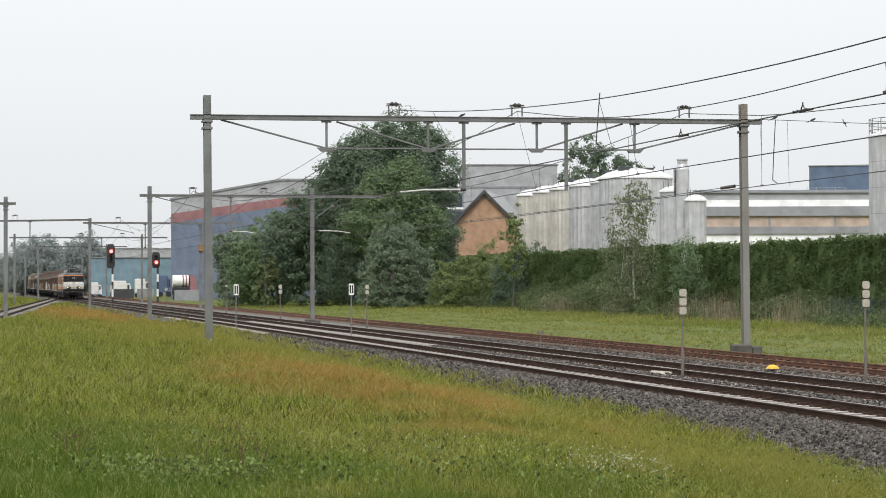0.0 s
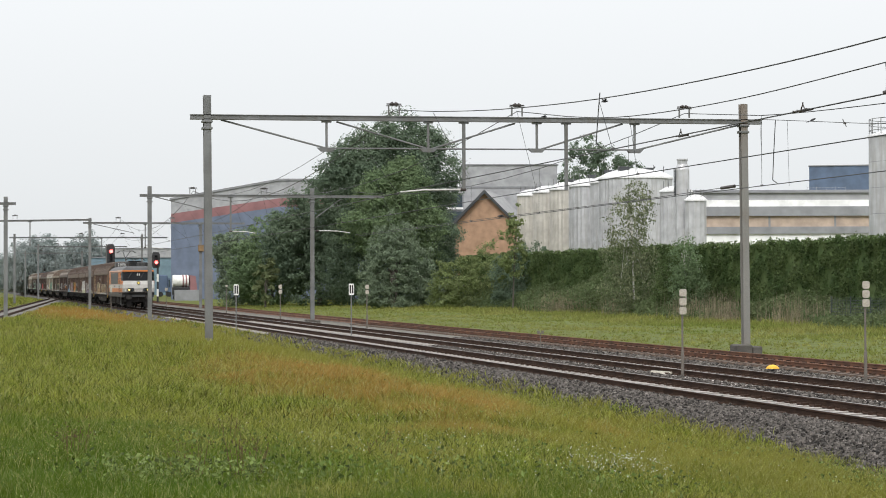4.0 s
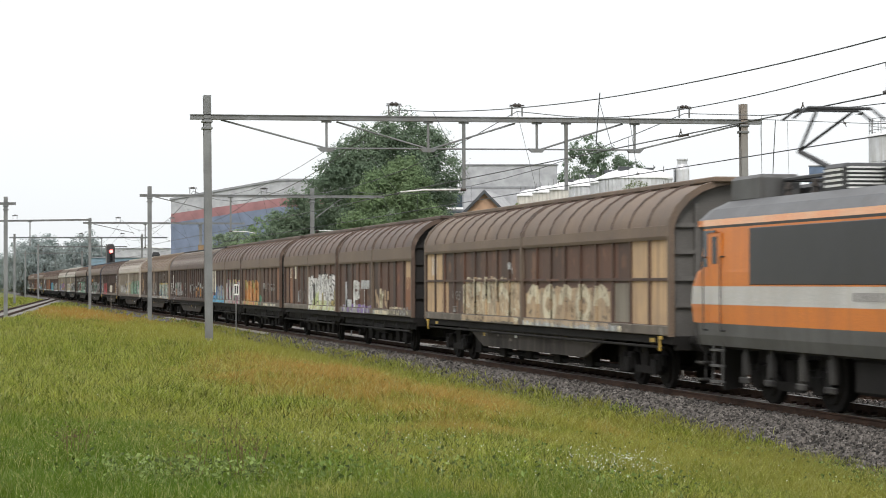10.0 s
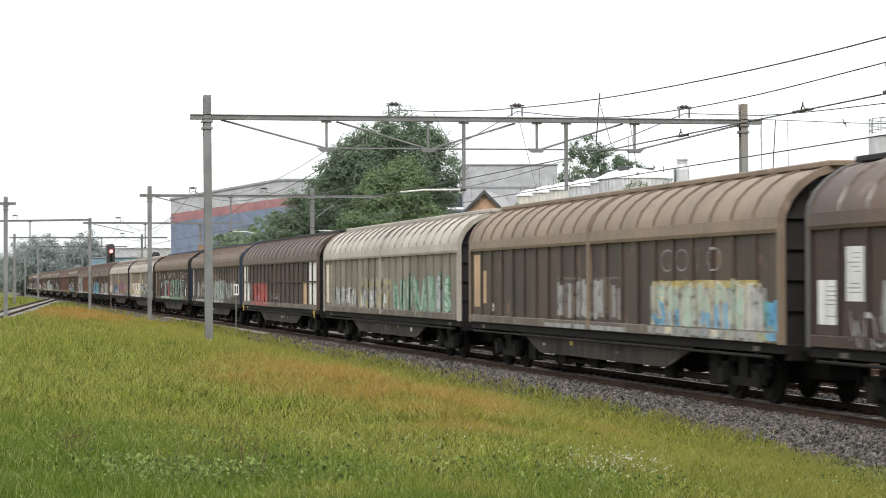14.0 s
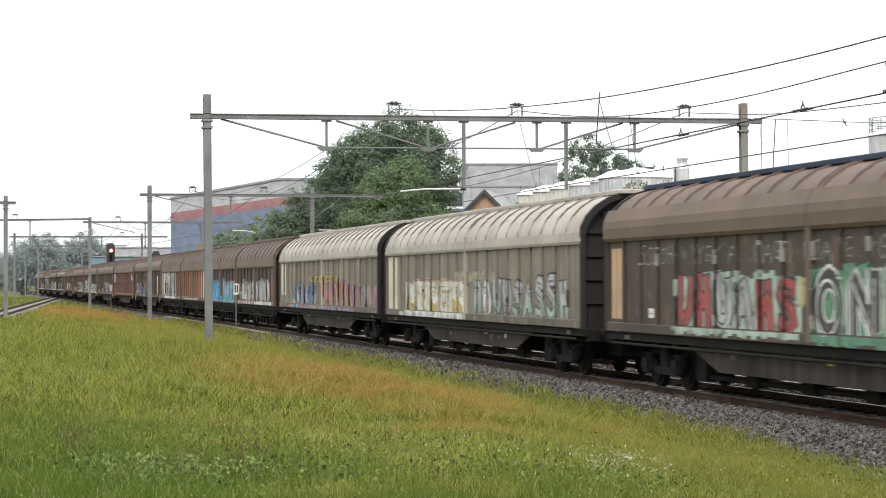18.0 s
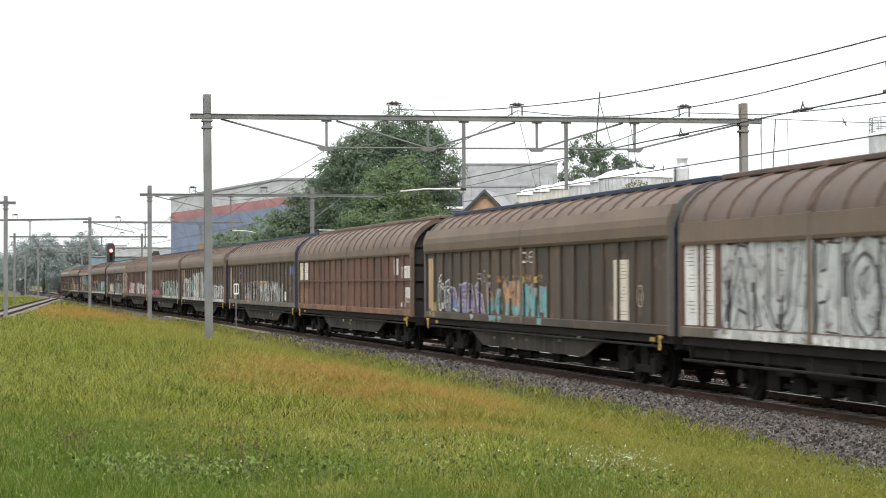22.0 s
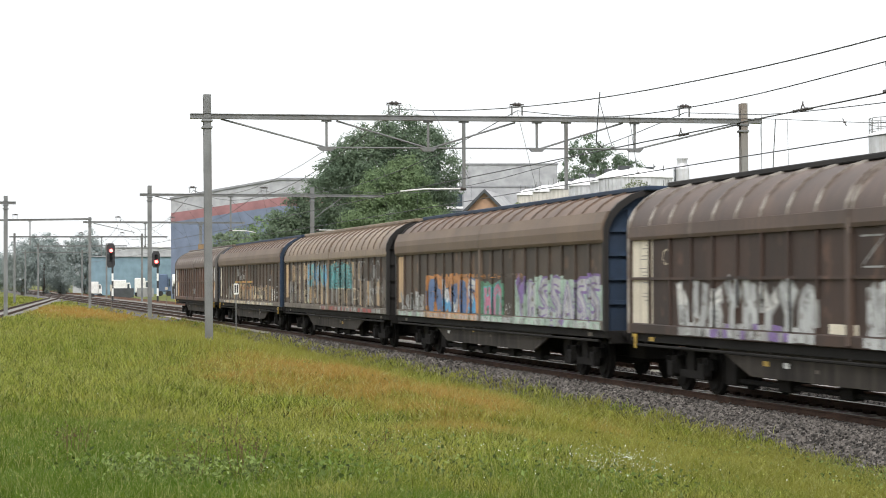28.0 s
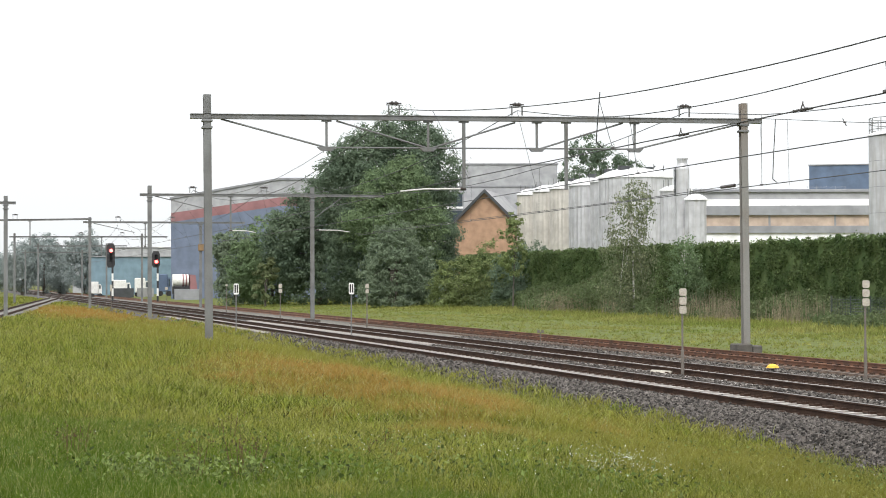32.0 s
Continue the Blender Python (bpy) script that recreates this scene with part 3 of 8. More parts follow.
def ladder_board(x, y, label, plates, height=2.2, foot=-0.25, frame_board=False):
    top = empty("track_board", x, y, 0, label, "track sign", "white boards beside the track")
    bm = B()
    rod(bm, (0, 0.05, foot), (0, 0.05, height - 0.02), 0.028, n=8)
    part("pole", bm, M["galv"] if frame_board else M["pole"], top)
    if not frame_board:
        bm = B()
        rod(bm, (0, 0.05, foot), (0, 0.05, foot + 0.75), 0.045, n=8)
        part("pole_sleeve", bm, M["pole"], top)
    for z0, z1, w in plates:
        bm = B()
        h = (z1 - z0)
        c = min(0.04, h * 0.15)
        prism(bm, [(-w / 2 + c, z0), (w / 2 - c, z0), (w / 2, z0 + c), (w / 2, z1 - c), (w / 2 - c, z1), (-w / 2 + c, z1), (-w / 2, z1 - c), (-w / 2, z0 + c)], -0.012, 0.012)
        part("plate", bm, M["white"] if frame_board else M["cream"], top)
    if frame_board:
        z0, z1, w = plates[0]
        for s in (-0.052, 0.052):
            bm = B()
            box(bm, s - 0.034, s + 0.034, -0.020, -0.0125, z0 + 0.08, z1 - 0.06)
            part("dark_field", bm, M["black"], top)
    return top


THREE = ((1.44, 1.635, 0.19), (1.67, 1.865, 0.19), (1.90, 2.09, 0.19))
ladder_board(2.52, 48.7, "three stacked cream plates on a thin pole between the tracks", THREE, 2.1)
ladder_board(6.71, 46.8, "three stacked cream plates on a thin pole beside the siding", tuple((a + 0.19, b + 0.19, w) for a, b, w in THREE), 2.28)
ladder_board(-2.35, 98.5, "white framed board on a grey pole by the track", ((1.68, 2.22, 0.25),), 2.22, foot=-0.1, frame_board=True)
ladder_board(1.75, 89.8, "white framed board on a grey pole by the track", ((1.72, 2.24, 0.24),), 2.24, frame_board=True)
ladder_board(5.6, 135.5, "two small white plates on a dark pole", ((1.88, 2.17, 0.24), (1.55, 1.82, 0.24)), 2.2)
ladder_board(6.1, 107.9, "two small white plates on a dark pole", ((1.93, 2.17, 0.19), (1.66, 1.88, 0.19)), 2.2)
ladder_board(6.3, 169.5, "small pale marker on a dark pole", ((1.95, 2.12, 0.18),), 2.1)
ladder_board(-2.4, 183.0, "small pale marker on a thin pole", ((1.5, 2.1, 0.22),), 2.1)
ladder_board(5.8, 216.0, "small pale marker on a thin pole", ((1.5, 1.8, 0.3),), 1.8)


def small_markers():
    top = empty("ground_marker", 5.94, 51.0, -0.24, "yellow dome marker on ballast", "track marker")
    bm = B()
    rod(bm, (0, 0, 0), (0, 0, 0.12), 0.06, n=8)
    part("stem", bm, M["black"], top)
    bm = B()
    bmesh.ops.create_uvsphere(bm, u_segments=14, v_segments=7, radius=0.19, matrix=Matrix.Translation((0, 0, 0.12)) @ Matrix.Diagonal((1, 1, 0.75, 1)))
    bmesh.ops.delete(bm, geom=[v for v in bm.verts if v.co.z < 0.119], context="VERTS")
    part("cap", bm, M["yellow"], top)
    bm = B()
    prism(bm, [(-0.28, 0.02), (0.3, 0.0), (0.28, 0.06), (-0.2, 0.1)], -0.5, 0.5)
    ob = part("rail_shield", bm, M["cream"])
    ob.matrix_basis = pose(2.72, 50.4, -0.18, 0, 0, 12)
    tagged(ob, "pale wooden cover plate lying between the tracks", "cover plate")
    bm = B()
    rod(bm, (0, 0, -0.3), (0, 0, 0.32), 0.02, n=6)
    box(bm, -0.13, -0.03, -0.015, 0.015, 0.28, 0.4)
    box(bm, 0.03, 0.13, -0.015, 0.015, 0.28, 0.4)
    ob = part("distance_marker", bm, M["pole"])
    ob.matrix_basis = pose(6.32, 74.8, 0)
    tagged(ob, "small rusty marker stake beside the siding", "track marker")


small_markers()


# ---- buildings behind the line ----
M.update({
    "tank": material("brushed_steel_tank", (0.55, 0.553, 0.57, 1), (0.485, 0.487, 0.505, 1), 0.35, 0.4, metal=0.3, streak=(0.40, 0.385, 0.375, 1), fine=1.0),
    "tank_warm": material("cream_steel_tank", (0.585, 0.555, 0.51, 1), (0.525, 0.50, 0.46, 1), 0.35, 0.45, metal=0.2, streak=(0.44, 0.405, 0.355, 1), fine=1.0),
    "tank_top": material("white_tank_top", (0.70, 0.70, 0.70, 1), (0.60, 0.60, 0.60, 1), 0.5, 0.5, fine=9),
    "brick": material("tan_brick_wall", (0.42, 0.265, 0.175, 1), (0.37, 0.235, 0.155, 1), 0.5, 0.9, fine=1.2),
    "slate": material("dark_roof_edge", (0.06, 0.065, 0.07, 1), None, 1, 0.7),
    "tiles": material("grey_roof_sheets", (0.27, 0.27, 0.27, 1), (0.22, 0.22, 0.22, 1), 0.5, 0.6, fine=1.5),
    "greyclad": material("light_grey_cladding", (0.35, 0.355, 0.37, 1), (0.32, 0.325, 0.34, 1), 0.15, 0.55, fine=0.8),
    "midclad": material("mid_grey_cladding", (0.26, 0.265, 0.28, 1), (0.23, 0.235, 0.25, 1), 0.15, 0.55, fine=0.8),
    "whiteclad": material("white_cladding", (0.88, 0.88, 0.88, 1), (0.84, 0.84, 0.84, 1), 0.3, 0.5, fine=0.8),
    "tanclad": material("beige_panel", (0.47, 0.37, 0.30, 1), (0.43, 0.34, 0.275, 1), 0.3, 0.8, fine=1.0),
    "blueclad": material("slate_blue_cladding", (0.10, 0.142, 0.225, 1), (0.09, 0.13, 0.205, 1), 0.1, 0.5, fine=0.6),
    "bluegrey": material("slate_blue_wall", (0.135, 0.165, 0.235, 1), (0.12, 0.15, 0.215, 1), 0.1, 0.55, fine=0.6),
    "redclad": material("dull_red_cladding", (0.26, 0.125, 0.13, 1), (0.23, 0.11, 0.115, 1), 0.1, 0.55, fine=0.6),
    # teal lightened and greyed so that its colour carries the distance haze
    "tealblue": material("haze_greyed_teal_cladding", (0.155, 0.235, 0.285, 1), (0.14, 0.215, 0.265, 1), 0.1, 0.55, fine=0.6),
    "glass": material("dark_glass", (0.05, 0.07, 0.085, 1), None, 1, 0.12),
    "fence": material("dark_fence", (0.05, 0.07, 0.06, 1), None, 2, 0.6),
})


def ring_wall(bm, r, z0, z1, n=48, flutes=0.0):
    lo, hi = [], []
    for i in range(n):
        a = 2 * math.pi * i / n
        rr = r - (flutes if i % 2 else 0)
        lo.append(bm.verts.new((rr * math.cos(a), rr * math.sin(a), z0)))
        hi.append(bm.verts.new((rr * math.cos(a), rr * math.sin(a), z1)))
    for i in range(n):
        bm.faces.new((lo[i], lo[(i + 1) % n], hi[(i + 1) % n], hi[i]))


def dome(bm, r, z, rise, n=40, lip=0.08):
    rows = []
    for rr, zz in ((r + lip, z - 0.1), (r + lip, z + 0.06), (r * 0.93, z + rise * 0.30), (r * 0.75, z + rise * 0.62), (r * 0.45, z + rise * 0.9), (r * 0.12, z + rise)):
        rows.append([bm.verts.new((rr * math.cos(2 * math.pi * i / n), rr * math.sin(2 * math.pi * i / n), zz)) for i in range(n)])
    for p, q in zip(rows, rows[1:]):
        for i in range(n):
            bm.faces.new((p[i], p[(i + 1) % n], q[(i + 1) % n], q[i]))
    bm.faces.new(rows[-1])
    for f in bm.faces:
        f.smooth = True


def tank(x, y, r, z, rise, label, fittings=(), skin="tank"):
    top = empty("storage_tank", x, y, -0.3, label, "storage tank", "steel tanks behind the hedge")
    bm = B()
    n = int(r * 2 * math.pi / 0.24) // 2 * 2
    ring_wall(bm, r, 0, z + 0.3, n, 0.06)
    part("shell", bm, M[skin], top)
    bm = B()
    dome(bm, r, z + 0.3, rise)
    part("domed_top", bm, M["tank_top"], top)
    for i, (fx, fy, w, h) in enumerate(fittings):
        bm = B()
        box(bm, fx - w / 2, fx + w / 2, fy - w / 2, fy + w / 2, z + 0.3 + rise * 0.35, z + 0.3 + rise * 0.6 + h, 0.04)
        rod(bm, (fx, fy, z + 0.3 + h), (fx + w, fy, z + rise + h), 0.07, n=6)
        part("top_fitting", bm, M["slate"], top)
    # rail round the top
    bm = B()
    for k in range(10):
        a = 2 * math.pi * k / 10
        rod(bm, (r * 0.8 * math.cos(a), r * 0.8 * math.sin(a), z + 0.3 + rise * 0.4), (r * 0.8 * math.cos(a), r * 0.8 * math.sin(a), z + 0.3 + rise * 0.5 + 0.7), 0.025, n=5)
    part("top_posts", bm, M["galv"], top)
    return top


tank(47.45, 218.9, 1.75, 12.1, 0.7, "narrow cream steel storage tank with white domed top", skin="tank_warm")
tank(47.6, 213.0, 1.8, 12.2, 0.75, "narrow cream steel storage tank with white domed top", skin="tank_warm")
tank(47.9, 207.0, 1.9, 12.25, 0.8, "narrow cream steel storage tank with white domed top", skin="tank_warm", fittings=((0.3, -0.3, 0.5, 0.6),))
tank(48.3, 200.3, 2.2, 12.3, 0.8, "pale fluted steel storage tank", ((0.2, 0, 0.6, 0.7),))
tank(48.8, 193.8, 2.4, 12.35, 0.8, "pale fluted steel storage tank", ((-0.6, 0, 0.7, 0.8),))
tank(48.5, 186.2, 3.6, 12.35, 1.0, "large pale fluted steel tank with white domed top", ((-1.6, -1.2, 0.9, 0.5), (0.8, -1.5, 0.7, 0.4)))
tank(47.7, 172.6, 1.45, 10.5, 0.5, "slim pale steel tank")
tank(47.3, 166.5, 0.95, 9.45, 0.5, "slim pale steel tank with white cap")


def stack_tower():
    top = empty("steel_chimney", 46.85, 168.6, -0.3, "slim steel chimney with a stepped head beside the tanks", "chimney")
    for r, a, b in ((0.62, 0, 12.55), (0.44, 13.05, 13.35), (0.50, 13.35, 13.5)):
        bm = B()
        rod(bm, (0, 0, a), (0, 0, b), r, n=20)
        part("flue", bm, M["tank"], top)
    bm = B()
    rod(bm, (0, 0, 12.55), (0, 0, 13.05), 0.62, 0.44, n=20)
    part("cone", bm, M["tank"], top)
    bm = B()
    for s in (-0.16, 0.16):
        rod(bm, (-0.72, s, 10.2), (-0.72, s, 12.6), 0.045, n=5)
    for k in range(8):
        rod(bm, (-0.72, -0.16, 10.3 + 0.3 * k), (-0.72, 0.16, 10.3 + 0.3 * k), 0.03, n=4)
    part("ladder", bm, M["slate"], top)


def silo():
    top = empty("tall_silo", 49.2, 130.0, -0.3, "tall pale grey silo with a railed roof", "silo")
    for k in range(7):
        bm = B()
        ring_wall(bm, 2.5, 1.83 * k, 1.83 * k + 1.80, 48)
        part("shell_ring", bm, M["tank"], top)
    bm = B()
    ring_wall(bm, 2.48, 0, 12.85, 48)
    part("inner_wall", bm, M["midclad"], top)
    bm = B()
    dome(bm, 2.5, 12.82, 0.5)
    part("roof", bm, M["tank_top"], top)
    bm = B()
    for k in range(16):
        a = 2 * math.pi * k / 16
        rod(bm, (2.45 * math.cos(a), 2.45 * math.sin(a), 12.8), (2.45 * math.cos(a), 2.45 * math.sin(a), 14.0), 0.03, n=5)
    for z in (13.2, 13.6, 14.0):
        for k in range(16):
            a, b = 2 * math.pi * k / 16, 2 * math.pi * (k + 1) / 16
            rod(bm, (2.45 * math.cos(a), 2.45 * math.sin(a), z), (2.45 * math.cos(b), 2.45 * math.sin(b), z), 0.025, n=5)
    part("railing", bm, M["galv"], top)


stack_tower()
silo()


def gable_house():
    top = empty("gable_house", 44.0, 227.0, -0.3, "tan brick building with a dark-edged gable roof", "house", turn=-23)
    w, eave, ridge, deep = 3.55, 9.4, 13.0, 14.0
    bm = B()
    prism(bm, [(-w, 0), (w, 0), (w, eave), (0, ridge), (-w, eave)], 0, deep)
    part("wall", bm, M["brick"], top)
    for s in (-1, 1):
        bm = B()
        prism(bm, [(0, ridge + 0.03), (0, ridge + 0.33), (s * (w + 0.7), eave - 0.38), (s * (w + 0.7), eave - 0.68)], -0.5, deep + 0.4)
        part("roof_slope", bm, M["tiles"], top)
        bm = B()
        prism(bm, [(0, ridge - 0.02), (0, ridge + 0.40), (s * (w + 0.75), eave - 0.33), (s * (w + 0.75), eave - 0.75)], -0.62, -0.503)
        part("verge_board", bm, M["slate"], top)
    bm = B()
    box(bm, -1.6, -0.4, -0.06, 0.3, 3.0, 4.6)
    part("window", bm, M["glass"], top)


def side_block():
    top = empty("glazed_stair_block", 40.6, 234.0, -0.3, "dark glazed stair block with pale frames", "building")
    bm = B()
    box(bm, -2.6, 2.6, 0, 6, 0, 13.2)
    part("wall", bm, M["midclad"], top)
    for z in (7.6, 9.6, 11.6):
        bm = B()
        box(bm, -2.4, 2.4, -0.08, 0.0, z, z + 1.5)
        part("window", bm, M["glass"], top)
        bm = B()
        box(bm, -2.5, 2.5, -0.16, -0.081, z - 0.25, z)
        part("rail", bm, M["whiteclad"], top)
    bm = B()
    box(bm, -2.7, -2.45, -0.2, 0.1, 0, 11.0)
    part("corner_post", bm, M["whiteclad"], top)


def clad_building(name, x, y, turn, w, deep, bands, label, ribs=0, roof="midclad", category="building", ribgap=3.0):
    """A box building whose front shows horizontal bands (z0, z1, material, proud)."""
    top = empty(name, x, y, -0.3, label, category, turn=turn)
    zt = max(b[1] for b in bands)
    bm = B()
    box(bm, 0.05, w - 0.05, 0.15, deep, 0, zt - 0.1)
    part("wall", bm, M[roof], top)
    for z0, z1, col, proud in bands:
        bm = B()
        box(bm, 0, w, -proud, 0.4, z0, z1)
        wall = part("wall_band", bm, M[col], top)
        if ribs:
            for i in range(int(w / ribs) + 1):
                bm = B()
                box(bm, min(i * ribs, w - 0.05), min(i * ribs + 0.06, w), -proud - 0.03, -proud, z0 + 0.02, z1 - 0.02)
                part("wall_rib", bm, M[col], wall)
        bm = B()
        box(bm, -0.02, 0.0, -proud, deep, z0, z1)
        part("side_band", bm, M[col], top)
    bm = B()
    box(bm, -0.15, w + 0.15, -0.25, deep + 0.1, zt, zt + 0.18)
    part("roof_edge", bm, M["midclad"], top)
    return top


gable_house()
side_block()
long_hall = clad_building("long_factory_hall", 60.0, 201.5, -13.5, 60, 30, ((0, 7.65, "whiteclad", 0.0), (7.65, 8.4, "midclad", 0.25), (8.4, 9.55, "tanclad", 0.0), (9.55, 10.55, "midclad", 0.3), (10.55, 11.25, "whiteclad", 0.1), (11.25, 12.0, "greyclad", 0.0)),
              "long low factory hall with white, grey and beige bands")
for k in range(8):
    bm = B()
    box(bm, 1.2 + 7.0 * k, 1.42 + 7.0 * k, -0.05, 0.0, 8.42, 9.53)
    part("mullion", bm, M["midclad"], long_hall)
bm = B()
for z in (12.38, 12.62):
    rod(bm, (12.7, 2.0, z), (16.8, 2.0, z), 0.018, n=5)
for k in range(5):
    rod(bm, (12.7 + 1.025 * k, 2.0, 11.85), (12.7 + 1.025 * k, 2.0, 12.75), 0.018, n=5)
part("roof_railing", bm, M["greyclad"], long_hall)
clad_building("roof_hall", 56.0, 222.0, -13.5, 34, 20, ((0, 12.7, "midclad", 0.0), (12.7, 13.0, "greyclad", 0.1)), "grey flat-roofed hall behind the factory")
clad_building("grey_factory_block", 54.6, 280.0, -12, 13.6, 16, ((0, 15.0, "greyclad", 0.0), (15.0, 19.4, "greyclad", 0.1)), "pale grey factory block", ribs=4.5)
clad_building("low_grey_hall", 45.0, 248.0, -12, 14, 12, ((0, 11.5, "midclad", 0.0), (11.5, 14.6, "greyclad", 0.15)), "low grey hall behind the brick house")
clad_building("blue_factory_block", 130.3, 330.0, -26, 40, 20, ((0, 17.0, "midclad", 0.0), (17.0, 22.9, "blueclad", 0.1)), "dark blue factory block", ribs=10.5)


def warehouse():
    top = empty("striped_warehouse", 15.6, 308.0, -0.3, "large warehouse in blue, red and grey bands", "warehouse", turn=-9)
    w, d = 44.0, 60.0
    rows = ((0.0, 0.0, 11.8, 14.3, "bluegrey"), (11.8, 14.3, 13.2, 15.6, "redclad"), (13.2, 15.6, 15.3, 18.3, "greyclad"))
    def at(u, a, b):
        return a + (b - a) * u
    half = 16.6
    for a0, b0, a1, b1, col in rows:
        bm = B()
        prism(bm, [(0, a0), (half, b0), (w, b0 if b0 else 0), (w, b1), (half, b1), (0, a1)], 0, 0.3)
        part("wall_band", bm, M[col], top)
    bm = B()
    prism(bm, [(0.02, 0), (w - 0.02, 0), (w - 0.02, 18.2), (half, 18.2), (0.02, 15.2)], 0.3, d)
    part("hall", bm, M["greyclad"], top)
    bm = B()
    prism(bm, [(-0.2, 15.3), (half, 18.3), (w + 0.2, 18.3), (w + 0.2, 18.6), (half, 18.6), (-0.2, 15.6)], -0.2, d)
    part("roof", bm, M["midclad"], top)


warehouse()
clad_building("teal_storage_hall", 10.5, 420.0, -4, 42, 20, ((0, 7.9, "tealblue", 0.0),), "low teal blue storage hall far off", ribs=3.0, roof="tealblue")
clad_building("far_grey_hall", 12.0, 520.0, -4, 60, 20, ((0, 11.5, "greyclad", 0.0),), "far pale grey hall")


def far_vehicles():
    """Trucks, vans and a tanker parked behind low walls before the far hall."""
    def wheels(top, places):
        for wx in places:
            for wy in (-1.1, 1.1):
                bm = B()
                disc(bm, (wx, wy, 0.45), 0.45, 0.28, "y", 14)
                part("wheel", bm, M["black"], top)

    for x, y, col, long, tall in ((6.9, 368, "white", 2.2, 3.0), (11.0, 366, "white", 3.2, 3.3), (14.8, 364, "white", 2.4, 3.4), (18.6, 362, "blueclad", 2.4, 3.9)):
        kind = "truck" if tall > 3.2 else "van"
        top = empty("parked_" + kind, x, y, land(x, y), ("white" if col == "white" else "dark blue") + " " + kind + " parked before a far hall", kind, "parked vehicles")
        bm = B()
        box(bm, 0, long * 0.72, -1.2, 1.2, 0.8, tall, 0.12)
        part("cargo_box", bm, M[col], top)
        bm = B()
        prism(bm, [(long * 0.73, 0.5), (long, 0.5), (long, 1.6), (long * 0.93, tall * 0.85), (long * 0.73, tall * 0.85)], -1.15, 1.15)
        cab = part("cab", bm, M[col], top)
        bm = B()
        box(bm, long * 0.78, long * 0.9, -1.17, -1.13, 1.7, tall * 0.78)
        part("cab_window", bm, M["glass"], cab)
        wheels(top, (long * 0.2, long * 0.85))
    # a tanker with a round barrel before the warehouse
    top = empty("parked_tanker", 14.6, 296, land(14.6, 296), "white road tanker with red bands beside a warehouse", "truck", "parked vehicles")
    bm = B()
    disc(bm, (1.15, 0, 2.85), 0.9, 2.3, "x", 24)
    tank = part("tank_barrel", bm, M["white"], top)
    for x in (1.5, 1.95):
        bm = B()
        disc(bm, (x, 0, 2.85), 0.912, 0.22, "x", 24)
        part("red_band", bm, M["redclad"], tank, "dull red band")
    bm = B()
    box(bm, 0, 2.5, -0.9, 0.9, 0.8, 1.95, 0.05)
    part("chassis", bm, M["black"], top)
    bm = B()
    prism(bm, [(2.45, 0.6), (3.5, 0.6), (3.5, 1.8), (3.25, 3.6), (2.45, 3.7)], -1.1, 1.1)
    part("cab", bm, M["redclad"], top, "dull red cab")
    wheels(top, (0.6, 1.7, 3.0))
    # low walls in front of them
    for x0, x1, y, col, label in ((9.9, 14.0, 357, "slate", "low dark storage wall before parked vehicles"), (14.5, 18.4, 292, "midclad", "low grey wall before a parked tanker"), (14.6, 17.5, 357, "tiles", "low pale wall before parked vehicles")):
        bm = B()
        box(bm, x0, x1, y, y + 0.4, -0.6, 1.3, 0.03)
        tagged(part("low_wall", bm, M[col]), label, "wall", kind="structure")


far_vehicles()


# ---- plants ----
M.update({
    # distance haze is mixed into the oak and mid green leaf colours
    "leaf_dark": leaf_material("haze_greyed_oak_leaves", (0.118, 0.165, 0.112, 1), (0.16, 0.21, 0.138, 1), 0.25, island=0.2),
    "leaf_mid": leaf_material("mid_green_leaves", (0.15, 0.215, 0.11, 1), (0.19, 0.255, 0.135, 1), 0.25, island=0.2),
    "leaf_grey": leaf_material("grey_green_willow_leaves", (0.175, 0.225, 0.15, 1), (0.205, 0.255, 0.17, 1), 0.3, island=0.18),
    "leaf_light": leaf_material("light_green_leaves", (0.15, 0.18, 0.09, 1), (0.19, 0.22, 0.11, 1), 0.4, island=0.2),
    "leaf_hedge": leaf_material("ivy_hedge_leaves", (0.070, 0.110, 0.042, 1), (0.118, 0.158, 0.064, 1), 0.7, island=0.5),
    "leaf_birch": leaf_material("birch_leaves", (0.14, 0.17, 0.09, 1), (0.20, 0.22, 0.13, 1), 0.7),
    "leaf_bush": leaf_material("bright_bush_leaves", (0.165, 0.21, 0.08, 1), (0.21, 0.25, 0.11, 1), 0.5, island=0.25),
    # far leaves take the haze into their pale grey colour
    "leaf_far": leaf_material("haze_paled_far_leaves", (0.275, 0.32, 0.31, 1), (0.305, 0.34, 0.33, 1), 0.12, island=0.03),
    "leaf_bramble": leaf_material("bramble_leaves", (0.10, 0.14, 0.062, 1), (0.145, 0.172, 0.085, 1), 0.35, island=0.3),
    "leaf_weed": leaf_material("weed_leaves", (0.10, 0.15, 0.035, 1), (0.19, 0.235, 0.085, 1), 0.8, island=0.7),
    "reed": leaf_material("dry_reeds", (0.31, 0.26, 0.19, 1), (0.24, 0.215, 0.14, 1), 0.5),
    "bark": material("grey_bark", (0.11, 0.095, 0.08, 1), (0.07, 0.06, 0.05, 1), 2, 0.9, bump=0.5),
    "birchbark": material("white_birch_bark", (0.55, 0.54, 0.50, 1), (0.12, 0.11, 0.10, 1), 4, 0.8, spread=(0.5, 0.62)),
    "dock": material("dry_dock_seeds", (0.12, 0.06, 0.03, 1), (0.075, 0.04, 0.022, 1), 8, 0.8),
    "flower": material("white_petals", (0.75, 0.75, 0.70, 1), None, 3, 0.7, island=0.2),
})


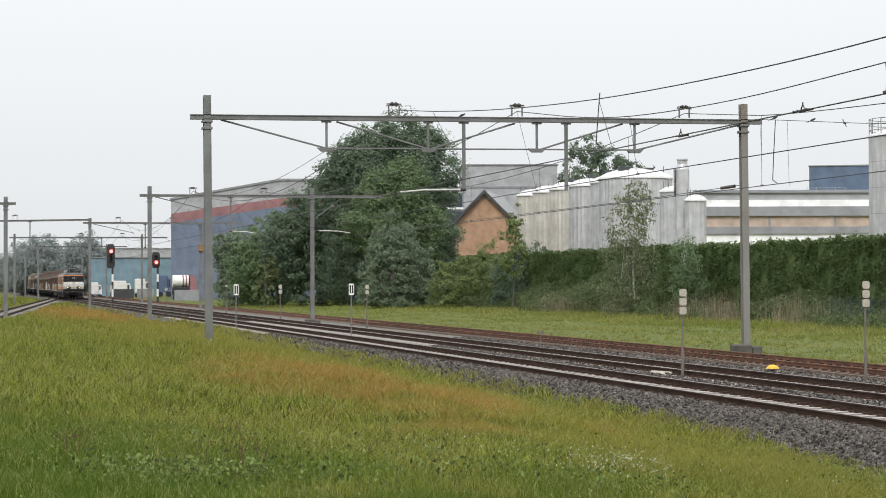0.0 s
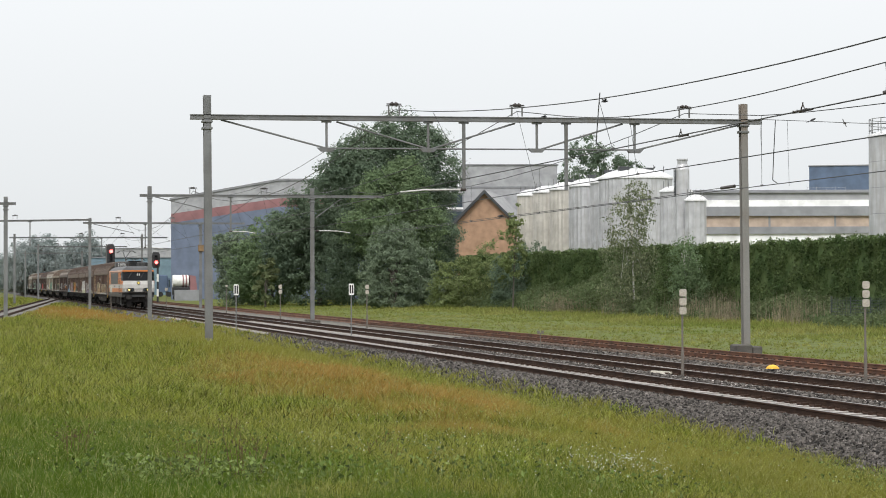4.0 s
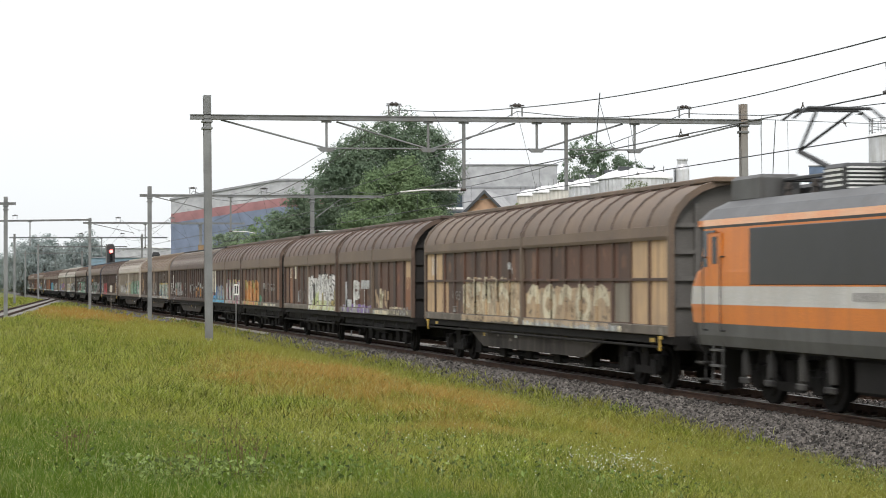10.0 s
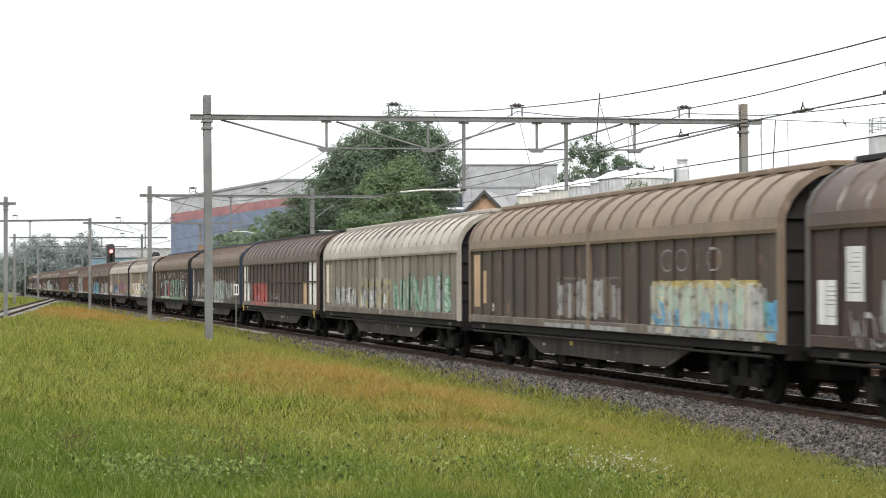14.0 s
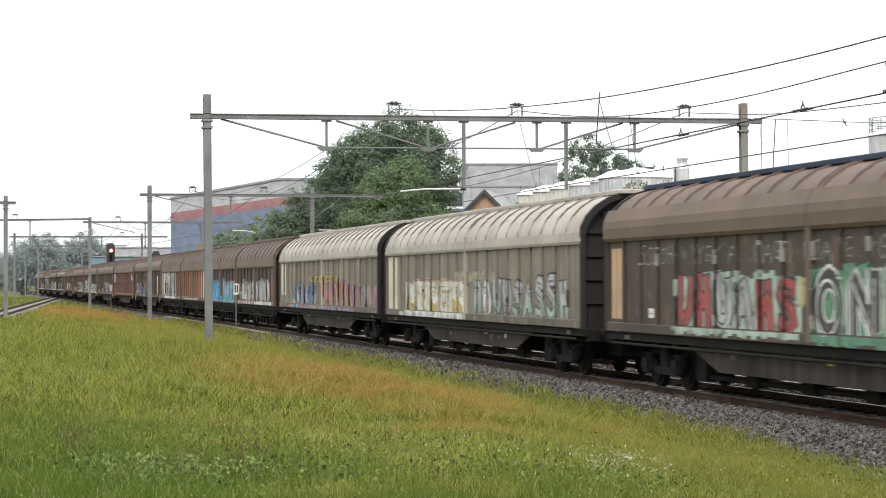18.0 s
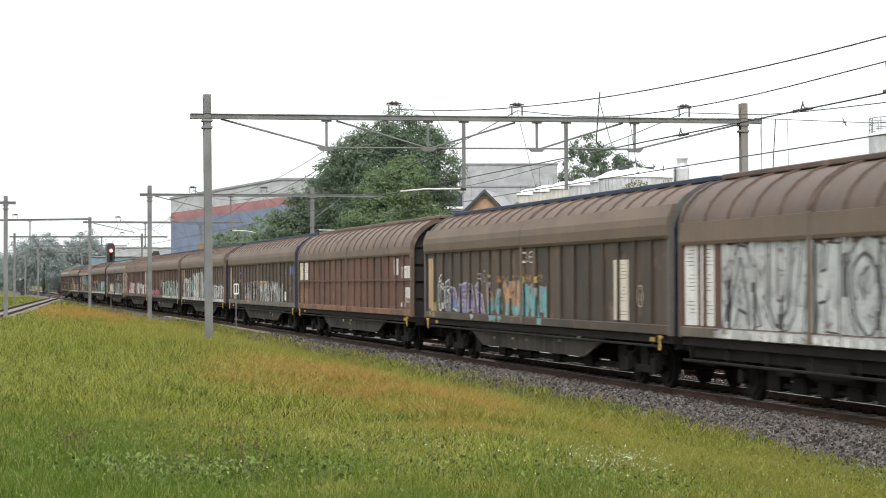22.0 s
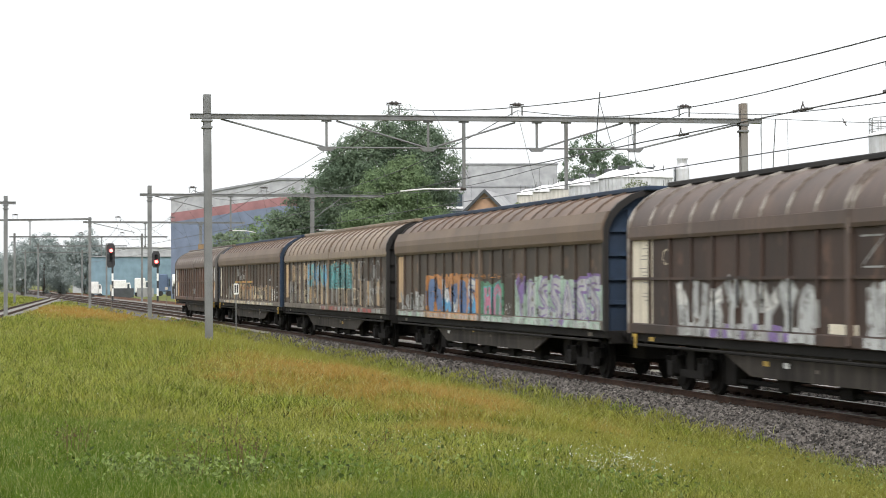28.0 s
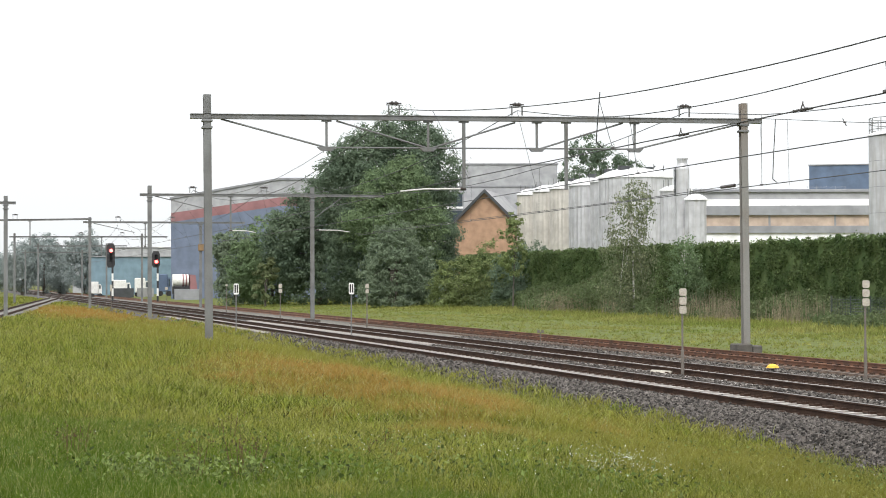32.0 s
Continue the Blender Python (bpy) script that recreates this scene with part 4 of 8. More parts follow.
def leaf_cards(rng, centres, sizes, droop=0.0):
    """One bent, pointed leaf clump of four triangles at each centre, at random angles."""
    n = len(centres)
    a = rng.normal(size=(n, 3))
    a[:, 2] -= droop
    a /= np.linalg.norm(a, axis=1)[:, None]
    b = np.cross(a, rng.normal(size=(n, 3)))
    b /= np.linalg.norm(b, axis=1)[:, None] + 1e-9
    c = np.cross(a, b)
    s = np.asarray(sizes).reshape(-1, 1)
    base = centres - a * s
    tip = centres + a * s * rng.uniform(0.7, 1.3, (n, 1))
    l = centres + b * s * rng.uniform(0.35, 0.75, (n, 1)) + c * s * 0.25
    r = centres - b * s * rng.uniform(0.35, 0.75, (n, 1)) + c * s * 0.25
    v = np.stack([base, l, tip, r], 1).reshape(-1, 3)
    i = np.arange(n) * 4
    f = np.concatenate([np.stack([i, i + 1, i + 2], 1), np.stack([i, i + 2, i + 3], 1)])
    return v, f


def crown_leaves(rng, lobes, n, leaf, bough, droop=0.0, per=36):
    """Leaves on the outside of many small boughs, which sit in uneven lobes (x, y, z, rx, ry, rz); each leaf lies roughly along its bough's skin."""
    lobes = np.asarray(lobes, float)
    vol = (lobes[:, 3] * lobes[:, 4] * lobes[:, 5]) ** 0.75
    k = max(6, n // per)
    which = rng.choice(len(lobes), k, p=vol / vol.sum())
    d = rng.normal(size=(k, 3))
    d /= np.linalg.norm(d, axis=1)[:, None]
    rad = 0.5 + 0.5 * rng.uniform(0, 1, (k, 1)) ** 0.5
    rad *= 1 + 0.13 * np.sin(d[:, :1] * 6 + which[:, None]) + 0.08 * np.sin(d[:, 2:] * 9)
    mid = lobes[which, :3] + d * rad * lobes[which, 3:]
    size = bough * rng.uniform(0.45, 1.1, k)
    e = rng.normal(size=(k * per, 3))
    e[:, 2] += 0.25
    e /= np.linalg.norm(e, axis=1)[:, None]
    r = np.repeat(size, per)[:, None] * rng.uniform(0.3, 1.2, (k * per, 1))
    p = np.repeat(mid, per, 0) + e * r * np.array([1.1, 1.1, 0.75])
    skin = e + np.repeat(d, per, 0) * 0.5 + rng.normal(size=e.shape) * 0.55
    skin[:, 2] += 0.3
    skin /= np.linalg.norm(skin, axis=1)[:, None]
    a = np.cross(skin, rng.normal(size=e.shape))
    a[:, 2] -= droop
    a /= np.linalg.norm(a, axis=1)[:, None] + 1e-9
    b = np.cross(skin, a)
    s = (rng.uniform(0.6, 1.35, len(p)) * leaf)[:, None]
    v = np.stack([p - a * s, p + b * s * 0.6 + skin * s * 0.2, p + a * s * 1.1, p - b * s * 0.6 + skin * s * 0.2], 1).reshape(-1, 3)
    i = np.arange(len(p)) * 4
    return v, np.concatenate([np.stack([i, i + 1, i + 2], 1), np.stack([i, i + 2, i + 3], 1)])


def tree(name, x, y, trunk_h, trunk_r, lobes, n, leaf, mat, label, seed, bark="bark", clump=0.5, droop=0.0, category="tree", group="", limbs=9, z0=-0.35):
    rng = np.random.default_rng(seed)
    top = empty(name, x, y, z0, label, category, group)
    bm = B()
    lean = Vector((rng.uniform(-0.03, 0.03), rng.uniform(-0.03, 0.03), 1))
    levels = [Vector((0, 0, 0)) + lean * (trunk_h * t) for t in (0, 0.12, 0.5, 1)]
    radii = (trunk_r * 1.35, trunk_r, trunk_r * 0.75, trunk_r * 0.35)
    for a, b, ra, rb in zip(levels, levels[1:], radii, radii[1:]):
        rod(bm, a, b, ra, rb, n=9)
    L = np.asarray(lobes, float)
    for i in range(limbs):
        lo = L[i % len(L)]
        start = levels[1].lerp(levels[3], rng.uniform(0.35, 0.95))
        end = Vector((lo[0] + rng.uniform(-0.6, 0.6) * lo[3], lo[1] + rng.uniform(-0.6, 0.6) * lo[4], lo[2] + rng.uniform(-0.3, 0.6) * lo[5]))
        mid = start.lerp(end, 0.5) + Vector((0, 0, 0.12 * (end - start).length))
        rod(bm, start, mid, trunk_r * 0.36, trunk_r * 0.2, n=6)
        rod(bm, mid, end, trunk_r * 0.2, trunk_r * 0.06, n=5)
    part("trunk", bm, M[bark], top)
    v, f = crown_leaves(rng, lobes, n, leaf, clump, droop, per=9 if bark == "birchbark" else 36)
    raw("crown", v, f, M[mat], top)
    return top


tree("oak_tree", 28.6, 207.0, 14, 0.5, ((0, 0, 12.5, 6.4, 5.5, 6.5), (-2.6, 0, 15.4, 3.6, 3.5, 3.6), (1.0, 0, 17.6, 3.8, 3.5, 2.9), (4.0, -1, 14.0, 3.0, 3.5, 4.5), (-4.2, 0, 9.0, 3.6, 4.0, 5.0), (3.6, -0.5, 7.0, 3.8, 4.0, 5.5), (-6.2, 0, 11.8, 2.6, 3.0, 3.8), (-5.0, 0, 15.0, 2.2, 2.5, 2.4), (-3.5, 0, 4.0, 4.2, 4.0, 4.0), (3.4, 0, 3.6, 3.8, 4.0, 3.8)), 105000, 0.135, "leaf_dark", "large dark green oak tree with a dense rounded crown", 1, clump=0.95)
tree("oak_tree", 27.2, 200.0, 9, 0.3, ((0, 0, 10.5, 3.6, 3, 4.4), (1.2, 0, 12.5, 2.6, 2.5, 3.0), (-1.5, 0, 8.2, 3.4, 3, 3.4), (2.6, 0, 8, 2.8, 2.5, 3.6)), 36000, 0.13, "leaf_mid", "mid green tree in front of a darker oak", 2, clump=0.8)
tree("broadleaf_tree", 22.3, 215.0, 8, 0.25, ((0, 0, 9.0, 3.6, 3.5, 4.4), (-2.5, 0, 6.0, 3.4, 3, 4.4), (2.2, 0, 5.5, 3.5, 3, 4.8), (-2.4, 0, 9.4, 2.2, 2.4, 3.0), (-4.2, 0, 7.2, 2.2, 2.6, 3.0), (0, 0, 2.4, 4.6, 3, 2.6)), 37000, 0.14, "leaf_dark", "dark green broadleaf tree at the field edge", 3, clump=0.8)
tree("broadleaf_tree", 17.8, 220.0, 6, 0.2, ((0, 0, 6.0, 3.0, 3, 4.0), (-2.4, 0, 4.2, 2.6, 3, 3.6), (2.4, 0, 5.4, 2.6, 3, 4.4), (0, 0, 2.0, 4.0, 3, 2.2)), 28000, 0.13, "leaf_mid", "bushy green tree beside the siding", 4, clump=0.7)
tree("broadleaf_tree", 14.6, 226.0, 5, 0.2, ((0, 0, 5.2, 2.4, 3, 3.4), (-1.4, 0, 6.6, 1.6, 2, 1.6), (1.5, 0, 4.0, 2.2, 3, 3.6), (0, 0, 1.9, 3.0, 3, 2.1)), 19000, 0.13, "leaf_grey", "grey green bushy tree beside the siding", 5, clump=0.65)
tree("light_shrub", 15.6, 210.0, 3, 0.1, ((0, 0, 2.6, 1.3, 1.3, 2.2), (0.6, 0, 3.8, 0.8, 0.8, 1.2)), 1300, 0.22, "leaf_light", "light green shrub before darker trees", 6, clump=0.35, category="shrub")
tree("willow_shrub", 25.2, 189.0, 5, 0.16, ((0, 0, 4.2, 2.3, 2.2, 4.1), (-0.5, 0, 6.6, 1.0, 1, 2.5), (-1.9, 0, 4.8, 1.0, 1.2, 2.7), (1.3, 0, 5.6, 1.0, 1.2, 2.5), (2.5, 0, 3.2, 1.4, 1.6, 2.9), (-2.3, 0, 2.5, 1.5, 1.8, 2.5), (3.4, 0, 1.8, 1.2, 1.4, 1.8), (0, 0, 1.4, 3.0, 2, 1.6)), 24000, 0.11, "leaf_grey", "grey green willow shrub with upswept leaves", 7, clump=0.5, droop=-0.6, category="shrub")
tree("thicket_shrub", 30.2, 184.0, 3, 0.12, ((0, 0, 2.3, 2.7, 2.5, 2.6), (2.6, 0, 2.9, 2.2, 2.2, 3.0), (-1.2, 0, 1.6, 1.8, 2, 1.9), (1.0, 0, 1.2, 3.6, 2, 1.4)), 18000, 0.1, "leaf_bush", "dense green thicket beside the verge", 8, clump=0.5, category="shrub")
tree("thicket_shrub", 33.6, 176.0, 3.5, 0.12, ((0, 0, 2.8, 2.4, 2.2, 3.0), (1.8, 0, 2.8, 2.0, 2.2, 3.0), (0.5, 0, 1.2, 2.8, 2, 1.4)), 16000, 0.1, "leaf_dark", "dense dark green thicket before the hedge", 9, clump=0.5, category="shrub")
tree("young_birch", 31.0, 168.0, 7.5, 0.07, ((0, 0, 5.4, 1.5, 1.4, 2.6), (0.4, 0, 7.6, 0.8, 0.8, 1.6)), 3000, 0.11, "leaf_bush", "slender young tree above the hedge", 10, clump=0.35, limbs=7)
tree("birch_tree", 31.3, 136.5, 9.4, 0.08, ((-0.3, 0, 6.6, 1.7, 1.4, 2.5), (0.3, 0, 8.2, 1.3, 1.2, 1.6), (-0.6, 0, 4.6, 1.9, 1.4, 2.3), (0.3, 0, 2.4, 2.2, 1.6, 2.4), (-0.6, 0, 1.8, 2.4, 1.6, 1.8)), 9500, 0.085, "leaf_birch", "thin drooping birch with sparse pale leaves", 11, "birchbark", 0.42, droop=0.9, limbs=16)
tree("birch_tree", 31.9, 127.5, 6.2, 0.06, ((0, 0, 3.9, 1.0, 1.0, 1.7), (0.2, 0, 2.2, 1.4, 1.2, 1.8)), 4600, 0.085, "leaf_mid", "small birch with a white stem before the hedge", 12, "birchbark", 0.35, droop=0.4, limbs=9)
tree("thicket_shrub", 32.0, 129.6, 3.5, 0.1, ((0, 0, 2.9, 1.1, 1.0, 2.3), (0.7, 0, 2.2, 1.0, 1, 2.0), (-0.8, 0, 1.8, 0.9, 1, 1.7)), 6500, 0.075, "leaf_hedge", "dense dark green bush beside a slim birch", 17, clump=0.5, category="shrub")
tree("broadleaf_tree", 83.0, 303.0, 20, 0.4, ((0, 0, 20.5, 5.5, 4, 3.8), (-2.0, 0, 23.0, 3.0, 3, 2.4), (4.0, 0, 19.5, 3.4, 3, 2.8), (-4.5, 0, 18.6, 3.0, 3, 2.4)), 9500, 0.18, "leaf_dark", "tree with a loose crown behind the tanks", 13, clump=0.9)
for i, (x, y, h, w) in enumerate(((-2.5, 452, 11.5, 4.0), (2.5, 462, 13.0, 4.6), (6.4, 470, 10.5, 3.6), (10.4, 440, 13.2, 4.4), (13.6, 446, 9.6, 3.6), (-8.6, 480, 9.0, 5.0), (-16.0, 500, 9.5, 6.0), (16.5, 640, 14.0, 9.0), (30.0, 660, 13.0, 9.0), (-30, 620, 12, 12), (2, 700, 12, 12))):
    tree("far_tree", x, y, h * 0.6, 0.3, ((0, 0, h * 0.5, w, w, h * 0.5), (-w * 0.4, 0, h * 0.75, w * 0.5, w * 0.5, h * 0.25), (w * 0.45, 0, h * 0.6, w * 0.55, w * 0.5, h * 0.35)), 9000, 0.22, "leaf_far", "far tree with haze mixed into its leaf colour", 20 + i, clump=1.3, limbs=4, group="far trees")
tree("edge_tree", -14.6, 205.0, 7, 0.2, ((0, 0, 6.2, 2.0, 2.2, 3.4), (0.7, 0, 7.8, 1.3, 1.3, 1.8), (0.9, 0, 4.4, 1.6, 1.6, 2.0)), 2200, 0.26, "leaf_dark", "dark green tree beyond the branch track", 40, clump=0.45)


def hedge():
    """A tall ivy-covered screen along the far edge of the verge."""
    rng = np.random.default_rng(50)
    top = empty("ivy_hedge", 34.0, 0, -0.3, "tall dense ivy-covered screen", "hedge", kind="stuff")
    bm = B()
    box(bm, 0.35, 0.9, 70, 135, 0, 4.92)
    box(bm, 0.35, 0.9, 135, 200, 0, 4.98)
    part("screen", bm, M["leaf_hedge"], top)
    n = 70000
    y = 70 + 130 * rng.uniform(0, 1, n) ** 1.25
    z = 0.2 + (5.1 - 0.12 * step(150, 122, y)) * rng.uniform(0, 1, n) ** 0.85
    bulge = 0.14 * np.sin(y * 1.3 + np.sin(z)) + 0.13 * np.sin(y * 3.1 + z * 1.2) + 0.12 * np.sin(z * 3.3 + y * 0.7) + 0.08 * np.sin(y * 7.3 + z * 5.1)
    p = np.stack([0.25 - bulge + rng.normal(size=n) * 0.09, y, z + 0.05 * np.sin(y * 0.6) + 0.04 * np.sin(y * 2.1)], 1)
    m = 7500
    yt = 70 + 130 * rng.uniform(0, 1, m)
    t = np.stack([rng.uniform(0.0, 1.0, m), yt, 5.0 - 0.12 * step(150, 122, yt) + 0.05 * np.sin(yt * 0.6) + 0.04 * np.sin(yt * 2.1) + rng.exponential(0.07, m)], 1)
    v, f = leaf_cards(rng, np.concatenate([p, t]), rng.uniform(0.06, 0.135, n + m), 0.5)
    raw("leaves", v, f, M["leaf_hedge"], top)


def undergrowth():
    """Bramble, reeds and low shrubs before the hedge."""
    rng = np.random.default_rng(51)
    n = 30000
    y = 85 + 105 * rng.uniform(0, 1, n) ** 1.1
    tall = (2.0 + 0.5 * np.sin(y * 0.35) + 0.6 * np.sin(y * 0.13 + 1)) * (1 + 0.25 * step(115, 150, y)) * (0.5 + 0.5 * step(98, 124, y))
    x = 33.9 - rng.uniform(0, 1, n) ** 1.3 * (3.4 + 1.2 * np.sin(y * 0.21))
    z = -0.25 + rng.uniform(0, 1, n) * np.maximum(tall, 0.4) * (1 - 0.6 * (33.9 - x) / 4.6)
    v, f = leaf_cards(rng, np.stack([x, y, z], 1), rng.uniform(0.07, 0.16, n))
    ob = raw("undergrowth", v, f, M["leaf_bramble"])
    tagged(ob, "tangled grey green undergrowth before the hedge", "undergrowth", kind="stuff")
    k = 2600
    spots = rng.choice(np.array([105.0, 108.5, 117.0, 118.5, 120.0, 124.0, 126.0, 140.0, 151.0, 152.5, 154.0, 157.0]), k) + rng.normal(size=k) * 0.7
    xs = 31.2 + rng.normal(size=k) * 0.8
    h = rng.uniform(0.6, 2.3, k) * (0.75 + 0.35 * np.sin(spots * 1.9) ** 2)
    a = rng.uniform(0, math.pi, k)
    w = 0.014
    base = np.stack([xs, spots, np.full(k, -0.3)], 1)
    side = np.stack([np.cos(a), np.sin(a), 0 * a], 1) * w
    tip = base + np.stack([rng.normal(size=k) * 0.16, rng.normal(size=k) * 0.16, h], 1)
    v = np.stack([base - side, base + side, tip], 1).reshape(-1, 3)
    ob = raw("dry_reeds", v, np.arange(3 * k).reshape(-1, 3), M["reed"])
    tagged(ob, "dry straw-coloured reeds before the hedge", "reeds", kind="stuff")


hedge()
undergrowth()


def wire_fence():
    top = empty("wire_fence", 31.5, 0, -0.3, "dark green wire mesh fence at the verge", "fence")
    for i in range(8):
        bm = B()
        rod(bm, (0, 86 + 2.5 * i, 0), (0, 86 + 2.5 * i, 1.75), 0.035, n=6)
        part("fence_post", bm, M["fence"], top)
        if i:
            bm = B()
            for z in np.arange(0.1, 1.7, 0.16):
                rod(bm, (0, 83.5 + 2.5 * i, z), (0, 86 + 2.5 * i, z), 0.012, n=4)
            for k in range(12):
                rod(bm, (0, 83.5 + 2.5 * i + 0.21 * k, 0.05), (0, 83.5 + 2.5 * i + 0.21 * k, 1.7), 0.010, n=4)
            part("mesh_panel", bm, M["fence"], top)


wire_fence()


def blades(name, xy, tall, wide, mat, label, seed, per=6, lean=0.55):
    """Tufts of grass, each blade one bent strip."""
    rng = np.random.default_rng(seed)
    n = len(xy) * per
    p = np.repeat(xy, per, 0) + rng.normal(size=(n, 2)) * 0.06
    z = np.maximum(land(p[:, 0], p[:, 1]), np.interp(p[:, 0], [-3.15, -2.55, -1.75, -1.7], [-0.60, -0.47, -0.19, -0.19]) * (p[:, 0] < 0) - 9 * (p[:, 0] >= 0))
    h = np.repeat(tall, per) * rng.uniform(0.45, 1.15, n)
    a = rng.uniform(0, 2 * math.pi, n)
    w = np.repeat(wide, per) * rng.uniform(0.6, 1.3, n)
    b = np.stack([p[:, 0], p[:, 1], z - 0.02], 1)
    side = np.stack([np.cos(a), np.sin(a), 0 * a], 1) * w[:, None]
    bend = rng.normal(size=(n, 2)) * (lean * h)[:, None]
    mid = b + np.stack([bend[:, 0] * 0.3, bend[:, 1] * 0.3, h * 0.6], 1)
    tip = b + np.stack([bend[:, 0], bend[:, 1], h], 1)
    v = np.stack([b - side, b + side, mid + side * 0.7, mid - side * 0.7, tip], 1).reshape(-1, 3)
    i = np.arange(n) * 5
    f = np.concatenate([np.stack([i, i + 1, i + 2], 1), np.stack([i, i + 2, i + 3], 1), np.stack([i + 3, i + 2, i + 4], 1)])
    far = np.repeat(xy[:, 1] > 45, per)
    keep = np.concatenate([~far, np.ones(n, bool), ~far])
    f[n:2 * n][far] = np.stack([i, i + 1, i + 4], 1)[far]
    ob = raw(name, v, f[keep], M[mat])
    tagged(ob, label, "grass", kind="stuff")


def meadow():
    rng = np.random.default_rng(60)
    xy, tall, wide = [], [], []
    # strips of the meadow, dense where it lies close to the viewer
    for y0, y1, x0, x1, k, h, w in ((12.5, 20, -17, -2.5, 19000, 0.17, 0.0036), (20, 30, -18, -2.5, 20000, 0.21, 0.0055), (30, 45, -18.5, -2.2, 15000, 0.27, 0.010), (45, 75, -19, -1.9, 16000, 0.30, 0.016), (75, 130, -20, -1.4, 14000, 0.30, 0.026), (130, 340, -20, -1.6, 9500, 0.28, 0.045)):
        y = rng.uniform(y0, y1, k)
        x = rng.uniform(x0, x1, k)
        lim = -15.48 + 0.02 * y - 1.2
        ok = (x > lim) & (x < -12.5 + 0.49 * y) & ((y < 60) | (np.abs(x - branch_x(y)) > 1.8)) & (x < np.interp(y, [20, 28, 37, 48, 60, 85, 110], [-2.85, -2.5, -2.25, -2.05, -1.98, -1.85, -1.6]) + rng.normal(size=k) * 0.16)
        x, y = x[ok], y[ok]
        patch = 0.75 + 0.5 * (np.sin(x * 1.7 + y * 0.6) * np.sin(y * 0.9 - x) * 0.5 + 0.5)
        edge = 1 - 0.25 * step(-3.4, -2.2, x)
        xy.append(np.stack([x, y], 1))
        tall.append(h * patch * edge)
        wide.append(np.full(len(x), w))
    blades("meadow_grass", np.concatenate(xy), np.concatenate(tall), np.concatenate(wide), "grass", "tall uneven meadow grass, green with rusty red sorrel patches", 61)
    k = 26000
    x, y = rng.uniform(11.4, 33, k), 60 + 190 * rng.uniform(0, 1, k) ** 1.3
    blades("verge_grass", np.stack([x, y], 1), rng.uniform(0.12, 0.38, k) * (0.4 + 0.9 * step(20, 30, x)) * (0.7 + 0.5 * np.sin(y * 0.11 + x * 0.8) ** 2), np.full(k, 0.035), "verge", "short light green grass on the verge", 62, per=5)
    k = 700
    x, y = rng.uniform(5.7, 6.6, k) + (rng.uniform(0, 1, k) > 0.5) * 4.6, rng.uniform(30, 160, k)
    blades("weeds", np.stack([x, y], 1), rng.uniform(0.06, 0.2, k), np.full(k, 0.02), "verge", "small weeds in old ballast", 63, per=5)


meadow()


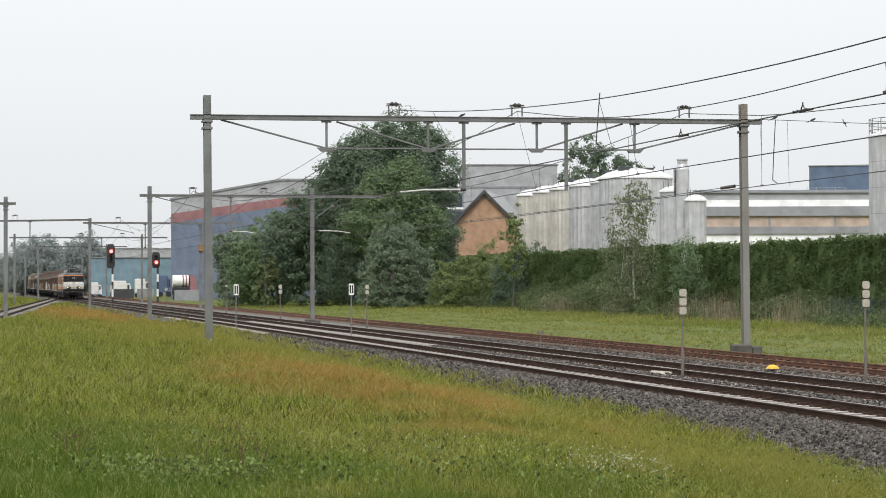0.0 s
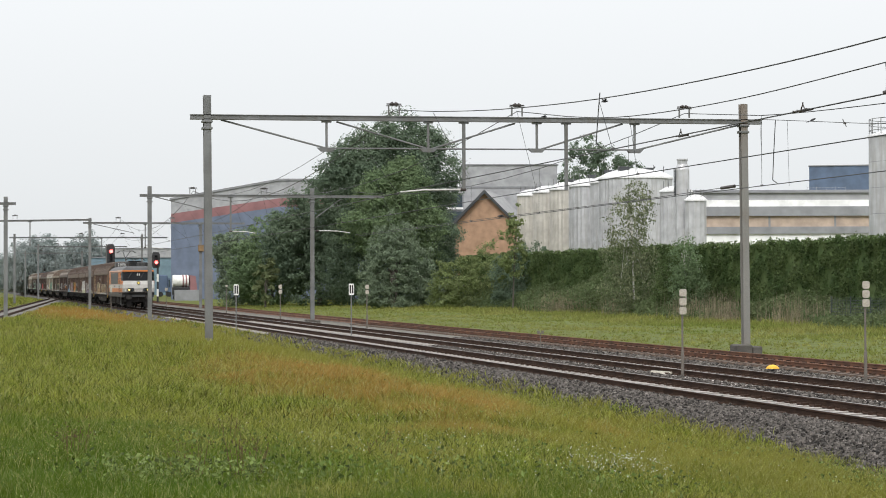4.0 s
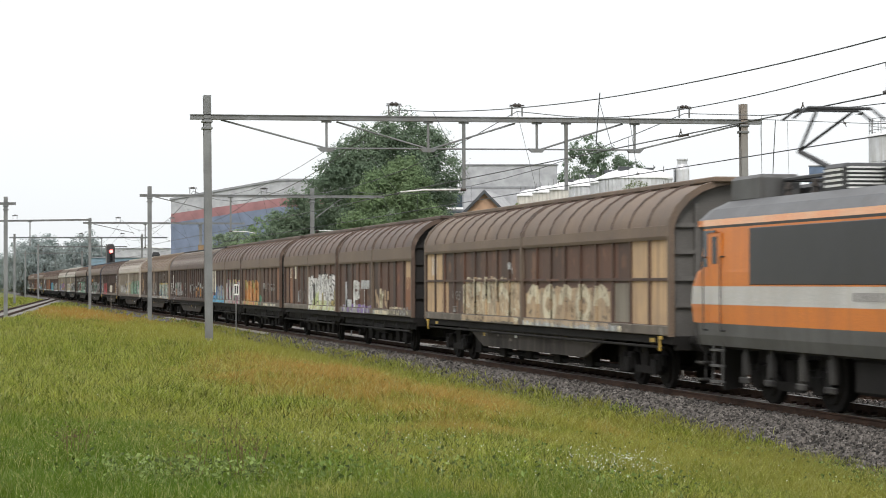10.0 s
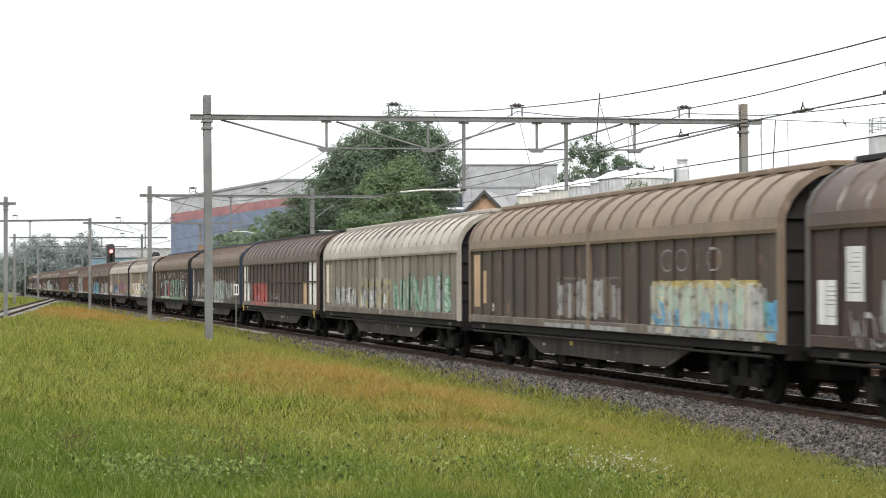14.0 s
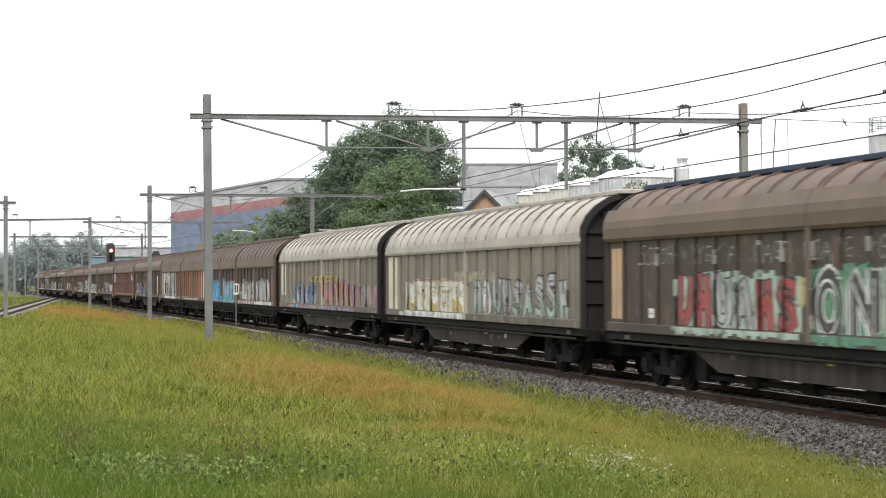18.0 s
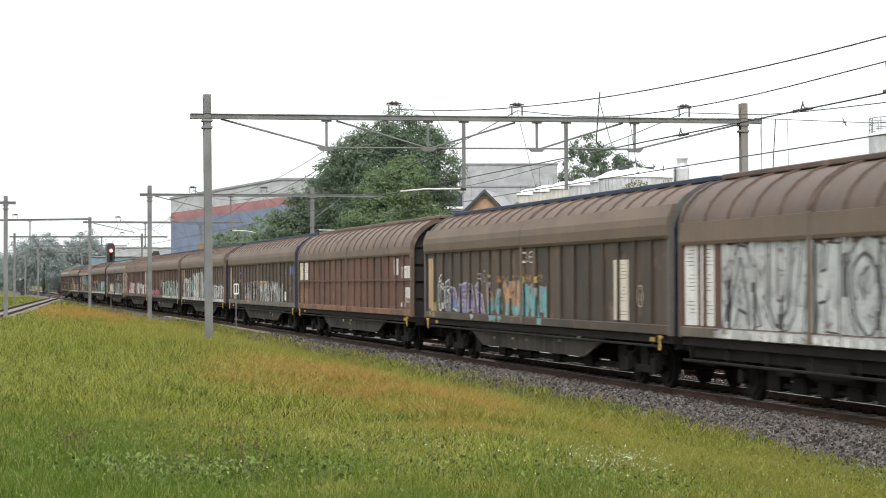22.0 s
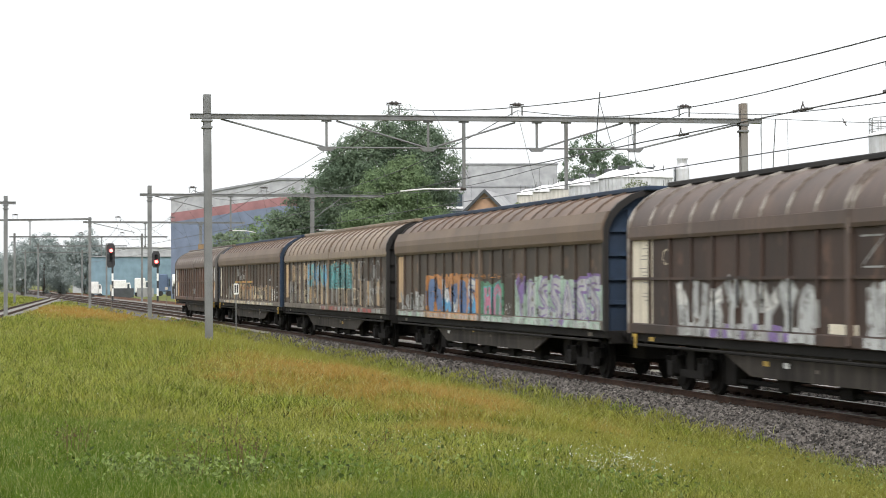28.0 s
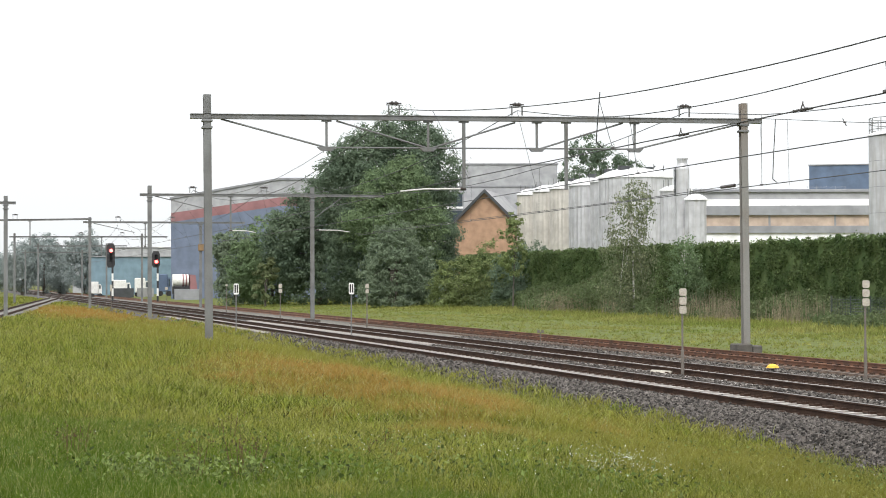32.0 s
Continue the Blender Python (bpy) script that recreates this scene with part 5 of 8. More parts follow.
def flowers():
    rng = np.random.default_rng(64)
    p = []
    for x, y, sx, sy, k in ((-9.05, 19.4, 0.3, 0.55, 280), (-10.6, 21.5, 0.9, 0.8, 50), (-11.5, 24, 2.0, 5.0, 60), (-8, 26, 2.0, 5.0, 60), (-10.6, 21, 1.0, 2.0, 50)):
        p.append(np.stack([x + rng.normal(size=k) * sx, y + rng.normal(size=k) * sy], 1))
    p = np.concatenate(p)
    z = land(p[:, 0], p[:, 1]) + rng.uniform(0.22, 0.42, len(p))
    k = 7000
    q = np.stack([rng.uniform(-17, -4, k), 13.5 + 34 * rng.uniform(0, 1, k) ** 1.4], 1)
    q = q[(np.sin(q[:, 0] * 1.9 + 1) * np.sin(q[:, 1] * 0.8) + rng.normal(size=k) * 0.4) > 0.1]
    zq = land(q[:, 0], q[:, 1]) + rng.uniform(0.08, 0.30, len(q))
    v, f = leaf_cards(rng, np.stack([q[:, 0], q[:, 1], zq], 1), rng.uniform(0.010, 0.026, len(q)))
    clumps = []
    for x, y, sx, sy, k in ((-13.6, 18.9, 0.6, 0.5, 700), (-13.0, 23.4, 0.5, 0.5, 160), (-12.3, 18.8, 0.6, 0.5, 300), (-9.1, 19.5, 0.45, 0.7, 260), (-10.6, 20.4, 0.9, 0.7, 320), (-10.2, 24.0, 1.2, 1.2, 260), (-3.35, 24.3, 0.3, 0.7, 300), (-3.6, 27.5, 0.4, 1.6, 160), (-4.5, 22.5, 0.8, 0.8, 200)):
        clumps.append(np.stack([x + rng.normal(size=k) * sx, y + rng.normal(size=k) * sy], 1))
    c = np.concatenate(clumps)
    zc = land(c[:, 0], c[:, 1]) + rng.uniform(0.05, 0.24, len(c))
    vc, fc = leaf_cards(rng, np.stack([c[:, 0], c[:, 1], zc], 1), rng.uniform(0.014, 0.036, len(c)))
    tagged(raw("broadleaf_weeds", vc, fc, M["leaf_weed"]), "dark broad-leaved weed clumps in the meadow", "weeds", kind="stuff")
    k = 30000
    u = np.stack([rng.uniform(-17, -3.2, k), 13 + 40 * rng.uniform(0, 1, k) ** 1.3], 1)
    u = u[(np.sin(u[:, 0] * 1.1 + 2) * np.sin(u[:, 1] * 0.45 + u[:, 0] * 0.3) + rng.normal(size=k) * 0.5) > -0.1]
    zu = land(u[:, 0], u[:, 1]) + rng.uniform(0.12, 0.27, len(u))
    vu, fu = leaf_cards(rng, np.stack([u[:, 0], u[:, 1], zu], 1), rng.uniform(0.35, 0.8, len(u)) * 0.0006 * (u[:, 1] + 4))
    tagged(raw("seed_heads", vu, fu, M["bud"]), "small yellow green seed heads on meadow grass", "grass", kind="stuff")
    tagged(raw("meadow_weeds", v, f, M["leaf_weed"]), "low broad-leaved weeds in the meadow", "weeds", kind="stuff")
    # dry docks: a stalk with a bunch of brown seeds
    for x, y, k in ((-14.4, 21.0, 9), (-12.8, 19.4, 12), (-12.3, 24.8, 8), (-13.4, 19.0, 6), (-10.9, 22.0, 5)):
        top = empty("dock_plant", x, y, land(x, y), "dry brown dock with seed stalks in the meadow", "plant", "docks in the meadow")
        bm = B()
        for _ in range(k):
            a = rng.uniform(0, 6.28)
            r, h = rng.uniform(0.02, 0.16), rng.uniform(0.22, 0.44)
            foot, tip = (r * math.cos(a), r * math.sin(a), 0), (1.7 * r * math.cos(a), 1.7 * r * math.sin(a), h)
            rod(bm, foot, tip, 0.004, 0.002, n=4)
        tagged(part("stalk", bm, M["dock"], top), kind="stuff")
        q = rng.normal(size=(k * 16, 3)) * np.array([0.13, 0.13, 0.07]) + np.array([0, 0, 0.30])
        vd, fd = leaf_cards(rng, q, rng.uniform(0.006, 0.014, len(q)))
        tagged(raw("seed_bunch", vd, fd, M["dock"], top), kind="stuff")
    v, f = leaf_cards(rng, np.stack([p[:, 0], p[:, 1], z], 1), np.full(len(p), 0.0088))
    ob = raw("white_wildflowers", v, f, M["flower"])
    tagged(ob, "small white wildflowers in the meadow", "flowers", kind="stuff")


flowers()


def loose_stones():
    """Crushed stone lying on the bed and its shoulder."""
    rng = np.random.default_rng(70)
    lump = np.array([(a, b, c) for a in (-1, 1) for b in (-1, 1) for c in (-1, 1)], float) * 0.62
    fac = np.array([(0, 1, 3), (0, 3, 2), (4, 6, 7), (4, 7, 5), (0, 4, 5), (0, 5, 1), (2, 3, 7), (2, 7, 6), (0, 2, 6), (0, 6, 4), (1, 5, 7), (1, 7, 3)])
    xs, ys, ss = [], [], []
    for x0, x1, y0, y1, k, s in ((-3.1, -0.85, 22, 36, 14586, 0.0297), (-3.1, -0.85, 36, 55, 11154, 0.0348), (-3, -0.85, 55, 95, 6006, 0.0451), (-0.7, 0.7, 22, 75, 4719, 0.0328), (0.85, 2.6, 24, 75, 7722, 0.0369), (2.75, 4.1, 25, 75, 3432, 0.0328), (4.2, 6.4, 28, 85, 6864, 0.041), (6.5, 7.75, 30, 90, 3003, 0.0389), (9.45, 10.6, 32, 90, 2574, 0.0389)):
        xs.append(rng.uniform(x0, x1, k)); ys.append(rng.uniform(y0, y1, k)); ss.append(np.full(k, s))
    x, y, s = np.concatenate(xs), np.concatenate(ys), np.concatenate(ss)
    # between the rails stones lie in the gaps of the sleepers only
    tie = np.abs((y - 8.0 + 0.3) % 0.6 - 0.3) < 0.15
    ok = ~(tie & ((np.abs(x) < 0.72) | (np.abs(x - 3.415) < 0.72)))
    x, y, s = x[ok], y[ok], s[ok]
    s = s * rng.uniform(0.6, 1.35, len(x))
    z = np.interp(x, [-3.15, -2.55, -1.75, 5.6, 6.1, 6.5, 6.6, 10.4, 10.6], [-0.55, -0.47, -0.19, -0.19, -0.24, -0.28, -0.27, -0.22, -0.27]) + s * 0.3 - 0.035 * ((np.abs(x) < 0.75) | (np.abs(x - 3.415) < 0.75))
    # heaped up over the ends of the sleepers
    z = z + 0.035 * step(-1.55, -1.3, x) * (x < -0.8) + 0.03 * (np.abs(x - 1.7) < 0.75)
    n = len(x)
    q = rng.normal(size=(n, 3, 3))
    q, _ = np.linalg.qr(q)
    v = lump[None] * rng.uniform(0.65, 1.25, (n, 8, 1)) * rng.uniform(0.7, 1.25, (n, 1, 3))
    v = np.einsum("nij,nkj->nki", q, v) * s[:, None, None] + np.stack([x, y, z], 1)[:, None]
    f = (fac[None] + (np.arange(n) * 8)[:, None, None]).reshape(-1, 3)
    ob = raw("ballast_stones", v.reshape(-1, 3), f, M["stone"])
    tagged(ob, "loose grey crushed stones along the tracks", "ballast", kind="stuff")


loose_stones()


# ---- the train ----
DIRT = (0.05, 0.042, 0.036, 1)
M.update({
    "w_brown": material("brown_wagon_paint", (0.074, 0.038, 0.0245, 1), (0.045, 0.026, 0.0185, 1), 0.7, 0.7, streak=(0.028, 0.020, 0.017, 1), bump=0.15, rust=(0.12, 0.062, 0.038, 1), rust_at=0.60, bays=0.3, warm=(0.15, 0.06, 0.032, 1)),
    "w_dark": material("dark_brown_wagon_paint", (0.042, 0.0225, 0.0155, 1), (0.026, 0.0155, 0.0117, 1), 0.7, 0.75, streak=(0.022, 0.016, 0.014, 1), bump=0.15, rust=(0.085, 0.048, 0.032, 1), rust_at=0.62, bays=0.28, warm=(0.07, 0.034, 0.023, 1)),
    "w_umber": material("umber_wagon_paint", (0.062, 0.034, 0.0235, 1), (0.038, 0.023, 0.017, 1), 0.7, 0.7, streak=(0.026, 0.018, 0.014, 1), bump=0.15, rust=(0.10, 0.052, 0.034, 1), rust_at=0.60, bays=0.32, warm=(0.15, 0.06, 0.03, 1)),
    "w_red": material("rust_red_wagon_paint", (0.105, 0.044, 0.028, 1), (0.066, 0.032, 0.022, 1), 0.6, 0.7, streak=(0.045, 0.024, 0.018, 1), bump=0.15, rust=(0.19, 0.08, 0.04, 1), rust_at=0.6, bays=0.25, warm=(0.15, 0.05, 0.026, 1)),
    "w_orange": material("faded_orange_brown_paint", (0.17, 0.078, 0.04, 1), (0.105, 0.055, 0.033, 1), 0.7, 0.75, streak=(0.05, 0.032, 0.024, 1), bump=0.15, rust=(0.24, 0.13, 0.07, 1), rust_at=0.6, bays=0.3, warm=(0.25, 0.09, 0.035, 1)),
    "w_olive": material("olive_brown_wagon_paint", (0.056, 0.039, 0.027, 1), (0.034, 0.0245, 0.018, 1), 0.7, 0.7, streak=(0.028, 0.021, 0.016, 1), bump=0.15, rust=(0.10, 0.062, 0.040, 1), rust_at=0.6, bays=0.3, warm=(0.095, 0.055, 0.034, 1)),
    "w_grey": material("grey_beige_wagon_paint", (0.20, 0.178, 0.142, 1), (0.14, 0.118, 0.09, 1), 0.6, 0.7, streak=(0.085, 0.068, 0.052, 1), bump=0.15, rust=(0.10, 0.07, 0.05, 1), rust_at=0.62, bays=0.18),
    "r_brown": material("brown_roof_sheet", (0.125, 0.079, 0.053, 1), (0.085, 0.054, 0.038, 1), 0.5, 0.62, streak=(0.066, 0.045, 0.034, 1), rust=(0.17, 0.125, 0.095, 1), rust_at=0.62, bays=0.12),
    "r_rust": material("rust_brown_roof_sheet", (0.095, 0.057, 0.039, 1), (0.064, 0.040, 0.029, 1), 0.5, 0.62, streak=(0.05, 0.034, 0.026, 1), rust=(0.135, 0.095, 0.072, 1), rust_at=0.62, bays=0.12),
    "r_dark": material("dark_roof_sheet", (0.086, 0.053, 0.039, 1), (0.056, 0.036, 0.028, 1), 0.5, 0.62, streak=(0.042, 0.03, 0.025, 1), rust=(0.135, 0.10, 0.082, 1), rust_at=0.61, bays=0.12),
    "r_tan": material("tan_roof_sheet", (0.205, 0.15, 0.102, 1), (0.15, 0.108, 0.076, 1), 0.5, 0.6, streak=(0.105, 0.076, 0.055, 1), rust=(0.26, 0.2, 0.15, 1), rust_at=0.64),
    "r_light": material("pale_roof_sheet", (0.378, 0.347, 0.297, 1), (0.279, 0.252, 0.216, 1), 0.5, 0.55, streak=(0.21, 0.18, 0.15, 1), rust=(0.16, 0.125, 0.10, 1), rust_at=0.66),
    "rail_dust": material("dusty_base_rail", (0.125, 0.105, 0.084, 1), (0.075, 0.06, 0.048, 1), 1.2, 0.75, streak=(0.05, 0.04, 0.032, 1), rust=(0.17, 0.15, 0.125, 1), rust_at=0.6),
    "r_tan2": material("dusty_brown_eave", (0.138, 0.095, 0.065, 1), (0.10, 0.069, 0.049, 1), 0.5, 0.7, streak=(0.09, 0.07, 0.055, 1)),
    "r_grey": material("dull_grey_hoop", (0.30, 0.275, 0.245, 1), (0.10, 0.075, 0.06, 1), 2.5, 0.6, spread=(0.42, 0.6)),
    "end_dark": material("sooty_end_wall", (0.015, 0.0125, 0.0115, 1), (0.009, 0.008, 0.0078, 1), 1, 0.85),
    "end_blue": material("dark_blue_end_wall", (0.016, 0.034, 0.068, 1), (0.010, 0.02, 0.04, 1), 1, 0.8),
    "end_grey": material("dull_grey_end_wall", (0.105, 0.098, 0.092, 1), (0.07, 0.065, 0.06, 1), 1, 0.75),
    "under": material("sooty_underframe", (0.017, 0.0155, 0.0145, 1), (0.010, 0.0093, 0.0088, 1), 1.2, 0.9, bump=0.3, spec=0.15),
    "belly": material("dusty_grey_side_sill", (0.05, 0.043, 0.038, 1), (0.02, 0.018, 0.0165, 1), 0.9, 0.85, streak=(0.085, 0.072, 0.06, 1), spec=0.2, rust=(0.13, 0.115, 0.10, 1), rust_at=0.66),
    "p_tan": material("tan_end_panel", (0.46, 0.31, 0.17, 1), (0.36, 0.25, 0.15, 1), 1.2, 0.75, streak=(0.22, 0.15, 0.10, 1)),
    "p_cream": material("cream_end_panel", (0.60, 0.55, 0.45, 1), (0.5, 0.45, 0.36, 1), 1.2, 0.7, streak=(0.36, 0.32, 0.25, 1)),
    "p_white": material("white_data_panel", (0.66, 0.66, 0.64, 1), (0.52, 0.52, 0.5, 1), 1.5, 0.7, streak=(0.40, 0.39, 0.37, 1)),
    "p_plain": material("plain_grey_white_panel", (0.50, 0.50, 0.49, 1), (0.42, 0.42, 0.41, 1), 1.5, 0.7, streak=(0.33, 0.32, 0.30, 1)),
    "dullyellow": material("dirty_yellow_paint", (0.46, 0.30, 0.04, 1), (0.32, 0.21, 0.04, 1), 4, 0.6),
    "p_text": material("grey_print", (0.26, 0.245, 0.235, 1), None, 3, 0.8),
    "l_orange": material("orange_loco_paint", (0.53, 0.155, 0.013, 1), (0.46, 0.132, 0.013, 1), 1.0, 0.42, streak=(0.36, 0.115, 0.022, 1)),
    "l_white": material("white_loco_paint", (0.45, 0.438, 0.42, 1), (0.38, 0.368, 0.35, 1), 1.0, 0.45, streak=(0.38, 0.355, 0.32, 1)),
    "l_grey": material("grey_loco_skirt", (0.085, 0.084, 0.082, 1), (0.058, 0.057, 0.056, 1), 1.2, 0.6, streak=(0.045, 0.042, 0.04, 1)),
    "l_dusty": material("dusty_black_steel", (0.034, 0.032, 0.031, 1), (0.015, 0.0145, 0.014, 1), 2.0, 0.75, streak=(0.075, 0.07, 0.064, 1), spec=0.2),
    # orange edge with the sky light on its rounding put into the colour
    "l_salmon": material("sky_lit_orange_gutter", (0.66, 0.30, 0.15, 1), (0.6, 0.36, 0.22, 1), 1.0, 0.4),
    "l_roof": material("grey_loco_roof", (0.085, 0.086, 0.09, 1), (0.06, 0.06, 0.063, 1), 0.8, 0.55, streak=(0.055, 0.052, 0.05, 1)),
    "l_box": material("dark_roof_equipment", (0.026, 0.026, 0.027, 1), (0.017, 0.017, 0.018, 1), 1.5, 0.55),
    "l_louvre": material("black_louvre", (0.022, 0.022, 0.026, 1), (0.017, 0.017, 0.02, 1), 1.5, 0.45),
    "sideglass": material("blue_grey_side_glass", (0.03, 0.036, 0.043, 1), None, 1, 0.2, spec=0.4),
    "windscreen": material("dark_windscreen", (0.009, 0.010, 0.012, 1), None, 1, 0.16, spec=0.22),
})
# hoop colour by roof: darker, painting in the shadow line along each hoop
HOOP_SHADE = {"r_tan": "r_tan2", "r_light": "r_grey"}
PAINT = {
    "white": (0.70, 0.69, 0.66, 1), "cream": (0.60, 0.53, 0.38, 1), "silver": (0.46, 0.47, 0.47, 1), "grey": (0.30, 0.30, 0.29, 1), "yellow": (0.44, 0.35, 0.11, 1),
    "orange": (0.52, 0.225, 0.06, 1), "red": (0.36, 0.06, 0.055, 1), "blue": (0.09, 0.16, 0.32, 1), "sky": (0.08, 0.36, 0.62, 1), "teal": (0.10, 0.36, 0.38, 1),
    "green": (0.09, 0.24, 0.15, 1), "tan": (0.42, 0.30, 0.18, 1), "bare": (0.11, 0.085, 0.065, 1), "purple": (0.20, 0.12, 0.33, 1), "pink": (0.50, 0.16, 0.26, 1), "black": (0.025, 0.025, 0.028, 1), "mint": (0.38, 0.50, 0.42, 1), "lime": (0.50, 0.56, 0.24, 1),
}


def worn(m):
    """Lets the wall show through paint that has weathered off."""
    n, l = m.node_tree.nodes, m.node_tree.links
    noise = n.new("ShaderNodeTexNoise")
    noise.inputs["Scale"].default_value, noise.inputs["Detail"].default_value, noise.inputs["Roughness"].default_value = 2.6, 9, 0.68
    l.new(n["Texture Coordinate"].outputs["Object"], noise.inputs["Vector"])
    cut = n.new("ShaderNodeMapRange")
    cut.inputs["From Min"].default_value, cut.inputs["From Max"].default_value = 0.50, 0.76
    cut.inputs["To Min"].default_value, cut.inputs["To Max"].default_value = 0.06, 0.8
    l.new(noise.outputs["Fac"], cut.inputs["Value"])
    bare = n.new("ShaderNodeBsdfTransparent")
    both = n.new("ShaderNodeMixShader")
    l.new(cut.outputs["Result"], both.inputs["Fac"])
    l.new(n["Principled BSDF"].outputs[0], both.inputs[1])
    l.new(bare.outputs[0], both.inputs[2])
    l.new(both.outputs[0], n["Material Output"].inputs["Surface"])
    return m


for _k, _c in PAINT.items():
    M["g_" + _k] = worn(material("spray_" + _k, _c, tuple(c * 0.72 + 0.02 for c in _c[:3]) + (1,), 2.5, 0.65, streak=tuple(0.35 * c + 0.06 for c in _c[:3]) + (1,), rust=(0.10, 0.075, 0.058, 1), rust_at=0.6))

ROOF = [(1.385, 3.42), (1.36, 3.56), (1.24, 3.80), (1.02, 4.03), (0.72, 4.22), (0.34, 4.34), (0.0, 4.38)]
ROOF = ROOF + [(-x, z) for x, z in ROOF[-2::-1]]
WALL_X = 1.345


def roof_mesh(half):
    """One half of the curved roof sheet, with a turned-down edge."""
    bm = B()
    rows = [[bm.verts.new((x, y, z)) for x, z in ROOF] for y in (0.02, half)]
    for i in range(len(ROOF) - 1):
        f = bm.faces.new((rows[0][i], rows[0][i + 1], rows[1][i + 1], rows[1][i]))
        f.smooth = True
    bmesh.ops.recalc_face_normals(bm, faces=bm.faces[:])
    return mesh_of(bm, "roof")


def hoop_mesh(w=0.026, lift=0.03):
    bm = B()
    prof = ((-w, -0.004), (-w * 0.7, lift), (w * 0.7, lift), (w, -0.004))
    lines = []
    for y, up in prof:
        lines.append([bm.verts.new((x * (1 + up / 1.4), y, 3.42 + (z - 3.42) * (1 + up) + up * 0.6)) for x, z in ROOF])
    for p, q in zip(lines, lines[1:]):
        for i in range(len(ROOF) - 1):
            bm.faces.new((p[i], p[i + 1], q[i + 1], q[i]))
    bmesh.ops.recalc_face_normals(bm, faces=bm.faces[:])
    return mesh_of(bm, "roof_hoop")


def upright_mesh(w=0.045):
    bm = B()
    box(bm, -WALL_X - 0.055, -WALL_X + 0.001, -w, w, 1.36, 3.155, 0.008)
    return mesh_of(bm, "upright")


def wall_mesh(half):
    """A sliding wall's panel on the -x side, from y = 0 to half."""
    bm = B()
    box(bm, -WALL_X, -WALL_X + 0.05, 0.03, half, 1.36, 3.16)
    return mesh_of(bm, "sliding_wall")


def mesh_of(bm, name):
    me = bpy.data.meshes.new(name)
    bm.to_mesh(me)
    bm.free()
    return me


def band_mesh(half):
    bm = B()
    box(bm, -1.41, -1.31, 0.02, half, 1.165, 1.37, 0.015)
    me = bpy.data.meshes.new("base_rail")
    bm.to_mesh(me)
    bm.free()
    return me


def eave_mesh(half, deeper=0.0):
    bm = B()
    prism(bm, [(-1.30, 3.15 - deeper), (-1.405, 3.15 - deeper), (-1.425, 3.22 - deeper), (-1.41, 3.44), (-1.30, 3.46)], 0.02, half)
    me = bpy.data.meshes.new("eave_rail")
    bm.to_mesh(me)
    bm.free()
    return me


def tall_eave_mesh(half):
    """A flat panel over the lower part of the roof's curve."""
    bm = B()
    prism(bm, [(-1.30, 3.15), (-1.405, 3.15), (-1.445, 3.22), (-1.462, 3.44), (-1.44, 3.60), (-1.325, 3.86), (-1.22, 3.87), (-1.18, 3.70), (-1.28, 3.46)], 0.02, half)
    return mesh_of(bm, "eave_rail")


def end_mesh():
    bm = B()
    inner = [(x * 0.97, z - 0.05) for x, z in ROOF]
    prism(bm, [(-1.33, 1.1)] + [(-a, b) for a, b in inner] + [(1.33, 1.1)], -0.05, 0.05)
    return mesh_of(bm, "end_wall")


def end_rib_mesh(upright):
    bm = B()
    if upright:
        box(bm, -0.06, 0.06, -0.14, -0.05, 1.15, 3.9)
    else:
        box(bm, -1.25, 1.25, -0.12, -0.05, 0, 0.09)
    return mesh_of(bm, "end_rib")


def arch_mesh():
    """The hoop round an end of the body."""
    bm = B()
    outer = [(-1.42, 1.15)] + [(-x * 1.025, z + 0.03) for x, z in ROOF] + [(1.42, 1.15)]
    inner = [(-1.30, 1.15)] + [(-x * 0.94, z - 0.09) for x, z in ROOF] + [(1.30, 1.15)]
    v = [[bm.verts.new((a, y, z)) for a, z in line] for y in (-0.06, 0.06) for line in (outer, inner)]
    for i in range(len(outer) - 1):
        bm.faces.new((v[0][i], v[0][i + 1], v[1][i + 1], v[1][i]))
        bm.faces.new((v[2][i], v[2][i + 1], v[3][i + 1], v[3][i]))
        bm.faces.new((v[0][i], v[0][i + 1], v[2][i + 1], v[2][i]))
        bm.faces.new((v[1][i], v[1][i + 1], v[3][i + 1], v[3][i]))
    bmesh.ops.recalc_face_normals(bm, faces=bm.faces[:])
    me = bpy.data.meshes.new("end_hoop")
    bm.to_mesh(me)
    bm.free()
    return me


def wheel_mesh(r):
    bm = B()
    for s in (-1, 1):
        disc(bm, (s * 0.755, 0, r), r, 0.10, "x", 28)
        disc(bm, (s * 0.70, 0, r), r + 0.028, 0.03, "x", 28)
        disc(bm, (s * 0.83, 0, r), r * 0.78, 0.06, "x", 24)
        disc(bm, (s * 0.95, 0, r), 0.14, 0.25, "x", 12)
    rod(bm, (-0.9, 0, r), (0.9, 0, r), 0.08, n=10)
    return mesh_of(bm, "wheelset")


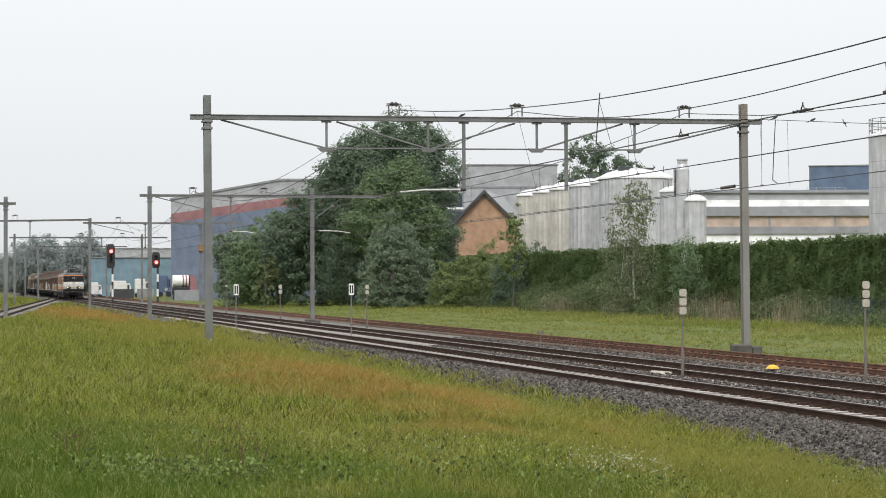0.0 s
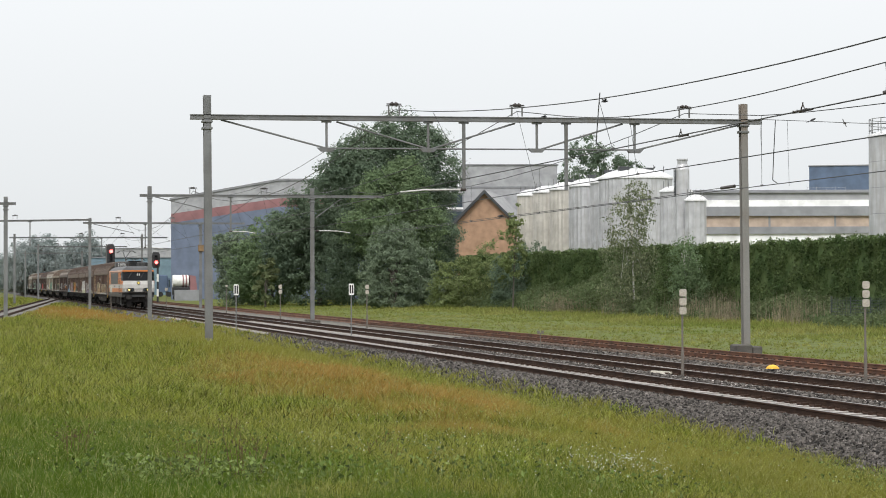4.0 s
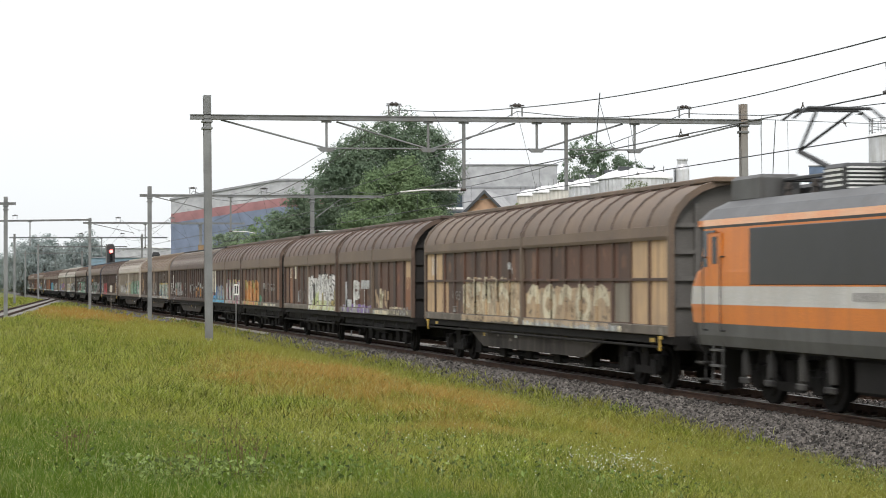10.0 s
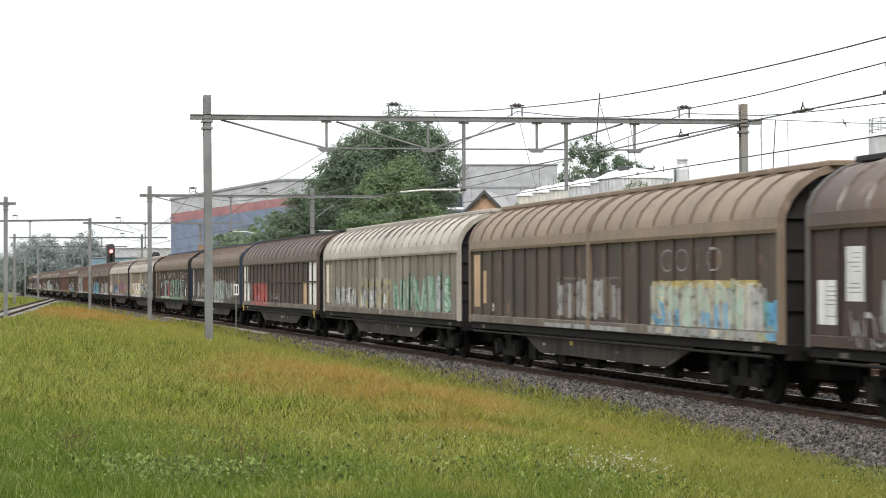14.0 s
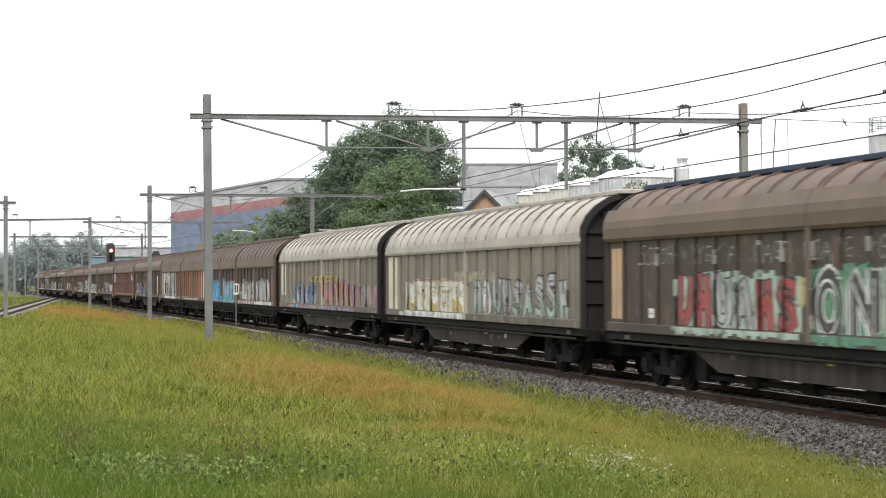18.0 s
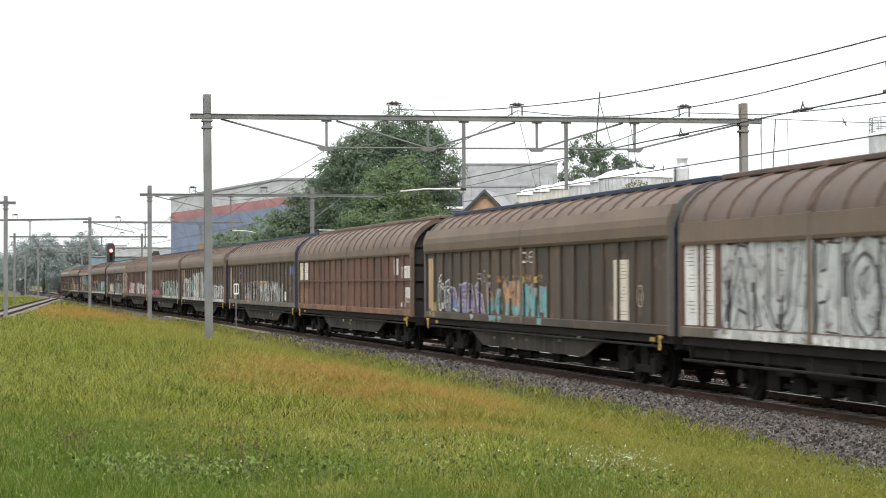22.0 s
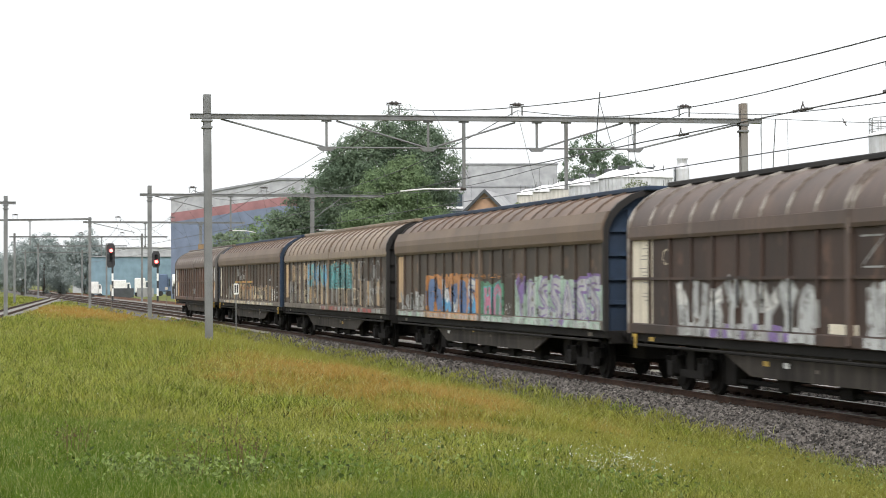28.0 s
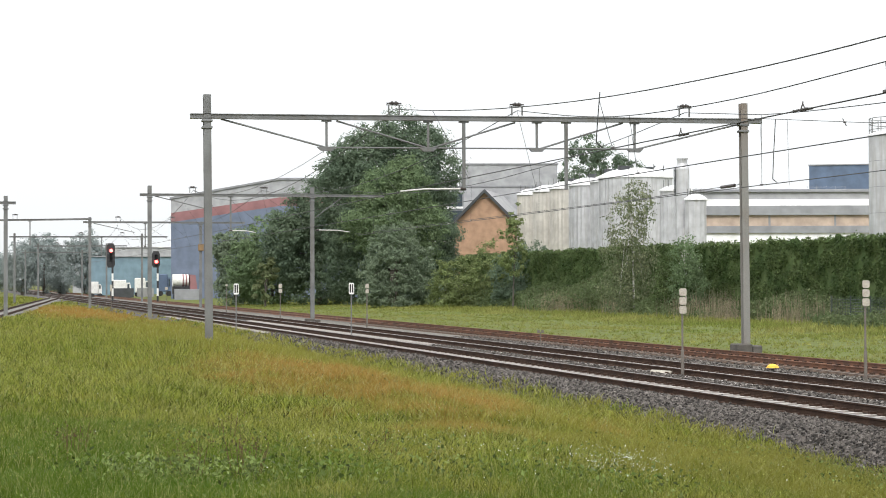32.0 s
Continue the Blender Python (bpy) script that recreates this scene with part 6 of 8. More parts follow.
def bogie_frame_mesh(base):
    bm = B()
    for s in (-1, 1):
        prism(bm, [(-base / 2 - 0.42, 0.50), (-base / 2 - 0.36, 0.72), (-base / 2 + 0.25, 0.74), (-0.45, 0.46), (0.45, 0.46), (base / 2 - 0.25, 0.74), (base / 2 + 0.36, 0.72), (base / 2 + 0.42, 0.50), (base / 2 - 0.2, 0.52), (0.5, 0.30), (-0.5, 0.30), (-base / 2 + 0.2, 0.52)], s * 0.98 - 0.05, s * 0.98 + 0.05, axis="x")
        for y in (-base / 2, base / 2):
            box(bm, s * 1.02 - 0.10, s * 1.02 + 0.10, y - 0.16, y + 0.16, 0.30, 0.62, 0.02)
            for d in (-0.26, 0.26):
                rod(bm, (s * 1.03, y + d, 0.38), (s * 1.03, y + d, 0.72), 0.07, n=8)
    box(bm, -1.0, 1.0, -0.22, 0.22, 0.45, 0.85)
    return mesh_of(bm, "bogie_frame")


def belly_mesh(half):
    bm = B()
    prism(bm, [(-half * 0.58, 1.0), (-half * 0.42, 0.50), (half * 0.42, 0.50), (half * 0.58, 1.0)], -1.21, -1.15, axis="x")
    return mesh_of(bm, "side_sill")


def sole_mesh(half):
    bm = B()
    box(bm, -1.34, -1.22, -half, half, 0.99, 1.16)
    return mesh_of(bm, "sole_bar")


def step_rail_mesh(half, z):
    bm = B()
    rod(bm, (-1.40, -half * 0.96, z), (-1.40, half * 0.96, z), 0.03, n=6)
    for y in np.linspace(-half * 0.9, half * 0.9, 7):
        rod(bm, (-1.40, y, z), (-1.28, y + 0.25, 1.06), 0.018, n=4)
    return mesh_of(bm, "step_rail")


def beam_end_mesh():
    bm = B()
    box(bm, -1.25, 1.25, -0.1, 0.1, 0.86, 1.16, 0.02)
    return mesh_of(bm, "end_beam")


def buffer_mesh():
    bm = B()
    rod(bm, (0, 0, 0), (0, -0.38, 0), 0.12, 0.10, n=14)
    rod(bm, (0, -0.38, 0), (0, -0.56, 0), 0.075, n=12)
    rod(bm, (0, -0.56, 0), (0, -0.62, 0), 0.20, 0.22, n=18)
    return mesh_of(bm, "buffer")


def handle_mesh():
    bm = B()
    box(bm, -0.02, 0.02, -0.035, 0.035, -0.26, 0.0, 0.01)
    box(bm, -0.025, 0.025, -0.12, 0.04, -0.02, 0.05, 0.01)
    return mesh_of(bm, "brake_handle")


WHEELSET, BOGIE, BUFFER, HANDLE, END, ARCH = wheel_mesh(0.46), bogie_frame_mesh(1.8), buffer_mesh(), handle_mesh(), end_mesh(), arch_mesh()
HOOP, UPRIGHT, END_BEAM, END_RIB, END_POST = hoop_mesh(), upright_mesh(), beam_end_mesh(), end_rib_mesh(False), end_rib_mesh(True)
KINDS = {}
for key, length, ribs, rail_z in (("long", 22.35, 10, 0.92), ("long_rail", 22.35, 9, 0.92), ("short", 12.85, 5, 0.70)):
    h = length / 2
    KINDS[key] = dict(length=length, ribs=ribs, wall=wall_mesh(h - 0.05), roof=roof_mesh(h - 0.02), band=band_mesh(h - 0.02), eave=eave_mesh(h - 0.02, 0.16 if key == "short" else 0.0), tall_eave=tall_eave_mesh(h - 0.02), sole=sole_mesh(h), belly=belly_mesh(h), rail=step_rail_mesh(h, rail_z))


def arc(cx, cy, rx, ry, a0, a1, n=9):
    return [(cx + rx * math.cos(radians(a0 + (a1 - a0) * i / n)), cy + ry * math.sin(radians(a0 + (a1 - a0) * i / n))) for i in range(n + 1)]


# the strokes of each sign, across and up in a unit square
SIGNS = {
    "I": [[(0.5, 0), (0.5, 1)]],
    "L": [[(0.15, 1), (0.15, 0.03), (0.9, 0.03)]],
    "N": [[(0.1, 0), (0.1, 1), (0.9, 0), (0.9, 1)]],
    "Y": [[(0.1, 1), (0.5, 0.5), (0.9, 1)], [(0.5, 0.5), (0.5, 0)]],
    "U": [[(0.1, 1), (0.1, 0.35)] + arc(0.5, 0.35, 0.4, 0.35, 180, 360) + [(0.9, 1)]],
    "O": [arc(0.5, 0.5, 0.42, 0.5, 90, 450, 16)],
    "Z": [[(0.1, 1), (0.9, 1), (0.1, 0), (0.9, 0)]],
    "K": [[(0.1, 0), (0.1, 1)], [(0.9, 1), (0.15, 0.45), (0.9, 0)]],
    "E": [[(0.9, 1), (0.1, 1), (0.1, 0), (0.9, 0)], [(0.1, 0.52), (0.75, 0.52)]],
    "C": [arc(0.55, 0.5, 0.45, 0.5, 50, 310, 12)],
    "P": [[(0.1, 0), (0.1, 1)], [(0.1, 1)] + arc(0.5, 0.72, 0.4, 0.28, 90, -90, 7) + [(0.1, 0.44)]],
    "T": [[(0.0, 1), (1, 1)], [(0.5, 1), (0.5, 0)]],
    "3": [arc(0.45, 0.75, 0.4, 0.25, 150, -90, 8) + arc(0.45, 0.26, 0.45, 0.26, 90, -150, 8)],
    # shapes that spell nothing
    "hoop": [[(0.1, 0), (0.1, 0.6)] + arc(0.5, 0.6, 0.4, 0.4, 180, 0, 8) + [(0.9, 0)]],
    "ring": [arc(0.5, 0.5, 0.42, 0.5, 60, 420, 14), [(0.5, 0.3), (0.6, 0.6)]],
    "zig": [[(0.05, 1), (0.35, 0.05), (0.55, 0.8), (0.95, 0.0)]],
    "coil": [[(0.9, 0.95), (0.35, 1.0), (0.1, 0.75), (0.8, 0.45), (0.9, 0.15), (0.4, 0.0), (0.05, 0.1)]],
    "gate": [[(0.15, 0), (0.2, 1)], [(0.8, 0.05), (0.75, 0.95)], [(0.15, 0.5), (0.8, 0.6)]],
    "hook": [[(0.85, 0.95), (0.3, 0.9), (0.1, 0.45), (0.35, 0.05), (0.85, 0.2), (0.8, 0.55), (0.45, 0.5)]],
    "cup": [[(0.1, 1), (0.15, 0.25), (0.5, 0.0), (0.85, 0.25), (0.9, 0.95)]],
    "peak": [[(0.0, 0), (0.45, 1), (0.95, 0)], [(0.25, 0.4), (0.75, 0.4)]],
    "fork": [[(0.5, 0), (0.5, 0.55), (0.1, 1)], [(0.5, 0.55), (0.95, 0.9)]],
}
SHAPES = ("hoop", "ring", "zig", "coil", "gate", "hook", "cup", "peak", "fork")


def spray(parent, rng, y0, y1, z0, z1, fills, line=None, style="block", text="", back=None, glow_back=0.12, posts=()):
    """Spray paint on a wagon's side, over the panels, the uprights and the base rail: fat outlined signs ("block"), fat signs with no
    outline ("roller"), thin lines ("scrawl") or a plain smear ("smear"). A fill a/b has one colour above and one below."""
    groups = {}

    def face(col, pts):
        vs, fs = groups.setdefault(col, ([], []))
        fs.append(tuple(range(len(vs), len(vs) + 4)))
        vs.extend(pts)

    def quad(col, p, layer):
        """p: four (y, z), laid on the panel or the base rail, and on the uprights that it crosses."""
        ys, zs = [q[0] for q in p], [q[1] for q in p]
        zm = sum(zs) / 4
        if zm < 1.37:
            x = -1.4125 - layer * 0.0015
            face(col, [(x, y, min(max(z, 1.175), 1.354)) for y, z in p])
            return
        x = -WALL_X - 0.003 - layer * 0.0015
        face(col, [(x, y, min(max(z, 1.38), 3.14)) for y, z in p])
        lo, hi = max(min(zs), 1.385), min(max(zs), 3.13)
        for yp in posts:
            if min(ys) - 0.01 < yp < max(ys) + 0.01 and hi > lo:
                xo = -WALL_X - 0.0575 - layer * 0.0015
                face(col, [(xo, yp - 0.044, lo), (xo, yp + 0.044, lo), (xo, yp + 0.044, hi), (xo, yp - 0.044, hi)])
                face(col, [(xo, yp - 0.0475, lo), (-WALL_X - 0.008, yp - 0.0475, lo), (-WALL_X - 0.008, yp - 0.0475, hi), (xo, yp - 0.0475, hi)])

    def ribbon(points, width, layer, upper, lower, cut):
        pts = np.asarray(points, float)
        seg = np.linalg.norm(np.diff(pts, axis=0), axis=1)
        along = np.concatenate([[0], np.cumsum(seg)])
        k = max(3, int(along[-1] / 0.16))
        u = np.linspace(0, along[-1], k + 1)
        pts = np.stack([np.interp(u, along, pts[:, 0]), np.interp(u, along, pts[:, 1])], 1)
        d = np.gradient(pts, axis=0)
        d /= np.linalg.norm(d, axis=1)[:, None] + 1e-9
        n = np.stack([-d[:, 1], d[:, 0]], 1) * width / 2
        pts[0] -= d[0] * width * 0.35
        pts[-1] += d[-1] * width * 0.35
        p, q = pts + n, pts - n
        for i in range(k):
            col = upper if (pts[i, 1] + pts[i + 1, 1]) / 2 > cut else lower
            quad(col, [tuple(p[i]), tuple(q[i]), tuple(q[i + 1]), tuple(p[i + 1])], layer)

    tall, long = z1 - z0, y1 - y0
    if style == "smear" or back:
        # a soft-edged field behind the signs
        col = back or fills[0]
        k = max(4, int(long / 0.22))
        grow = glow_back if style != "smear" else 0.0
        for i in range(k):
            ya, yb = y0 - grow + (long + 2 * grow) * i / k, y0 - grow + (long + 2 * grow) * (i + 1) / k
            top = z1 + grow * 0.8 - tall * 0.16 * rng.uniform(0, 1) - tall * 0.08 * abs(2 * (i + 0.5) / k - 1) ** 4
            low = z0 - grow * 0.5 + tall * 0.08 * rng.uniform(0, 1)
            if style == "smear":
                col = fills[int(rng.integers(len(fills)))]
            cuts = [low] + [c for c in np.linspace(1.37, 3.1, 6) if low < c < top] + [top]
            for za, zb in zip(cuts, cuts[1:]):
                quad(col, [(ya, za), (yb, za), (yb, zb), (ya, zb)], 0)
    if style == "scrawl" and not text and tall > 0.65:
        # small rows, one above the other
        rows = int(round(tall / 0.4))
        for r in range(rows):
            a, b = sorted(rng.uniform(0, 1, 2))
            if b - a > 0.25:
                spray(parent, rng, y0 + a * long, y0 + b * long, z0 + tall * r / rows, z0 + tall * (r + 0.85) / rows, fills, style="scrawl", posts=posts)
    elif style != "smear":
        signs = list(text) if text else []
        if not signs:
            count = max(1, int(round(long / (tall * 0.82 + 0.1))))
            signs = [SHAPES[int(rng.integers(len(SHAPES)))] for _ in range(count)]
        w = long / len(signs)
        thick = {"block": 0.25, "roller": 0.29, "scrawl": 0.06}[style] * min(tall, 1.2 * w)
        thick = max(thick, 0.03)
        for i, key in enumerate(signs):
            left = y1 - i * w
            fill = fills[i % len(fills)] if text else fills[int(rng.integers(len(fills)))]
            upper, _, lower = fill.partition("/")
            lower = lower or upper
            cut = z0 + tall * rng.uniform(0.4, 0.6)
            lean = 0.0 if text else rng.uniform(-0.14, 0.14) * w
            rise = 0.0 if text else rng.uniform(-0.06, 0.12) * tall
            pad = thick * 0.55
            lines = []
            for stroke in SIGNS[key]:
                lines.append([(left - pad - u * (w * (1.0 if style == "scrawl" else 1.04) - 2 * pad) + lean * (v - 0.5) + (0 if text else rng.normal() * 0.02 * w),
                               z0 + pad + rise * v + v * (tall - 2 * pad) + (0 if text else rng.normal() * 0.025 * tall)) for u, v in stroke])
            if line and style == "block":
                for pts in lines:
                    ribbon(pts, thick + 0.10 + rng.uniform(0, 0.03), 1, line, line, 0)
            for pts in lines:
                ribbon(pts, thick, 2, upper, lower, cut)
            if line and style == "block":
                # shading strokes and drips
                for pts in lines[:1]:
                    p = np.asarray(pts, float)
                    ribbon(p + np.array([thick * 0.22, -thick * 0.1]), thick * 0.16, 3, line, line, 0)
            if rng.uniform() < 0.4 and style != "scrawl":
                yd = left - rng.uniform(0.2, 0.8) * w
                ribbon([(yd, z0 + 0.08), (yd, z0 - rng.uniform(0.08, 0.2))], 0.035, 2, lower, lower, 0)
    for col, (vs, fs) in groups.items():
        tagged(raw("graffiti", vs, fs, M["g_" + col], parent, col + " spray paint"), kind="stuff")


def wagon(kind, name, label, wall, roof, end, panels=(), sprays=(), seed=0, handles=False, hoop=None, rail_tint=None, hoops=None, eave=None):
    k = KINDS[kind]
    rng = np.random.default_rng(seed)
    L = k["length"]
    h = L / 2
    top = new(name)
    tagged(top, label, "freight wagon", "wagons of the passing train")
    turn = pose(0, 0, 0, 0, 0, 180)
    for s in (0, 1):
        # two sliding walls a side, running from the middle
        for back in (0, 1):
            m = Matrix.Identity(4) if back == 0 else Matrix.Diagonal((1, -1, 1, 1))
            m = (turn if s else Matrix.Identity(4)) @ m
            share("sliding_wall", k["wall"], M[wall], top, place=m)
            share("base_rail", k["band"], M[rail_tint or wall], top, place=m)
            share("eave_rail", k["tall_eave" if end == "end_blue" else "eave"], M[eave or roof], top, place=m)
            if kind == "long_rail":
                bm = B()
                box(bm, -WALL_X - 0.045, -WALL_X, 0.03, h - 0.05, 2.30, 2.36)
                part("waist_rail", bm, M[wall], top, place=m)
            for j in range(k["ribs"] + 1):
                if back and j == 0:
                    continue
                share("upright", UPRIGHT, M[wall], top, place=m @ pose(0, 0.10 + (h - 0.22) * j / k["ribs"], 0))
        share("sole_bar", k["sole"], M["under"], top, place=turn if s else None)
        share("step_rail", k["rail"], M["under"], top, place=turn if s else None)
        if kind != "short":
            share("side_sill", k["belly"], M["belly"], top, place=turn if s else None)
    for back in (0, 1):
        share("roof", k["roof"], M[roof], top, place=Matrix.Diagonal((1, 1 if back == 0 else -1, 1, 1)))
        for j in range(k["ribs"]):
            share("roof_hoop", HOOP, M[hoops or HOOP_SHADE.get(roof, roof)], top, place=pose(0, (1 if back else -1) * (0.12 + (h - 0.3) * j / k["ribs"]), 0))
        share("end_beam", END_BEAM, M["under"], top, place=pose(0, (h - 0.1) * (1 if back else -1), 0))
        m = pose(0, h - 0.25, 0, 0, 0, 180) if back else pose(0, -h + 0.25, 0)
        wall_end = share("end_wall", END, M[end], top, place=m)
        for z in (1.75, 2.3, 2.85, 3.4):
            share("end_rib", END_RIB, M[end], wall_end, place=pose(0, 0, z))
        for x in (-0.75, 0.75):
            share("end_post", END_POST, M[end], wall_end, place=pose(x, 0, 0))
        share("end_hoop", ARCH, M[hoop or roof], top, place=pose(0, (h - 0.06) * (1 if back else -1), 0))
        for x in (-0.875, 0.875):
            share("buffer", BUFFER, M["under"], top, place=pose(x, (h + 0.0) * (1 if back else -1), 1.06, 0, 0, 180 if back else 0))
        if handles:
            share("brake_handle", HANDLE, M["dullyellow"], top, "yellow brake handle", place=pose(-1.43, (h - 0.55) * (1 if back else -1), 1.10, 0, 0, 180 if back else 0))
    bm = B()
    box(bm, -0.46, 0.46, -h - 0.1, h + 0.1, 4.33, 4.44, 0.02)
    part("ridge_strip", bm, M["end_blue" if end == "end_blue" else "end_dark" if wall == "w_dark" and kind != "short" else roof], top)
    bm = B()
    box(bm, -1.32, 1.32, -h + 0.3, h - 0.3, 1.10, 1.17)
    part("floor", bm, M["under"], top)
    for s in (-1, 1):
        bm = B()
        box(bm, s * 1.385 - 0.05, s * 1.385 + 0.05, -0.08, 0.08, 1.20, 3.46, 0.01)
        part("middle_post", bm, M[eave or roof], top)
    if kind != "short":
        for y in (-h + 2.75, h - 2.75):
            b = share("bogie", BOGIE, M["under"], top, place=pose(0, y, 0))
            for d in (-0.9, 0.9):
                share("wheelset", WHEELSET, M["under"], b, place=pose(0, d, 0))
    else:
        for y in (-4.0, 4.0):
            share("wheelset", WHEELSET, M["under"], top, place=pose(0, y, 0))
            for s in (-1, 1):
                bm = B()
                for i in range(5):
                    w = 0.75 - 0.13 * i
                    box(bm, s * 1.03 - 0.05, s * 1.03 + 0.05, y - w, y + w, 0.80 - 0.025 * i, 0.822 - 0.025 * i)
                prism(bm, [(y - 0.5, 0.95), (y - 0.16, 0.3), (y + 0.16, 0.3), (y + 0.5, 0.95)], s * 0.9 - 0.015, s * 0.9 + 0.015, axis="x")
                part("leaf_spring", bm, M["under"], top)
        for s in (-1, 1):
            bm = B()
            box(bm, s * 1.17 - 0.04, s * 1.17 + 0.04, -h + 0.3, h - 0.3, 0.76, 1.12)
            part("frame_girder", bm, M["under"], top)
        bm = B()
        rod(bm, (-1.0, -1.2, 0.75), (-1.0, 0.6, 0.75), 0.24, n=14)
        box(bm, -1.15, -0.6, 1.3, 2.0, 0.55, 0.98, 0.03)
        part("air_tank", bm, M["under"], top)
    bm = B()
    box(bm, -0.28, 0.28, -h + 0.4, h - 0.4, 0.50, 1.1)
    part("centre_sill", bm, M["under"], top)
    for s in (-1, 1):
        bm = B()
        reach = h - 4.6 if kind != "short" else 2.9
        rod(bm, (s * 0.75, -reach, 0.33), (s * 0.75, reach, 0.33), 0.05, n=6)
        for y in np.linspace(-reach, reach, 6):
            box(bm, s * 0.75 - 0.12, s * 0.75 + 0.12, y - 0.3, y + 0.3, 0.24, 0.95, 0.02)
        part("brake_rigging", bm, M["under"], top)
    if kind != "short":
        for i in range(5):
            bm = B()
            y = rng.uniform(-h * 0.4, h * 0.4)
            z = rng.uniform(0.66, 0.9)
            box(bm, -1.214, -1.2105, y, y + rng.uniform(0.08, 0.3), z, z + rng.uniform(0.05, 0.13))
            part("stencil_patch", bm, M["dullyellow" if i == 4 else "p_white" if i == 3 else "rail_dust"], top)
        for y in (-h + 1.1, h - 1.5):
            bm = B()
            box(bm, -1.346, -1.341, y, y + 0.3, 1.01, 1.10)
            part("data_plate", bm, M["dullyellow" if handles else "rail_dust"], top)
    # painted or renewed panels: start and end along the side, low and high edge, colour
    for a, b, z0, z1, col in panels:
        bm = B()
        box(bm, -WALL_X - 0.004, -WALL_X, -h + a * L, -h + b * L, z0, z1)
        pnl = part("side_panel", bm, M[col], top, {"p_tan": "tan panel", "p_cream": "cream panel", "p_white": "white panel", "p_plain": "white panel"}.get(col, "repainted panel"))
        if col in ("p_white", "p_cream") and (b - a) * L < 1.6:
            bm = B()
            yy = -h + a * L
            wd = (b - a) * L
            for i in range(14):
                zz = z1 - 0.12 - 0.075 * i - (0.12 if i > 4 else 0) - (0.15 if i > 9 else 0)
                if zz > z0 + 0.06:
                    ya = yy + wd * rng.uniform(0.14, 0.3)
                    box(bm, -WALL_X - 0.007, -WALL_X - 0.0042, ya, min(ya + rng.uniform(0.15, 0.5), yy + 0.9 * wd), zz, zz + 0.02)
            part("data_print", bm, M["p_text"], pnl)
    posts = [q * (0.10 + (h - 0.22) * j / k["ribs"]) for q in (-1, 1) for j in range(k["ribs"] + 1)]
    for a, b, z0, z1, fills, line, *more in sprays:
        spray(top, rng, -h + a * L, -h + b * L, z0, z1, fills.split(), line, posts=posts, **(more[0] if more else {}))
    return top


